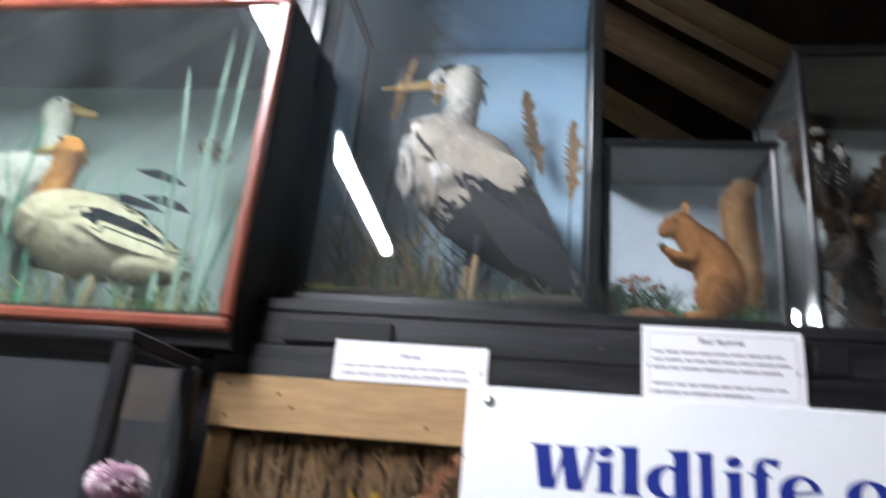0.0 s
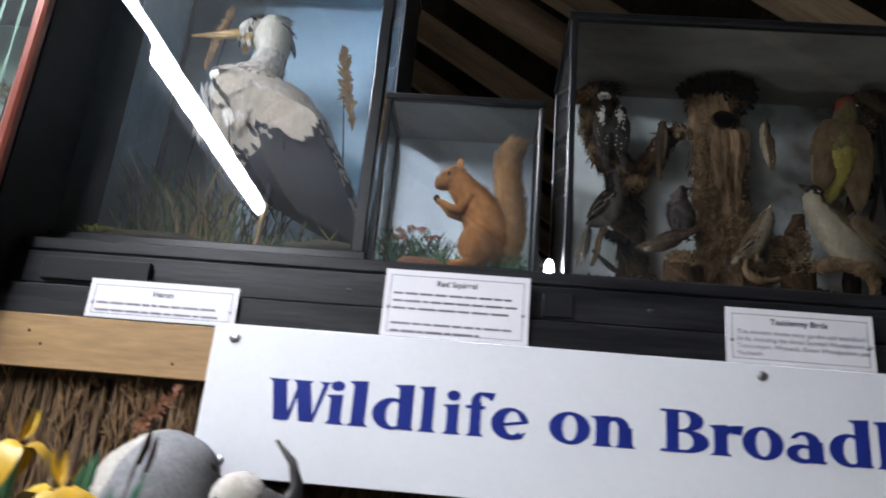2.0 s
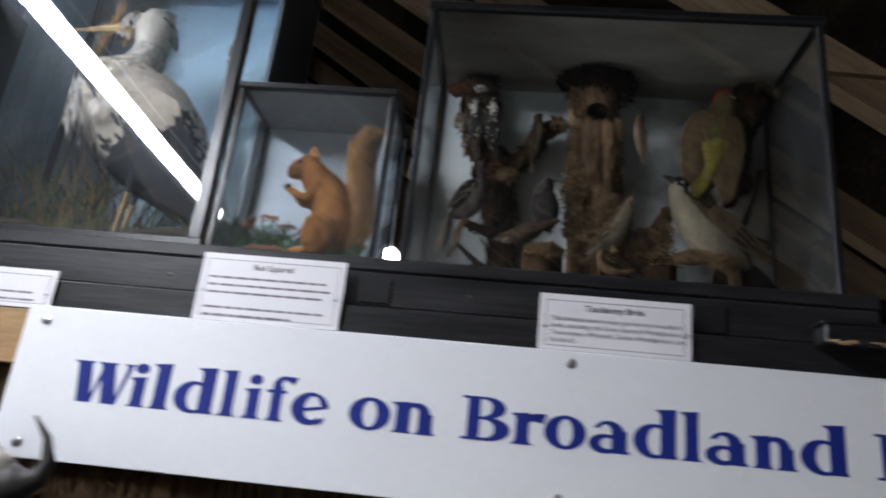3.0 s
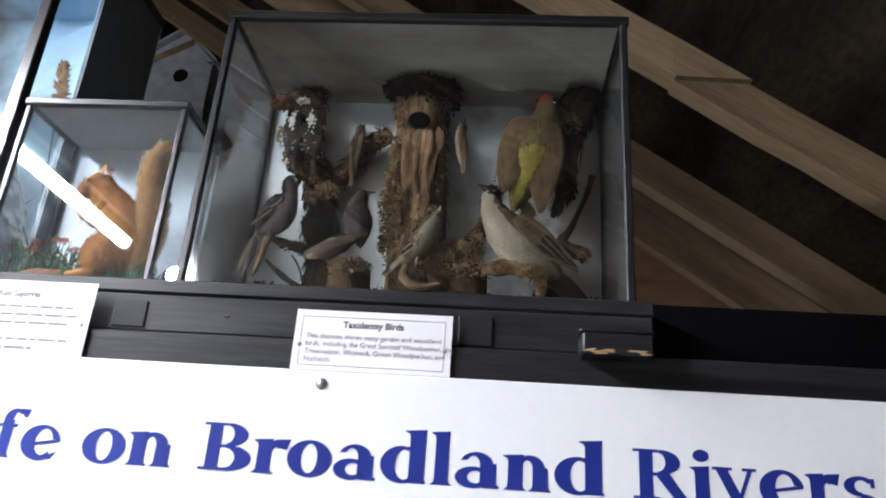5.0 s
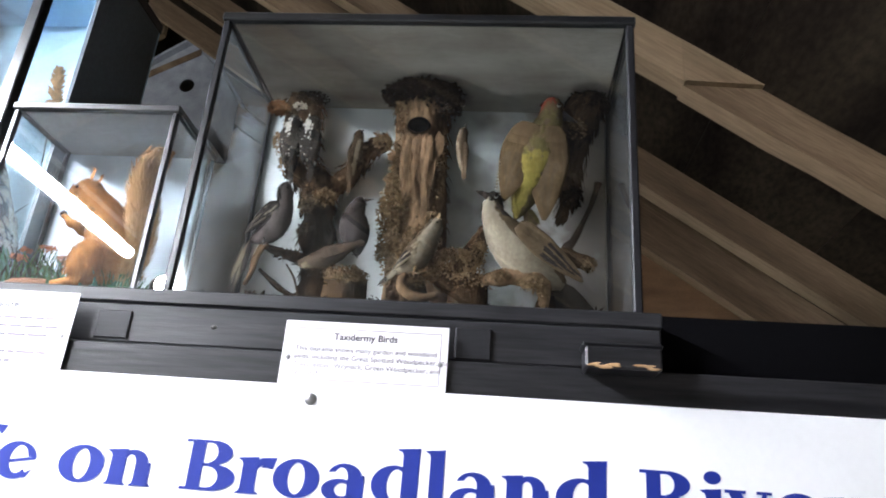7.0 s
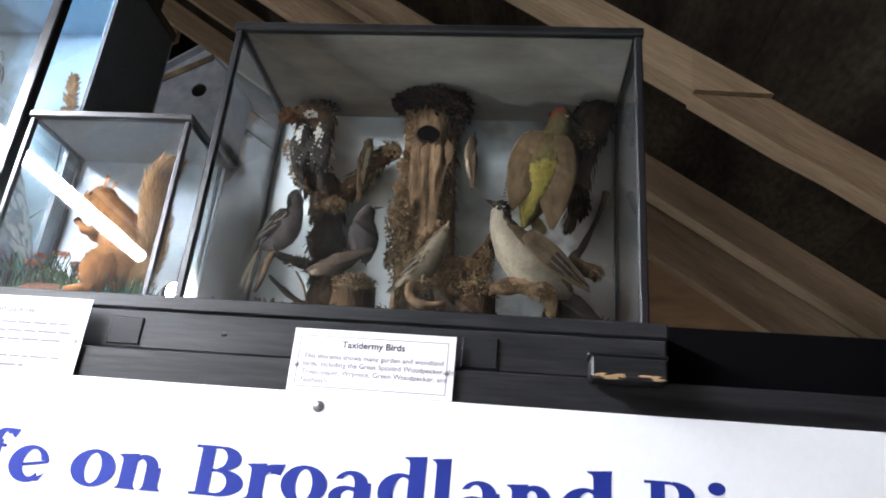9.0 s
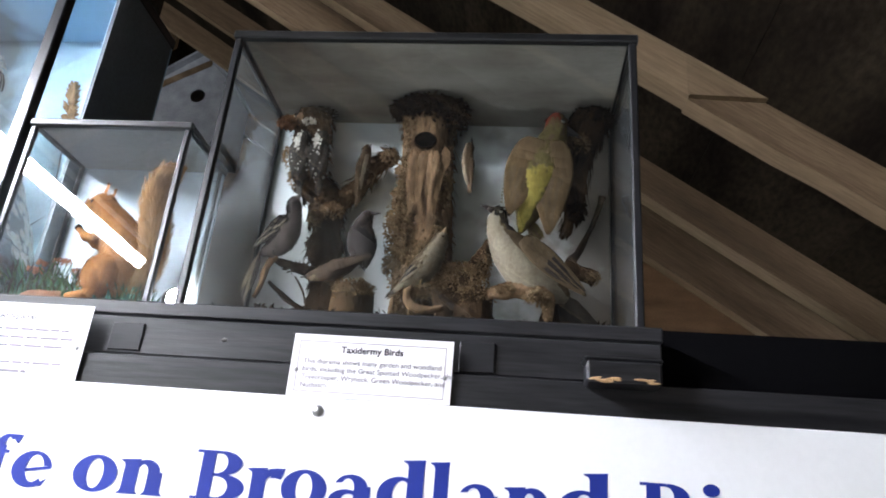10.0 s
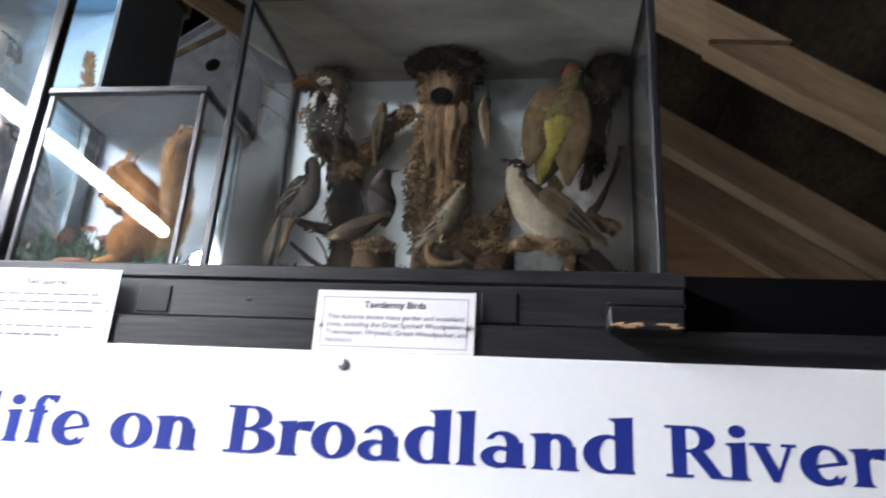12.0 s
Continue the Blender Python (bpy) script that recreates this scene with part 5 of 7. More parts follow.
# two great spotted woodpeckers clinging to the forked stump
WP = [F_BLACK, F_WHITE, F_ASH, HORN, EYE]
for k, (x, z) in enumerate((((1.260, 1.912, 2.705)[0], (1.260, 1.912, 2.705)[2]), ((1.308, 1.912, 2.706)[0], (1.308, 1.912, 2.706)[2]))):
    y = 1.912
    mounted_bird("black and white spotted woodpecker clinging to bark",
                 [((x + 0.002, y + 0.002, z + 0.040), 0.008), ((x + 0.002, y, z + 0.032), 0.016), ((x + 0.001, y - 0.002, z + 0.012), 0.018), ((x, y - 0.004, z - 0.015), 0.023), ((x + 0.003, y, z - 0.055), 0.022), ((x + 0.007, y + 0.006, z - 0.088), 0.013), ((x + 0.010, y + 0.010, z - 0.105), 0.006)],
                 WP, lambda u, a, r: 1 if r.random() < 0.03 else (2 if u > 0.72 and r.random() < 0.4 else 0),
                 [((x + 0.004, y + 0.012, z + 0.036), 0.005), ((x + 0.010, y + 0.03, z + 0.052), 0.0015)], (x + 0.012, y - 0.010, z + 0.030, 0.0026), 20 + k,
                 (((x - 0.016, y - 0.014, z - 0.002), (x - 0.004, y - 0.016, z - 0.100), 0.022, 0, 0, 0, 5, 0.005), ((x + 0.016, y - 0.014, z - 0.002), (x + 0.010, y - 0.016, z - 0.100), 0.022, 0, 0, 0, 5, 0.005)),
                 ((x + 0.008, y, z - 0.085), fan(x, y, z - 0.08, x + 0.014, y + 0.004, z - 0.140, 0.008, 5), 0.009, (0, 0, 2)), n=240)
    # white shoulder patches and pale bars, as tufts of feathers
    s, rr = Shape(), random.Random(70 + k)
    for j in range(60):
        px, pz = rr.gauss(0, 0.0042), rr.gauss(0, 0.010)
        s.blade((x - 0.004 + px, y - 0.0275, z + 0.006 + pz), (x - 0.004 + px * 0.9, y - 0.0285, z - 0.004 + pz), 0.0045, (0, -1, 0.1), 0)
    for j in range(13):
        px, pz = rr.uniform(-0.018, 0.016), rr.uniform(-0.085, -0.020)
        s.blade((x + px, y - 0.0265, z + pz), (x + px + rr.uniform(-0.003, 0.003), y - 0.0275, z + pz - 0.004), 0.0034, (0, -1, 0.1), 0)
    thing("shoulder_plumes", s, [F_WHITE], "white shoulder plumes and bars on black wings", "feathers", "white plumes of the spotted woodpeckers", smooth=True)
s, rr = Shape(), random.Random(8)
s.ball((1.204, 1.935, 2.785), (0.022, 0.018, 0.016), 0, 12, 8, 0.6)
tuft(s, (1.206, 1.930, 2.782), (0.026, 0.02, 0.020), 150, rr, 0, 0.012)
tuft(s, (1.266, 1.915, 2.780), (0.015, 0.01, 0.008), 40, rr, 1, 0.012)
thing("shelf_fungus", s, [mat("rusty_fungus", (0.16, 0.075, 0.032), (0.07, 0.032, 0.015), rough=0.95, scale=60, bump=0.6, per_object=0.5, spec=0.0), F_WHITE], "rusty and white frayed fungus on the stump's tip", "fungus", smooth=True)

# small birds clinging upright to the bark
TC = [F_BROWN, F_OAT, F_PEARL, HORN, EYE]
mounted_bird("small brown treecreeper clinging upright to bark", [((1.422, 1.925, 2.722), 0.004), ((1.422, 1.925, 2.712), 0.0090), ((1.422, 1.922, 2.684), 0.0137), ((1.419, 1.920, 2.651), 0.0166), ((1.417, 1.924, 2.616), 0.0130), ((1.415, 1.930, 2.586), 0.0097), ((1.414, 1.932, 2.573), 0.003)], TC,
             lambda u, a, r: 1 if math.sin(a) < -0.2 and 0.1 < math.cos(a) < 0.7 and 0.3 < u < 0.75 else 0, [((1.427, 1.920, 2.713), 0.004), ((1.435, 1.918, 2.720), 0.001)], (*(1.433, 1.905, 2.703), 0.0022), 30,
             (((1.410, 1.905, 2.665), (1.413, 1.910, 2.584), 0.009, 0, 0, 0, 4, 0.003),), ((1.416, 1.925, 2.586), fan(*(1.416, 1.925, 2.586), *(1.415, 1.925, 2.542), 0.006, 4), 0.006, (0,)), n=260, fl=0.009)
mounted_bird("small pale bird clinging to the trunk's side", [((1.683, 1.900, 2.720), 0.003), ((1.681, 1.900, 2.713), 0.0096), ((1.677, 1.898, 2.686), 0.0128), ((1.680, 1.898, 2.655), 0.0142), ((1.684, 1.900, 2.623), 0.0099), ((1.686, 1.905, 2.607), 0.003)], TC,
             lambda u, a, r: 1 if math.cos(a) < -0.55 else 0, [((1.684, 1.898, 2.716), 0.0035), ((1.685, 1.896, 2.732), 0.001)], (*(1.683, 1.888, 2.707), 0.002), 31,
             (((1.688, 1.885, 2.673), (1.692, 1.890, 2.588), 0.009, 0, 0, 0, 4, 0.003),), ((1.685, 1.898, 2.614), fan(*(1.685, 1.898, 2.614), *(1.690, 1.900, 2.577), 0.006, 4), 0.006, (0,)), n=220, fl=0.009)

# green woodpecker on the leaning stump
GW = [F_MOSSY, F_LEMON, F_RED, F_DRAB, F_DRAB, F_DUN, EYE_RING, F_PEARL, HORN, EYE]


def woodpecker_slot(u, a, r):
    if u < 0.16:
        return 2 if math.cos(a) < 0.25 or u < 0.05 else 4
    if u < 0.25:
        return 2 if math.cos(a) < -0.7 else 4
    if 0.52 < u < 0.96 and math.sin(a) < -0.1 and -0.75 < math.cos(a) < 0.4 and r.random() < min(1, (u - 0.50) * 9):
        return 1
    return 0 if r.random() < 0.8 else 5


mounted_bird("green woodpecker with red crown and yellow rump",
             [((1.889, 1.905, 2.809), 0.006), ((1.888, 1.900, 2.792), 0.0225), ((1.887, 1.897, 2.765), 0.0265), ((1.879, 1.893, 2.729), 0.0316), ((1.862, 1.888, 2.683), 0.0496, 0.034), ((1.852, 1.884, 2.629), 0.0552, 0.038), ((1.841, 1.884, 2.578), 0.0428, 0.036), ((1.827, 1.888, 2.534), 0.0282, 0.027), ((1.817, 1.893, 2.503), 0.0146, 0.014), ((1.813, 1.896, 2.491), 0.004)],
             GW, woodpecker_slot, [((1.908, 1.893, 2.762), 0.010), ((1.934, 1.905, 2.753), 0.006), ((1.950, 1.920, 2.755), 0.002)], (*(1.902, 1.8685, 2.770), 0.0040), 41,
             (((1.838, 1.858, 2.712), (1.782, 1.862, 2.512), 0.092, 3, 5, 3, 9, 0.006), ((1.882, 1.858, 2.706), (1.872, 1.862, 2.468), 0.094, 3, 5, 3, 9, 0.006)),
             ((1.832, 1.895, 2.516), fan(*(1.832, 1.895, 2.516), *(1.855, 1.910, 2.463), 0.018, 6), 0.014, (5, 0)), name="stuffed_woodpecker", n=1100, fl=0.013, ring=6)
s = Shape()
for k in range(9):
    u = k / 8
    p = Vector((1.770, 1.853, 2.608)).lerp(Vector((1.765, 1.853, 2.540)), u)
    s.ball(p, (0.0030, 0.0012, 0.0026), 0, 7, 5)
thing("wing_spots", s, [F_PEARL], "row of cream spots along the wing's edge", "feathers", smooth=True)

# birds lower down
mounted_bird("nuthatch-like bird with grey breast and dark wing, upright on a stub",
             [((1.283, 1.868, 2.543), 0.004), ((1.283, 1.866, 2.533), 0.0103), ((1.284, 1.864, 2.517), 0.0168), ((1.288, 1.862, 2.494), 0.0172), ((1.286, 1.860, 2.464), 0.0245), ((1.277, 1.860, 2.436), 0.0292, 0.026), ((1.260, 1.862, 2.413), 0.0258, 0.023), ((1.238, 1.866, 2.401), 0.0146), ((1.226, 1.868, 2.396), 0.004)],
             [F_MAUVE, F_UMBER, F_PEARL, F_OAT, HORN, EYE], lambda u, a, r: 1 if math.cos(a) < -0.25 and u > 0.12 else 0,
             [((1.291, 1.862, 2.533), 0.0055), ((1.297, 1.860, 2.553), 0.001)], (*(1.296, 1.842, 2.516), 0.0028), 51,
             (((1.281, 1.838, 2.476), (1.218, 1.842, 2.400), 0.0356, 1, 1, 2, 7, 0.007),),
             ((1.228, 1.862, 2.400), [(1.198, 1.866, 2.278), (1.207, 1.865, 2.280), (1.217, 1.864, 2.293), (1.193, 1.866, 2.293), (1.224, 1.863, 2.311)], 0.012, (1, 2, 1, 3, 1)), (((1.260, 1.850, 2.398), (1.260, 1.848, 2.376)),), n=560)
mounted_bird("smoky dark bird with a thin black bill",
             [((1.456, 1.884, 2.519), 0.004), ((1.456, 1.882, 2.511), 0.0105), ((1.454, 1.880, 2.497), 0.0157), ((1.449, 1.878, 2.477), 0.0226), ((1.450, 1.876, 2.450), 0.0322, 0.027), ((1.455, 1.876, 2.422), 0.0322, 0.027), ((1.461, 1.880, 2.399), 0.0209), ((1.464, 1.884, 2.382), 0.005)],
             [F_SMOKE, F_BLUEGREY, F_UMBER, F_MAUVE, HORN, EYE], lambda u, a, r: 3 if (0.12 < u < 0.5 and math.cos(a) < -0.2 or u < 0.12) else (2 if u < 0.45 and math.cos(a) > 0.1 and r.random() < 0.6 else 0),
             [((1.467, 1.876, 2.509), 0.0055), ((1.477, 1.873, 2.508), 0.003), ((1.490, 1.872, 2.510), 0.0008)], (*(1.466, 1.862, 2.501), 0.0026), 52,
             (((1.434, 1.858, 2.456), (1.443, 1.862, 2.386), 0.022, 0, 2, 3, 5, 0.005),), None, (((1.462, 1.870, 2.388), (1.467, 1.868, 2.367)),), n=520)
mounted_bird("mottled ash brown bird crouching on the stump's foot",
             [((1.340, 1.850, 2.337), 0.003), ((1.349, 1.850, 2.338), 0.0064), ((1.366, 1.848, 2.341), 0.0124), ((1.393, 1.846, 2.349), 0.0183), ((1.420, 1.846, 2.362), 0.0200), ((1.446, 1.848, 2.377), 0.0128), ((1.466, 1.850, 2.388), 0.004)],
             [F_ASH, F_BROWN, F_OAT, HORN, EYE], lambda u, a, r: 2 if u < 0.4 and math.sin(a) < 0 and r.random() < 0.25 else (1 if r.random() < 0.3 else 0),
             [((1.347, 1.846, 2.336), 0.004), ((1.332, 1.844, 2.333), 0.001)], (*(1.358, 1.838, 2.337), 0.0022), 53,
             (((1.396, 1.826, 2.348), (1.489, 1.832, 2.387), 0.0210, 0, 1, 0, 6, 0.005),), ((1.451, 1.846, 2.378), fan(*(1.451, 1.846, 2.378), *(1.490, 1.846, 2.394), 0.007, 4), 0.008, (1,)), n=420)
mounted_bird("pale oatmeal bird perched on a curled root",
             [((1.646, 1.828, 2.448), 0.004), ((1.644, 1.827, 2.442), 0.0084), ((1.640, 1.825, 2.429), 0.0151), ((1.633, 1.823, 2.412), 0.0193), ((1.622, 1.820, 2.385), 0.0260), ((1.608, 1.820, 2.358), 0.0277, 0.024), ((1.588, 1.823, 2.335), 0.0193), ((1.571, 1.826, 2.325), 0.0101), ((1.562, 1.828, 2.321), 0.004)],
             [F_OAT, F_DUN, F_PEARL, F_UMBER, LEG, EYE], lambda u, a, r: 1 if math.cos(a) < -0.45 and u > 0.2 else (2 if 0.3 < u < 0.8 and r.random() < 0.5 else 0),
             [((1.645, 1.822, 2.443), 0.005), ((1.649, 1.820, 2.458), 0.001)], (*(1.645, 1.806, 2.428), 0.0024), 54,
             (((1.619, 1.799, 2.382), (1.559, 1.806, 2.316), 0.0239, 1, 3, 0, 6, 0.006),),
             ((1.571, 1.822, 2.325), [(1.528, 1.824, 2.286), (1.534, 1.823, 2.283), (1.539, 1.822, 2.292), (1.545, 1.822, 2.297)], 0.011, (3, 1, 3, 2)), (((1.607, 1.812, 2.335), (1.604, 1.808, 2.309)), ((1.614, 1.822, 2.339), (1.612, 1.822, 2.315))), n=520)
mounted_bird("large bird with pearl white breast and black eye stripe",
             [((1.747, 1.846, 2.516), 0.004), ((1.752, 1.845, 2.513), 0.0109), ((1.760, 1.844, 2.502), 0.0195), ((1.760, 1.842, 2.475), 0.0239), ((1.772, 1.838, 2.444), 0.0324), ((1.795, 1.832, 2.408), 0.0454, 0.034), ((1.826, 1.830, 2.374), 0.0508, 0.037), ((1.864, 1.834, 2.346), 0.0433, 0.030), ((1.895, 1.840, 2.325), 0.0270, 0.02), ((1.915, 1.846, 2.309), 0.006)],
             [F_PEARL, F_DUN, F_JET, F_UMBER, EYE_RING, F_UMBER, EYE], lambda u, a, r: 2 if u < 0.10 or (u < 0.26 and math.cos(a) > -0.35) else (3 if math.cos(a) > 0.35 and u < 0.45 else 1 if math.cos(a) > 0.22 else 0),
             [((1.752, 1.840, 2.509), 0.0095), ((1.737, 1.838, 2.516), 0.0062), ((1.721, 1.836, 2.521), 0.0015)], (*(1.766, 1.822, 2.503), 0.0034), 55,
             (((1.816, 1.779, 2.419), (1.950, 1.806, 2.308), 0.0512, 1, 3, 1, 9, 0.006),),
             ((1.905, 1.845, 2.322), [(1.909, 1.850, 2.249), (1.927, 1.851, 2.242), (1.943, 1.852, 2.245), (1.960, 1.853, 2.240), (1.978, 1.854, 2.239), (1.993, 1.855, 2.238), (1.973, 1.853, 2.262)], 0.021, (2, 3, 2, 2, 3, 2, 2)), (((1.818, 1.820, 2.334), (1.814, 1.818, 2.317)), ((1.851, 1.830, 2.331), (1.854, 1.830, 2.318))), n=900, fl=0.012, ring=4)

# the stub, twigs, curled root and mossy limb that the lower birds stand on
s, rr = Shape(), random.Random(91)
s.loft(smooth_rings([((1.269, 1.858, 2.379), 0.006), ((1.259, 1.852, 2.375), 0.0075), ((1.251, 1.850, 2.352), 0.0075), ((1.245, 1.850, 2.316), 0.007), ((1.233, 1.852, 2.283), 0.004)], 14), 9, 1, rough=0.5)
s.loft(smooth_rings([((1.256, 1.870, 2.382), 0.006), ((1.288, 1.890, 2.378), 0.010), ((1.314, 1.910, 2.376), 0.012), ((1.337, 1.940, 2.380), 0.010)], 14), 9, 0, rough=0.6)
tuft(s, (1.301, 1.895, 2.374), (0.03, 0.01, 0.009), 60, rr, 0, 0.016)
s.loft(smooth_rings([((1.302, 1.900, 2.354), 0.002), ((1.323, 1.910, 2.322), 0.0025), ((1.338, 1.920, 2.271), 0.002)], 8), 6, 0)
s.loft(smooth_rings([((1.242, 1.900, 2.339), 0.004), ((1.288, 1.910, 2.302), 0.006), ((1.338, 1.920, 2.276), 0.006)], 8), 7, 0, rough=0.4)
thing("twigs", s, [BARK, BARK_PALE], "ragged dark twigs and a pale broken stub", "twig", smooth=True)
s = Shape()
s.loft(smooth_rings([((1.587, 1.815, 2.312), 0.0060), ((1.580, 1.812, 2.298), 0.0085), ((1.582, 1.810, 2.280), 0.0095), ((1.599, 1.808, 2.265), 0.0095), ((1.627, 1.810, 2.261), 0.009), ((1.656, 1.818, 2.271), 0.0065)], 20), 10, 0, rough=0.35)
tuft(s, (1.604, 1.830, 2.297), (0.022, 0.012, 0.022), 130, rr, 1, 0.011)
s.loft([((1.602, 1.840, 2.300), 0.022, 0.01), ((1.611, 1.840, 2.267), 0.028, 0.014), ((1.613, 1.840, 2.233), 0.03, 0.016)], 10, 2, rough=0.5)
thing("curled_root", s, [BARK_PALE, LICHEN, BARK], "pale curled root holding a clump of lichen", "root", smooth=True)
s = Shape()
s.loft(smooth_rings([((1.668, 1.860, 2.296), 0.030), ((1.697, 1.870, 2.353), 0.028), ((1.724, 1.880, 2.398), 0.024), ((1.748, 1.900, 2.462), 0.015)], 16), 12, 0, rough=0.5)
for c, r, k in (((1.690, 1.845, 2.365), (0.03, 0.016, 0.024), 260), ((1.670, 1.840, 2.367), (0.018, 0.014, 0.018), 120), ((1.719, 1.850, 2.355), (0.03, 0.016, 0.026), 220), ((1.733, 1.860, 2.390), (0.018, 0.014, 0.026), 120), ((1.663, 1.840, 2.337), (0.026, 0.014, 0.02), 150)):
    tuft(s, c, r, k, rr, 1, 0.010)
thing("mossy_limb", s, [BARK, LICHEN], "thick mossy limb rising behind the pale bird", "branch", smooth=True)
s = Shape()
s.loft(smooth_rings([((1.748, 1.840, 2.313), 0.012), ((1.781, 1.830, 2.318), 0.018), ((1.826, 1.825, 2.320), 0.018), ((1.867, 1.830, 2.313), 0.017), ((1.877, 1.835, 2.280), 0.011), ((1.872, 1.838, 2.247), 0.006)], 20), 11, 0, rough=0.5)
for c, r, k in (((1.851, 1.812, 2.303), (0.028, 0.012, 0.020), 230), ((1.786, 1.815, 2.316), (0.022, 0.012, 0.012), 120), ((1.873, 1.822, 2.278), (0.010, 0.008, 0.022), 80)):
    tuft(s, c, r, k, rr, 1, 0.011)
thing("perch_branch", s, [BARK_PALE, LICHEN], "short lichen covered branch under the white breasted bird", "branch", smooth=True)

# the whole woodland group stands a little larger and deeper in its case
grow = Matrix.Translation((1.805, 0.405, 1.81)) @ Matrix.Scale(1.05, 4) @ Matrix.Translation((-1.805, -0.405, -1.81))
for ob in set(bpy.data.objects) - earlier:
    ob.data.transform(grow)
    for vert in ob.data.vertices:
        vert.co.z = min(vert.co.z, 2.8995)

# ---------------------------------------------------------------- heron case
rng = random.Random(77)
s = Shape()
verts, n, m = [], 20, 8
for i in range(n + 1):
    for j in range(m + 1):
        x, y = -0.065 + 0.69 * i / n, 1.755 + 0.44 * j / m
        verts.append((x, y, 2.250 + 0.03 * noise.noise(Vector((x * 6, y * 6, 4))) + 0.035 * j / m))
q = len(verts)
faces = [(i * (m + 1) + j, (i + 1) * (m + 1) + j, (i + 1) * (m + 1) + j + 1, i * (m + 1) + j + 1) for i in range(n) for j in range(m)]
verts += [(v[0], v[1], 2.2445) for v in verts]
faces += [tuple(q + k for k in reversed(f)) for f in faces]
faces += [(q + i * (m + 1), q + (i + 1) * (m + 1), (i + 1) * (m + 1), i * (m + 1)) for i in range(n)]
thing("marsh_ground", s.add(verts, faces), SOIL, "dark marshy ground inside the heron case", "ground", smooth=True)


def grass_clump(name, label, x0, x1, y0, y1, z, count, tall, mats, lean=0.4, width=0.004, seed=1, category="grass"):
    """A tussock of thin blades, each bent its own way."""
    s, r = Shape(), random.Random(seed)
    for _ in range(count):
        x, y = r.uniform(x0, x1), r.uniform(y0, y1)
        h = tall * r.uniform(0.45, 1.0)
        dx, dy = r.uniform(-lean, lean) * h, r.uniform(-lean, lean * 0.3) * h
        w = width * r.uniform(0.6, 1.3)
        k = r.randrange(len(mats))
        mid = (x + dx * 0.35, y + dy * 0.3, z + h * 0.6)
        s.blade((x, y, z), mid, w, (0.2, -1, 0), k)
        s.blade(mid, (x + dx, y + dy, z + h), w * 0.8, (0.2, -1, 0), k)
    return tagged(part(name, s, mats), label, category, kind="stuff")


grass_clump("dry_grass", "brown and olive dry marsh grass around the heron", -0.06, 0.26, 1.93, 2.15, 2.27, 260, 0.25, [DRYGRASS, PLUME, MOSS], 0.5, 0.005, 3)
grass_clump("marsh_grass", "short olive grass at the heron's feet", 0.22, 0.62, 1.86, 2.1, 2.26, 150, 0.09, [DRYGRASS, MOSS], 0.6, 0.005, 4)
grass_clump("dark_sedge", "dark thin sedge stems behind the heron", 0.14, 0.42, 1.97, 2.12, 2.27, 60, 0.33, [TWIG], 0.8, 0.005, 5, "sedge")
s = Shape()
tuft(s, (0.02, 1.78, 2.262), (0.06, 0.02, 0.012), 60, rng, 0, 0.016)
thing("moss_patch", s, [mat("yellow_moss", (0.42, 0.40, 0.05), (0.25, 0.25, 0.04), rough=0.9, bump=0.5)], "yellow moss patch at the case's front", "moss")


def reed_plume(x, y, z0, z1, label, lean=0.05, side=1, size=1.0):
    """A reed stem with a feathery brown plume hanging to one side."""
    r = random.Random(int(x * 999) + int(z1 * 77))
    c = empty("reed", x, y, 2.25, label, "reed", "reeds in the heron case")
    top = Vector((x + lean, y, z1))
    part("stem", Shape().loft([((x, y, z0), 0.003), ((x + lean * 0.4, y, (z0 + z1) / 2), 0.0025), (top, 0.0012)], 6), TWIG, c, smooth=True)
    s = Shape()
    for k in range(int(280 * size)):
        u = r.random()
        p = top + Vector((-lean * 0.8 * u, 0, -0.26 * size * u))
        w = 0.10 * size * math.sin(math.pi * min(u * 0.85 + 0.12, 1)) * r.uniform(0.15, 1)
        t = p + Vector((side * w * r.uniform(-0.35, 0.55), r.uniform(-0.02, 0.02), -w * r.uniform(0.1, 0.6) + 0.045 * size))
        s.blade(p, t, 0.009, (0.1, -1, 0.1), 0, bend=0.003)
    part("plume", s, PLUME, c)
    return c


reed_plume(0.53, 2.10, 2.26, 2.985, "reed with a brown feathery plume in the corner", -0.07, -1)
reed_plume(0.60, 2.06, 2.26, 2.86, "reed with a drooping brown plume by the glass", 0.0, 1, 0.9)
reed_plume(0.06, 2.02, 2.26, 3.055, "dark reed plume behind the heron's bill", 0.06, -1, 0.75)

# the heron
y = 1.945
F_SCAP = plumage("pale_buff_grey_feathers", (0.35, 0.305, 0.255), (0.27, 0.232, 0.192), 0.08)
hm = [F_SCAP, F_SLATE, F_WHITE, F_BLACK, F_GREY, BEAK_YELLOW, LEG, EYE]
s, rr = Shape(), random.Random(9)
body = [((0.255, y, 2.800), 0.062, 0.055), ((0.235, y - 0.005, 2.760), 0.090, 0.080), ((0.262, y - 0.01, 2.700), 0.128, 0.100), ((0.310, y - 0.01, 2.640), 0.146, 0.108), ((0.375, y - 0.008, 2.570), 0.142, 0.104), ((0.440, y - 0.004, 2.500), 0.115, 0.090), ((0.520, y, 2.420), 0.078, 0.065), ((0.590, y, 2.345), 0.042, 0.035), ((0.625, y, 2.305), 0.015, 0.012)]
s.loft(body, 20, [0, 0, 0, 0, 1, 1, 1, 1], rough=0.06)


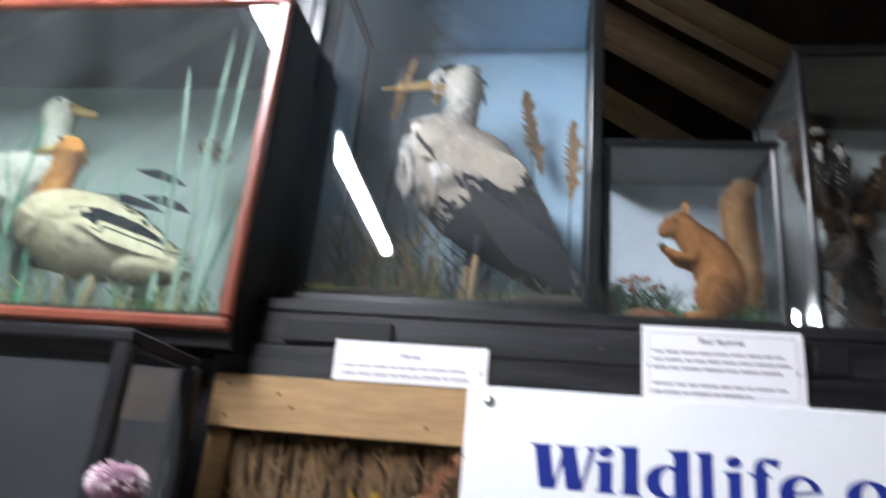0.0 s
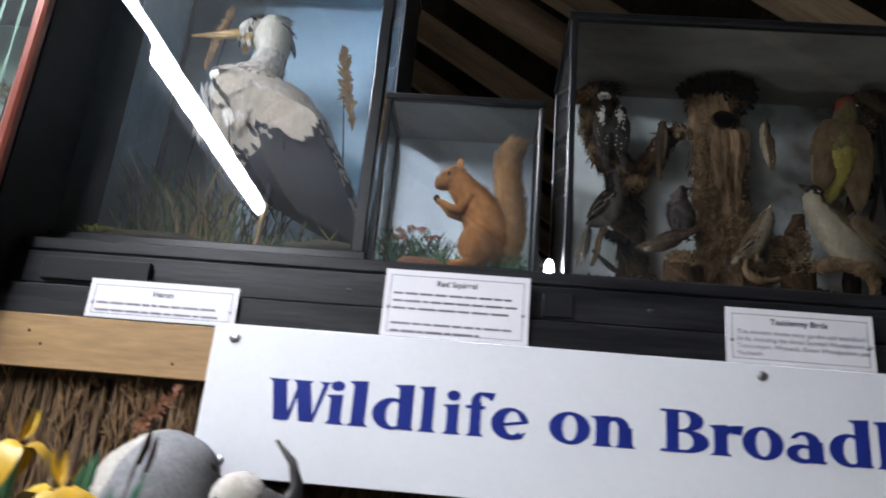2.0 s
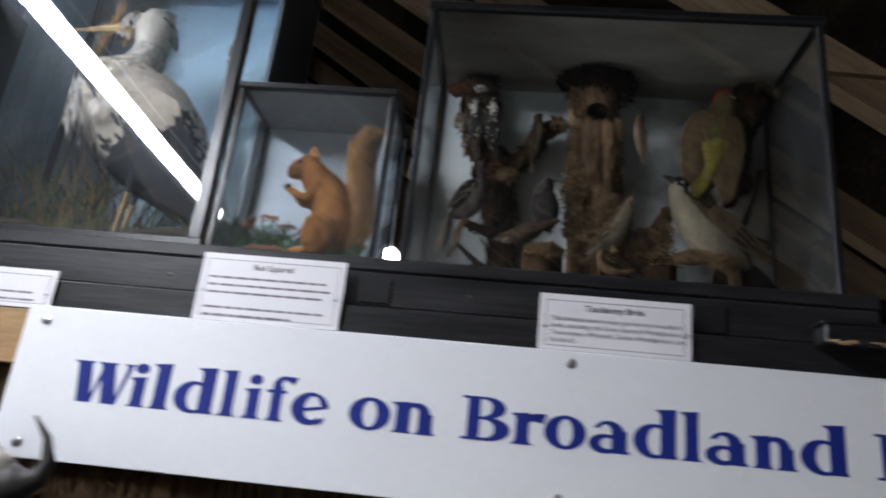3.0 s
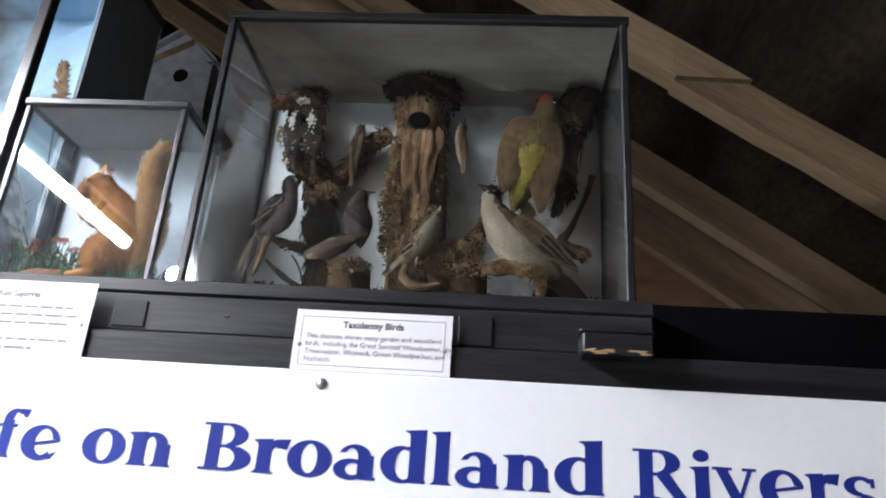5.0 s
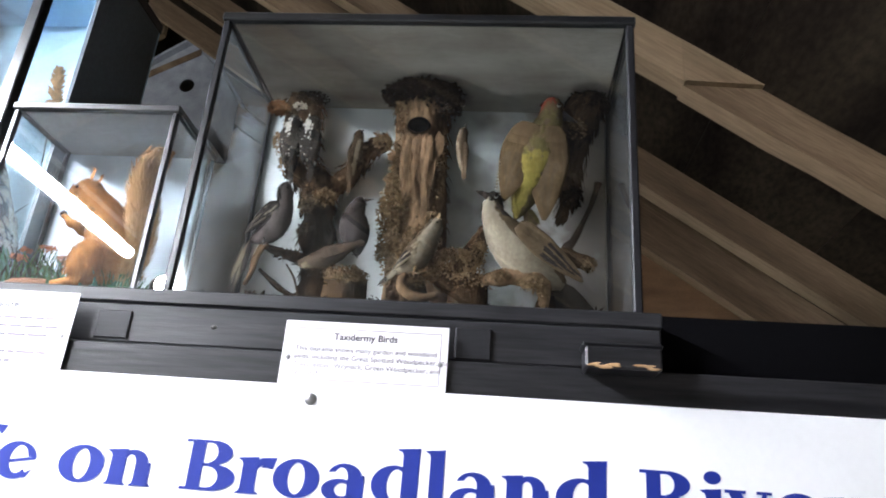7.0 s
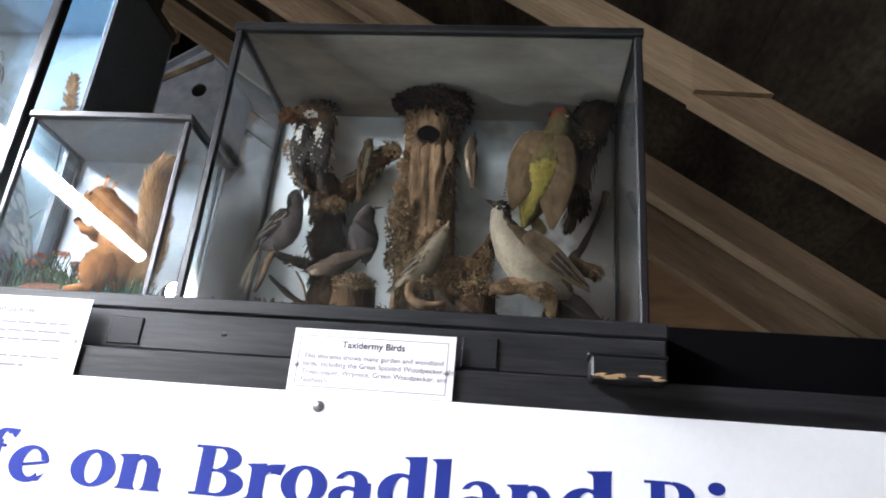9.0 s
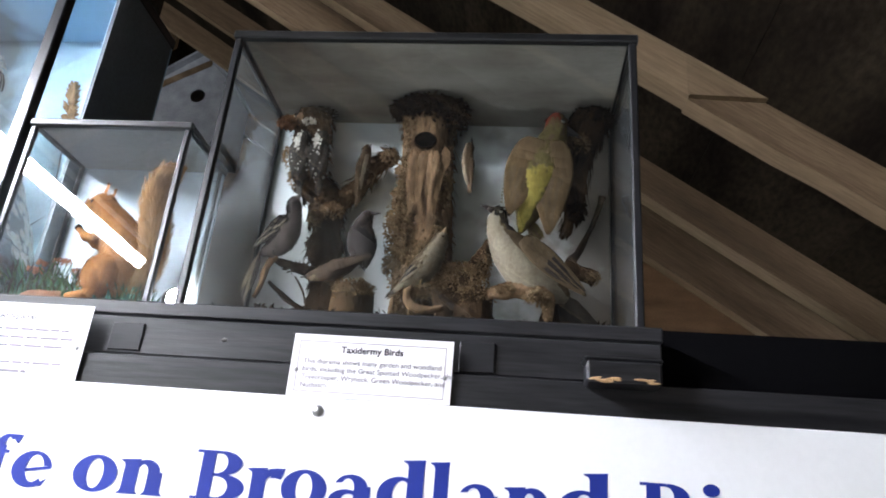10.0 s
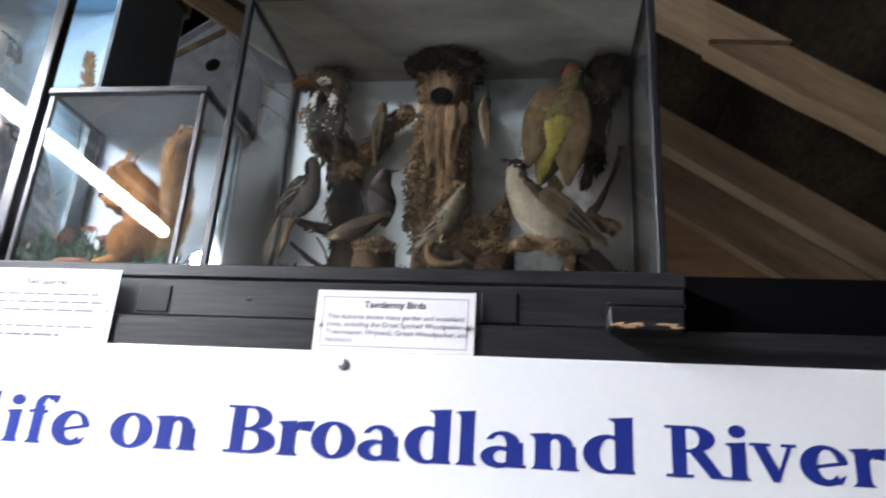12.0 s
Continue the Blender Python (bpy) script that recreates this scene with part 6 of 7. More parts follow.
def heron_slot(u, a, r):
    if math.cos(a) > 0.55 and u > 0.2:
        return 4 if r.random() < 0.35 else 0
    if u < 0.40:
        return 0 if r.random() < 0.8 else 4
    return 1 if r.random() < 0.9 else 3


s.feathers(body, 1700, 0.032, 0.014, [0], rr, slot_at=heron_slot, lift=0.002, span=(0.05, 0.95))
# scapulars laid over the shoulder, then long dark flight feathers
for k in range(520):
    u = rr.random()
    dz = rr.uniform(-0.06, 0.018)
    x0, z0 = 0.20 + 0.22 * u + rr.uniform(-0.02, 0.02), 2.752 - 0.095 * u + dz
    s.blade((x0, y - 0.114 + 0.03 * abs(u - 0.5) + 1.2 * max(0.0, dz), z0), (x0 + 0.032 + 0.02 * u, y - 0.118, z0 - 0.050), 0.015, (0, -1, 0.15), 0, bend=0.001)
for k in range(16):
    u = k / 15
    s.blade((0.325 + 0.13 * u, y - 0.112, 2.590 + 0.05 * u), (0.47 + 0.155 * u, y - 0.085 + 0.05 * u, 2.365 - 0.06 * u), 0.034, (0.05, -1, 0.1), 1 if k % 4 else 3, bend=0.004)
for k in range(7):
    s.blade((0.56, y - 0.02, 2.38), (0.60 + 0.012 * k, y - 0.02, 2.285 + 0.006 * k), 0.022, (0, -1, 0), 1)
# breast plumes, white with dark streaks
for k in range(70):
    u = rr.random()
    x0, z0 = 0.140 + 0.05 * rr.random(), 2.74 - 0.13 * u
    s.blade((x0, y - 0.075 + 0.05 * rr.random() - 0.02, z0), (x0 + rr.uniform(0.0, 0.03), y - 0.085 + 0.03 * rr.random(), z0 - rr.uniform(0.05, 0.10)), 0.011, (-0.3, -1, 0), rr.choice((2, 2, 4, 4, 4, 4, 3)), bend=0.003)
# white shoulder tuft, dark shoulder streak and the white patch under it
for k in range(14):
    a = rr.uniform(-0.012, 0.012)
    s.blade((0.172 + a, y - 0.100, 2.757 + 0.4 * a), (0.184 + a, y - 0.108, 2.724 + a), 0.009, (0, -1, 0), 2)
    s.blade((0.180 + 0.5 * a + 0.004 * k, y - 0.117, 2.727 - 0.0045 * k), (0.200 + 0.5 * a + 0.004 * k, y - 0.121, 2.692 - 0.0045 * k), 0.009, (0, -1, 0), 3)
    s.blade((0.232 + a, y - 0.117, 2.630 + a), (0.256 + a, y - 0.119, 2.582 + a), 0.009, (0, -1, 0), 2 if k % 3 else 4)
# neck and head
neck = [((0.262, y, 2.985), 0.030, 0.028), ((0.280, y, 2.962), 0.052, 0.044), ((0.288, y, 2.920), 0.056, 0.048), ((0.292, y - 0.003, 2.870), 0.044, 0.042), ((0.280, y - 0.004, 2.815), 0.054, 0.050), ((0.258, y - 0.006, 2.77), 0.085, 0.075)]
s.loft(neck, 16, [2, 2, 2, 4, 0], rough=0.06)
s.feathers(neck, 600, 0.022, 0.008, [2], rr, slot_at=lambda u, a, r: 4 if u > 0.62 and r.random() < 0.4 else 2, lift=0.0015)
s.ball((0.232, y, 2.955), (0.050, 0.034, 0.034), 2, 14, 9)
for k in range(64):
    u = rr.random()
    s.blade((0.205 + 0.08 * u, y - 0.03 + 0.03 * rr.random(), 2.985 + 0.012 * math.sin(u * 3)), (0.255 + 0.11 * u, y - 0.032 + 0.03 * rr.random(), 2.982 - 0.06 * u * u), 0.012, (0, -0.6, 1), 3)
for k in range(10):
    s.blade((0.335, y - 0.03 + 0.006 * k, 2.95), (0.352, y - 0.03 + 0.006 * k, 2.885 - 0.01 * rr.random()), 0.012, (1, -0.5, 0), 3 if k % 2 else 4)
s.loft([((0.205, y, 2.948), 0.018, 0.015), ((0.150, y - 0.002, 2.938), 0.009, 0.008), ((0.045, y - 0.005, 2.924), 0.002, 0.002)], 8, 5)
s.loft([((0.210, y, 2.934), 0.014, 0.012), ((0.150, y - 0.002, 2.927), 0.006, 0.006), ((0.048, y - 0.005, 2.921), 0.0015, 0.0015)], 8, 5)
for k in range(26):
    px, pz = rr.uniform(0.196, 0.236), rr.uniform(2.885, 2.972)
    s.blade((px, y - 0.036, pz), (px + rr.uniform(0.0, 0.01), y - 0.038, pz - 0.020), 0.006, (0, -1, 0.1), 3 if k % 3 == 0 else 4)
s.loft([((0.225, y - 0.01, 2.925), 0.020), ((0.215, y - 0.012, 2.895), 0.014), ((0.212, y - 0.012, 2.868), 0.004)], 8, 5, rough=0.3)
s.ball((0.236, y - 0.031, 2.968), 0.0085, 5, 10, 7).ball((0.236, y - 0.035, 2.968), 0.0062, 7, 10, 7)
s.blade((0.26, y - 0.02, 2.80), (0.205, y - 0.06, 2.775), 0.004, (0, -1, 0), 3)
for lx, ly in ((0.368, y - 0.06), (0.335, y + 0.03)):
    s.loft([((lx + 0.02, ly, 2.52), 0.022), ((lx + 0.005, ly, 2.45), 0.012), ((lx, ly, 2.40), 0.008), ((lx - 0.008, ly, 2.30), 0.0065), ((lx - 0.012, ly, 2.255), 0.007)], 9, [1, 1, 6, 6], rough=0.1)
    foot_claw(s, lx - 0.012, ly, 2.252, 6, 0.005, 0.05)
stuffed("stuffed_heron", s, hm, "grey heron with white head and ochre bill", "", "stuffed bird")

# ---------------------------------------------------------------- squirrel case
s = Shape()
s.box(0.69, 1.04, 1.755, 1.94, 2.2235, 2.232)
s.ball((0.78, 1.83, 2.235), (0.075, 0.05, 0.030), 1, 14, 8, 0.2)
s.ball((0.93, 1.86, 2.235), (0.10, 0.06, 0.024), 0, 14, 8, 0.2)
thing("mossy_mound", s, [SOIL, mat("russet_earth", (0.22, 0.09, 0.035), (0.13, 0.05, 0.02), rough=0.9, scale=40, bump=0.8)], "russet earth mound inside the squirrel case", "ground", smooth=True)
grass_clump("moss_grass", "short green moss grass under the squirrel", 0.84, 1.03, 1.77, 1.90, 2.235, 320, 0.04, [MOSS, GREENLEAF], 0.7, 0.004, 8, "moss")
grass_clump("heather_leaves", "dark green sprigs beside the squirrel", 0.69, 0.84, 1.80, 1.92, 2.235, 260, 0.10, [MOSS, GREENLEAF, TWIG], 0.6, 0.004, 9, "plant")
for k, (fx, fy, fz) in enumerate(((0.722, 1.84, 2.335), (0.748, 1.86, 2.350), (0.775, 1.85, 2.345), (0.79, 1.87, 2.33), (0.705, 1.86, 2.325), (0.735, 1.80, 2.305), (0.81, 1.88, 2.335))):
    c = empty("wild_flower", fx, fy, 2.235, "small rusty dried flower on a thin stem", "flower", "flowers in the squirrel case")
    part("stem", Shape().loft([((fx, fy, 2.232), 0.0012), ((fx + 0.004, fy, fz), 0.001)], 5), MOSS, c)
    part("flower_head", tuft(Shape(), (fx + 0.004, fy, fz), (0.010, 0.010, 0.007), 34, random.Random(k), 0, 0.009), mat("rusty_petals", (0.42, 0.16, 0.07), (0.28, 0.09, 0.04), rough=0.8) if k == 0 else bpy.data.materials["rusty_petals"], c)

y = 1.845
s, rr = Shape(), random.Random(21)
sq = [((0.845, y, 2.497), 0.020), ((0.850, y, 2.485), 0.030, 0.026), ((0.868, y, 2.462), 0.034, 0.030), ((0.895, y, 2.432), 0.045, 0.038), ((0.925, y, 2.390), 0.055, 0.046), ((0.942, y, 2.345), 0.058, 0.050), ((0.940, y, 2.300), 0.052, 0.048), ((0.935, y, 2.265), 0.040, 0.040)]
s.loft(sq, 16, 0, rough=0.05)
s.feathers(sq, 2600, 0.011, 0.0024, [0], rr, lift=0.003)
head = [((0.872, y, 2.492), 0.020), ((0.850, y, 2.490), 0.031, 0.027), ((0.826, y, 2.479), 0.026, 0.022), ((0.808, y, 2.466), 0.015, 0.013), ((0.800, y, 2.460), 0.006)]
s.loft(head, 14, 0)
s.feathers(list(reversed(head)), 420, 0.009, 0.003, [0], rr, lift=0.003)
for dy in (-0.014, 0.014):
    s.blade((0.856, y + dy, 2.508), (0.860, y + dy * 1.2, 2.536), 0.020, (-0.6, -1, 0), 0, bend=0.003)
    for k in range(8):
        s.blade((0.856, y + dy, 2.53), (0.858 + rr.uniform(-0.006, 0.008), y + dy * 1.2, 2.538 + rr.uniform(0, 0.008)), 0.002, (0, -1, 0), 0)
s.ball((0.832, y - 0.020, 2.490), 0.0058, 2, 10, 7)
# thigh, forelegs with the nut, hind foot
s.ball((0.915, y - 0.035, 2.305), (0.048, 0.028, 0.052), 0, 14, 9)
s.feathers([((0.90, y - 0.035, 2.35), 0.02), ((0.912, y - 0.037, 2.32), 0.045, 0.028), ((0.915, y - 0.037, 2.28), 0.045, 0.028), ((0.91, y - 0.035, 2.255), 0.02)], 380, 0.013, 0.0035, [0], rr, lift=0.004)
for dy in (-0.022, 0.020):
    s.loft([((0.893, y + dy, 2.430), 0.020), ((0.866, y + dy * 1.2, 2.392), 0.015), ((0.842, y + dy, 2.398), 0.011), ((0.818, y + dy * 0.4, 2.418), 0.007)], 9, 0)
    s.ball((0.812, y + dy * 0.35, 2.421), (0.008, 0.007, 0.006), 0, 8, 6)
    s.loft([((0.905, y + dy * 1.6, 2.262), 0.016), ((0.875, y + dy * 1.7, 2.254), 0.012), ((0.845, y + dy * 1.7, 2.252), 0.006)], 8, 0)
s.ball((0.806, y - 0.004, 2.428), (0.009, 0.008, 0.009), 3, 10, 7, 0.2)
y -= 0.022
tail = [((0.962, y + 0.02, 2.265), 0.018), ((0.990, y + 0.02, 2.300), 0.026), ((0.998, y + 0.02, 2.360), 0.030), ((0.990, y + 0.02, 2.430), 0.033), ((0.978, y + 0.02, 2.495), 0.032), ((0.976, y + 0.02, 2.545), 0.030), ((0.992, y + 0.02, 2.580), 0.024), ((1.012, y + 0.02, 2.590), 0.008)]
s.loft(tail, 14, 1, rough=0.1)
s.feathers(tail, 2600, 0.022, 0.0026, [1], rr, lift=0.009)
s.v = [(1.06 + 0.98 * (vx - 1.06), 0.22 + 0.98 * (vy - 0.22), 1.747 + 0.98 * (vz - 1.747)) for vx, vy, vz in s.v]
thing("stuffed_squirrel", s, [FUR, FUR_TAIL, EYE, BARK], "red squirrel sitting upright and holding a nut", "stuffed animal", smooth=True)

# ---------------------------------------------------------------- duck case
def long_leaf(s, x, y, z0, z1, lean, width, slot, r):
    pts = [Vector((x + lean * u * u, y + 0.01 * math.sin(u * 4), z0 + (z1 - z0) * u)) for u in (0, 0.35, 0.7, 1.0)]
    for a, b, w in zip(pts, pts[1:], (1.0, 0.85, 0.55)):
        s.blade(a - (b - a) * 0.25, b + (b - a) * 0.15, width * w, (0.15, -1, 0), slot, bend=0.002)


r = random.Random(14)
for k in range(22):
    x = -1.05 + 0.78 * r.random()
    z1 = 2.40 + 0.42 * r.random() * (1.0 if x > -0.35 or x < -0.9 else 0.5)
    s = Shape()
    long_leaf(s, x, 1.62 + 0.2 * r.random(), 2.125, z1, r.uniform(-0.14, 0.14), r.uniform(0.006, 0.014), 0, r)
    thing("reed_leaf", s, [PALELEAF if k % 3 else GREENLEAF], "long painted green reed leaf behind glass", "leaf", "reed leaves in the duck case")
for x, z1, lean in ((-0.215, 2.87, 0.02), (-0.26, 2.86, 0.015), (-0.31, 2.74, -0.03), (-0.72, 2.62, 0.03), (-0.63, 2.40, -0.06)):
    s = Shape()
    long_leaf(s, x, 1.60, 2.125, z1, lean, 0.015, 0, r)
    thing("reed_leaf", s, [PALELEAF if z1 > 2.7 else GREENLEAF], "long painted green reed leaf behind glass", "leaf", "reed leaves in the duck case")
for x, z, l in ((-0.40, 2.50, 0.13), (-0.46, 2.43, 0.16), (-0.37, 2.43, 0.12)):
    s = Shape().blade((x - l * 0.6, 1.68, z + 0.02), (x + l * 0.6, 1.67, z - 0.03), 0.032, (0, -1, 0.6), 0, bend=0.01)
    thing("dark_leaf", s, [F_SLATE], "dark slate drooping leaf in the duck case", "leaf", "dark leaves in the duck case")
for x, y, z in ((-0.335, 1.75, 2.62), (-0.30, 1.76, 2.60)):
    s = tuft(Shape().loft([((x, y, 2.125), 0.003), ((x, y, z), 0.002)], 6, 1), (x, y, z), (0.025, 0.02, 0.03), 90, r, 0, 0.014)
    thing("flower_spike", s, [F_BUFF, TWIG], "pale buff seed head on a thin stem", "flower", "seed heads in the duck case")
grass_clump("pond_grass", "olive grass at the foot of the duck case", -1.1, -0.10, 1.56, 1.84, 2.125, 420, 0.09, [MOSS, DRYGRASS, PALELEAF], 0.6, 0.006, 15)


def duck(label, x, y, z, k, mats, seed, raised=0.0, face=1):
    """A mounted duck or goose facing the case's left side."""
    s, rr = Shape(), random.Random(seed)
    P = lambda dx, dy, dz: (x + face * dx * k, y + dy * k, z + dz * k)
    body = [(P(-0.14, 0, 0.05), 0.035 * k), (P(-0.12, 0, 0.03), 0.075 * k), (P(-0.06, 0, 0.0), 0.10 * k, 0.085 * k), (P(0.03, 0, -0.02), 0.105 * k, 0.09 * k), (P(0.12, 0, -0.04), 0.085 * k, 0.07 * k), (P(0.20, 0, -0.055), 0.045 * k, 0.045 * k), (P(0.26, 0, -0.06), 0.012 * k)]
    s.loft(body, 16, 0, rough=0.06)
    s.feathers(body, 620, 0.032 * k, 0.018 * k, [0], rr, slot_at=lambda u, a, r: 1 if u > 0.55 and r.random() < 0.5 and math.cos(a) > -0.2 else 0, lift=0.006)
    neck = [(P(-0.105, 0, 0.045), 0.050 * k), (P(-0.105, -0.005, 0.10), 0.034 * k), (P(-0.09, -0.01, 0.155), 0.030 * k), (P(-0.085, -0.012, 0.20 + raised), 0.038 * k), (P(-0.09, -0.012, 0.235 + raised), 0.022 * k)]
    s.loft(neck, 14, [2, 2, 2, 2], rough=0.04)
    s.feathers(list(reversed(neck)), 260, 0.018 * k, 0.010 * k, [2], rr, lift=0.003)
    s.loft([(P(-0.115, -0.012, 0.215 + raised), 0.016 * k, 0.013 * k), (P(-0.15, -0.014, 0.203 + raised), 0.012 * k, 0.008 * k), (P(-0.185, -0.015, 0.196 + raised), 0.010 * k, 0.004 * k)], 8, 3)
    s.ball(P(-0.098, -0.044, 0.222 + raised), 0.005, 5, 8, 6)
    for j in range(9):
        u = j / 8
        s.blade(P(0.0 + 0.05 * u, -0.085, 0.03 - 0.05 * u), P(0.24 + 0.02 * u, -0.05, -0.035 - 0.045 * u), 0.034 * k, (0, -1, 0.2), 1 if j in (0, 1, 2, 5) else 0, bend=0.008)
    for lx in (0.0, 0.07):
        s.loft([(P(lx, -0.02, -0.09), 0.012 * k), (P(lx + 0.01, -0.03, -0.15), 0.008 * k), ((x + lx * k, y - 0.035 * k, 2.135), 0.008 * k)], 8, 4)
        foot_claw(s, x + lx * k, y - 0.035 * k, 2.128, 4, 0.006, 0.045)
    return stuffed("stuffed_duck", s, mats, label, "ducks in the mahogany case")


duck("cream duck with a rusty orange head", -0.555, 1.655, 2.345, 1.0, [F_CREAM, F_SLATE, F_RUST, BEAK_YELLOW, LEG, EYE], 61)
duck("white goose with a long ochre bill", -0.90, 1.77, 2.49, 1.15, [F_WHITE, F_GREY, F_WHITE, BEAK_YELLOW, LEG, EYE], 62, 0.0, -1)
s = Shape().ball((-0.36, 1.64, 2.25), (0.085, 0.05, 0.04), 0, 14, 8, 0.15)
s.feathers([((-0.44, 1.64, 2.25), 0.02), ((-0.38, 1.64, 2.252), 0.044), ((-0.32, 1.64, 2.248), 0.04), ((-0.27, 1.64, 2.24), 0.012)], 200, 0.026, 0.014, [0], random.Random(6))
s.loft([((-0.36, 1.65, 2.23), 0.02), ((-0.36, 1.65, 2.13), 0.03)], 8, 1)
thing("stone", s, [F_CREAM, SOIL], "pale cream tail bundle lying behind the duck", "feathers", smooth=True)

# ---------------------------------------------------------------- foreground display under the sign
table = empty("display_bench", 0.5, 1.3, 0, "black painted bench below the sign", "bench")
part("top", Shape().box(-0.08, 1.1, 1.0, 1.60, 1.48, 1.50, bevel=0.003), BLACK, table)
for xa, ya in ((-0.08, 1.0), (1.06, 1.0), (-0.08, 1.56), (1.06, 1.56)):
    part("leg", Shape().box(xa, xa + 0.04, ya, ya + 0.04, 0.0, 1.479, bevel=0.003), BLACK, table)

# round grey bird seen from behind
s, rr = Shape(), random.Random(31)
gb = [((0.36, 1.43, 1.50), 0.05), ((0.38, 1.44, 1.56), 0.085), ((0.40, 1.45, 1.63), 0.108, 0.10), ((0.415, 1.45, 1.70), 0.112, 0.10), ((0.422, 1.45, 1.76), 0.088, 0.08), ((0.422, 1.45, 1.795), 0.050, 0.046), ((0.422, 1.45, 1.808), 0.012)]
soft_body(s, gb, lambda u, a, r: 1 if math.cos(a) > 0.45 else (2 if -0.15 < math.cos(a) < 0.12 and math.sin(a) > 0 else 0), rr, 28, 22)
s.feathers(list(reversed(gb)), 500, 0.020, 0.012, [0], rr, lift=0.0004, slot_at=lambda u, a, r: 1 if math.cos(a) < -0.45 else (2 if 0.1 < math.sin(a + 0.4) < 0.35 and r.random() < 0.5 else 0))
stuffed("stuffed_pigeon", s, [F_MIDGREY, F_WHITE, F_BLUEGREY], "round grey bird with a white flank patch", "birds under the sign")
# avocet-like wader with an upturned bill
s = Shape()
av = [((0.56, 1.36, 1.50), 0.05), ((0.565, 1.36, 1.58), 0.055), ((0.575, 1.36, 1.66), 0.032), ((0.585, 1.36, 1.70), 0.038), ((0.588, 1.36, 1.735), 0.032), ((0.588, 1.36, 1.752), 0.010)]
s.loft(av, 18, 0, rough=0.03)
s.ball((0.585, 1.355, 1.712), (0.046, 0.036, 0.040), 0, 16, 10)
s.feathers(list(reversed(av)), 300, 0.012, 0.007, [0], rr, lift=0.0006)
s.loft([((0.605, 1.36, 1.705), 0.034), ((0.640, 1.365, 1.700), 0.026), ((0.664, 1.37, 1.712), 0.016), ((0.668, 1.374, 1.738), 0.0105), ((0.655, 1.378, 1.772), 0.007), ((0.623, 1.382, 1.804), 0.0025)], 12, [1, 1, 1, 1, 1])
s.ball((0.560, 1.327, 1.706), (0.010, 0.006, 0.007), 1, 10, 7)
stuffed("stuffed_wader", s, [F_WHITE, HORN, EYE], "white headed wader with an upturned dark bill", "birds under the sign")


def iris(x, y, z, turn, label, size=1.0):
    """A yellow flag iris: three drooping falls, upright narrow standards, stem and bud."""
    c = empty("iris", x, y, 1.5, label, "flower", "yellow irises under the sign")
    part("stem", Shape().loft([((x, y, 1.50), 0.006), ((x + 0.004, y, (z + 1.5) / 2), 0.005), ((x, y, z - 0.01), 0.005)], 8), GREENLEAF, c, smooth=True)
    for k in range(3):
        a = turn + k * 2.094
        s, rows = Shape(), []
        for i in range(8):
            u = i / 7
            out = (0.012 + 0.050 * math.sin(min(u * 1.9, 1.57)) - 0.006 * u) * size
            up = (0.018 * math.sin(u * 2.2) - 0.105 * u ** 1.7) * size
            w = (0.010 + 0.034 * math.sin(math.pi * min(u * 0.9 + 0.05, 1))) * size
            for j in (-1, -0.5, 0, 0.5, 1):
                rows.append((x + math.cos(a) * out - math.sin(a) * w * j, y + math.sin(a) * out + math.cos(a) * w * j, z + up - 0.008 * size * abs(j) ** 2 + 0.003 * math.sin(9 * u + 5 * j)))
        f = [(i * 5 + j, i * 5 + j + 1, i * 5 + j + 6, i * 5 + j + 5) for i in range(7) for j in range(4)]
        q = len(rows)
        rows += [(p[0], p[1], p[2] - 0.0012) for p in rows]
        f += [tuple(q + i for i in reversed(t)) for t in f]
        part("petal", s.add(rows, f), YELLOW, c, smooth=True)
    for k in range(3):
        a = turn + 1.05 + k * 2.094
        s = Shape().blade((x, y, z), (x + math.cos(a) * 0.028 * size, y + math.sin(a) * 0.028 * size, z + 0.055 * size), 0.014 * size, (math.cos(a), math.sin(a), 0.2), 0, bend=0.004)
        part("standard", s, YELLOW, c)
    return c


iris(0.335, 1.165, 1.765, 0.4, "yellow flag iris with drooping petals", 0.85)
iris(0.425, 1.13, 1.715, 1.2, "lower yellow flag iris with drooping petals", 0.85)
iris(0.275, 1.12, 1.690, 2.0, "yellow flag iris half hidden by leaves", 0.9)
r = random.Random(19)
for k, (x, y, z1, lean) in enumerate(((0.29, 1.2, 1.72, 0.02), (0.36, 1.22, 1.745, 0.05), (0.40, 1.2, 1.755, 0.03), (0.45, 1.2, 1.73, 0.05), (0.25, 1.16, 1.70, -0.02), (0.38, 1.12, 1.70, -0.03), (0.47, 1.16, 1.715, 0.01))):
    s = Shape()
    long_leaf(s, x, y, 1.50, z1, lean, 0.020, 0, r)
    thing("iris_leaf", s, [GREENLEAF], "dark green upright iris leaf", "leaf", "iris leaves under the sign")
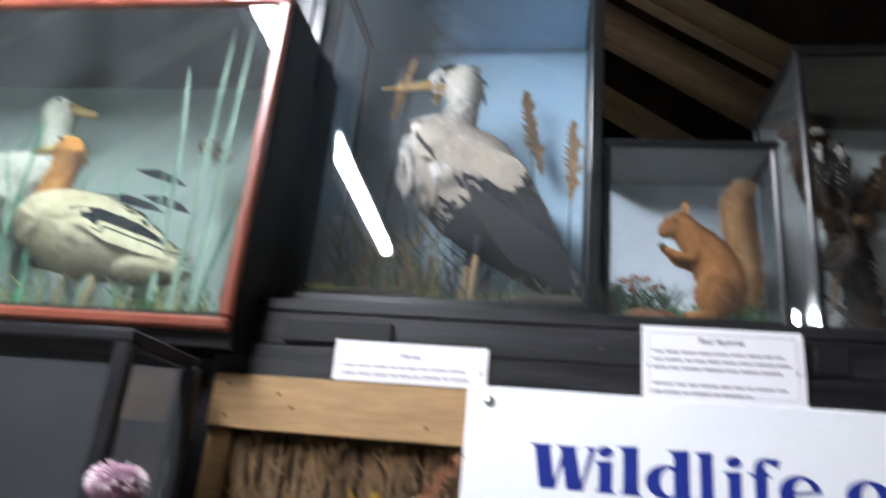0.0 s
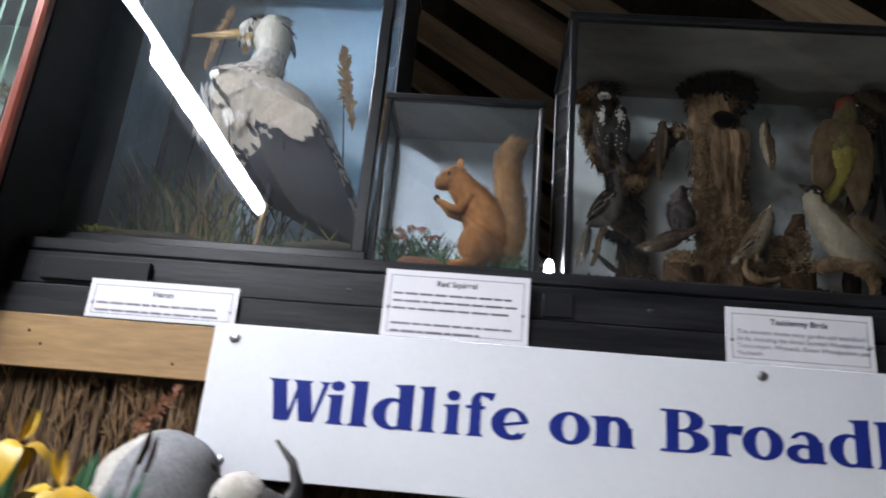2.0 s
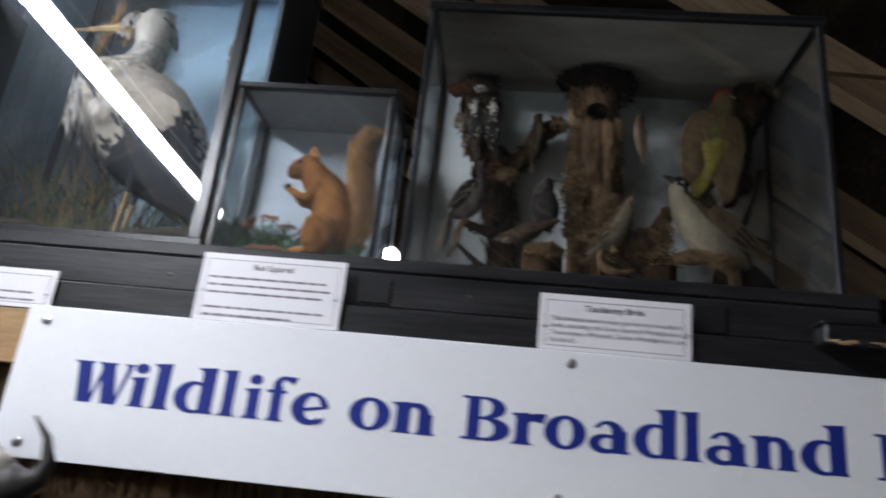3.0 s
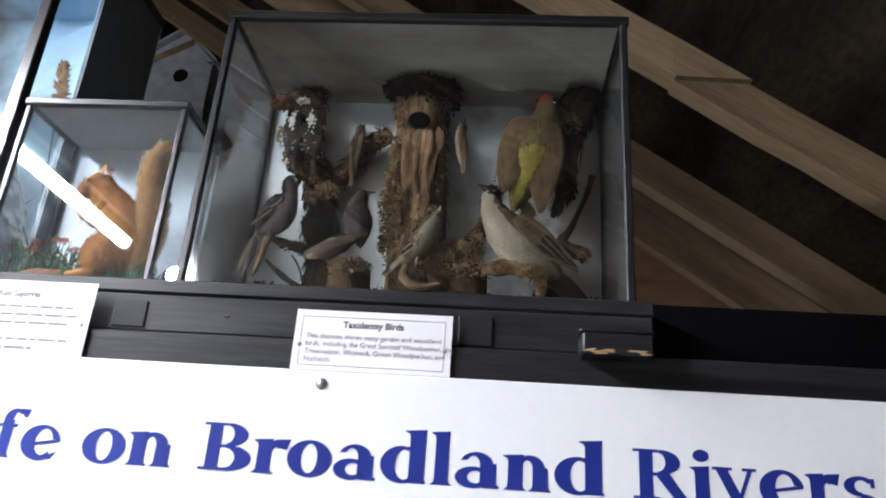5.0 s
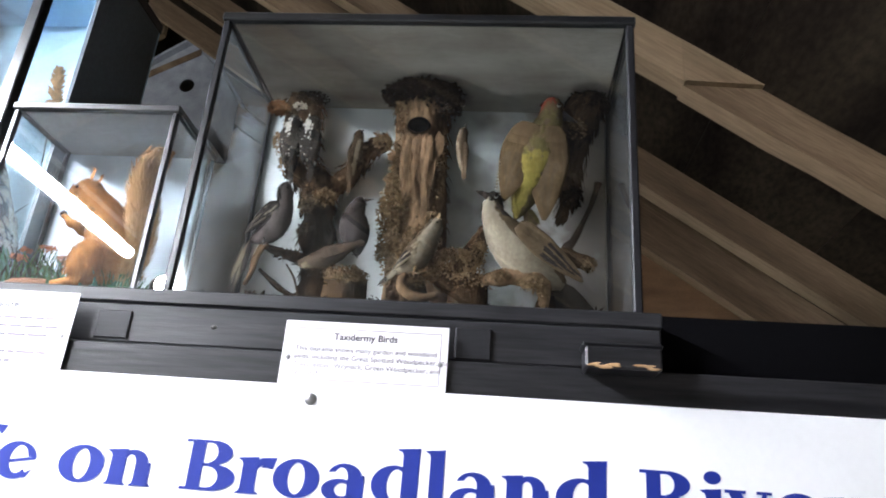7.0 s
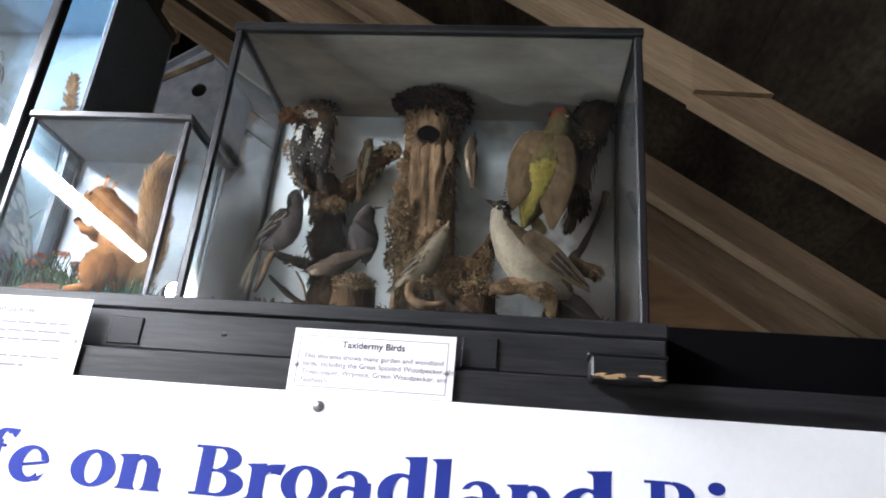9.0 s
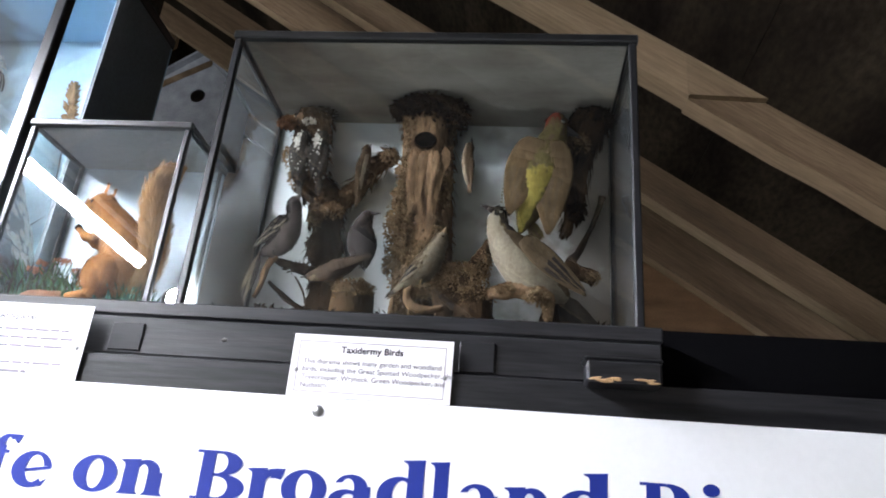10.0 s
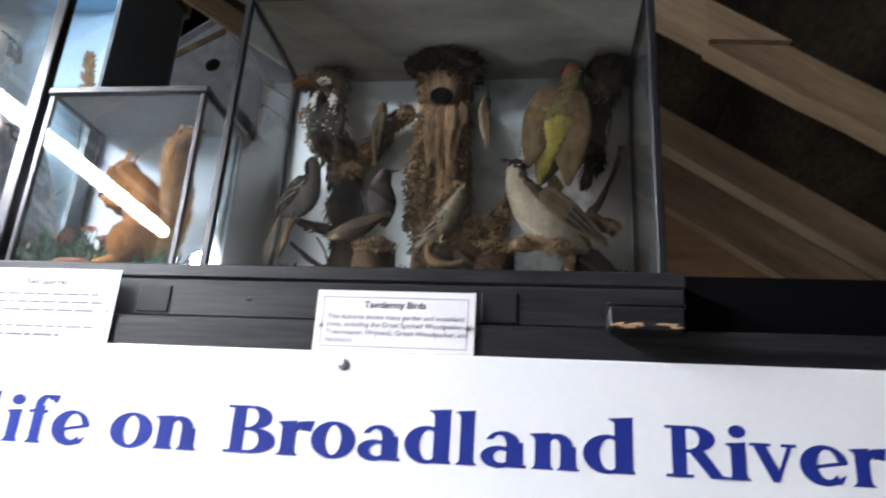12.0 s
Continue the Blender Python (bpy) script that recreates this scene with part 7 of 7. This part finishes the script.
for k, (x, z1, lean) in enumerate(((0.43, 1.80, 0.045), (0.455, 1.79, 0.03), (0.40, 1.765, 0.0))):
    s = Shape()
    long_leaf(s, x, 1.25, 1.50, z1, lean, 0.007, 0, r)
    s.loft([((x + lean * 0.75, 1.25, z1 - 0.05), 0.003), ((x + lean * 0.9, 1.25, z1 - 0.025), 0.0045), ((x + lean, 1.25, z1), 0.001)], 7)
    thing("sedge_stem", s, [TWIG], "dark brown sedge stem rising among the flowers", "sedge", "sedge stems under the sign")
# reddish dock plume and a pink clover-like head by the low case
s = Shape().loft([((0.33, 1.45, 1.50), 0.003), ((0.40, 1.45, 1.86), 0.002)], 6, 1)
for k in range(70):
    u = r.random()
    p = Vector((0.36 + 0.055 * u, 1.45, 1.80 + 0.075 * u))
    s.blade(p, p + Vector((r.uniform(-0.012, 0.02), r.uniform(-0.015, 0.01), r.uniform(-0.005, 0.02))), 0.006, (0, -1, 0), 0)
thing("dock_spike", s, [mat("reddish_seed_head", (0.28, 0.12, 0.06), (0.17, 0.07, 0.035), rough=0.9), TWIG], "reddish brown dock spike before the reed screen", "plant")
CLOVER_PALE = mat("pale_pink_petals", (0.66, 0.56, 0.58), (0.56, 0.42, 0.47), rough=0.8)
CLOVER_DARK = mat("purple_sepals", (0.36, 0.19, 0.27), (0.24, 0.11, 0.18), rough=0.8)
for x, y, z, k in ((-0.055, 1.22, 1.792, 1.05), (-0.075, 1.20, 1.700, 0.9)):
    c = empty("clover", x, y, 1.5, "pink and white round flower head on a stem", "flower", "pink flowers by the low case")
    part("stem", Shape().loft([((x, y, 1.50), 0.005), ((x, y, z - 0.02), 0.004)], 8), MOSS, c, smooth=True)
    s = Shape().ball((x, y, z), (0.034 * k, 0.034 * k, 0.024 * k), 1, 14, 9)
    rr = random.Random(int(z * 100))
    for j in range(420):
        d = Vector((rr.gauss(0, 1), rr.gauss(0, 1), rr.gauss(0, 0.8))).normalized()
        p = Vector((x + d.x * 0.032 * k, y + d.y * 0.032 * k, z + d.z * 0.022 * k))
        s.blade(p, p + d * 0.012 + Vector((0, 0, -0.003)), 0.004, d, 0 if d.z > -0.35 else 1)
    part("flower_head", s, [CLOVER_PALE, CLOVER_DARK], c)
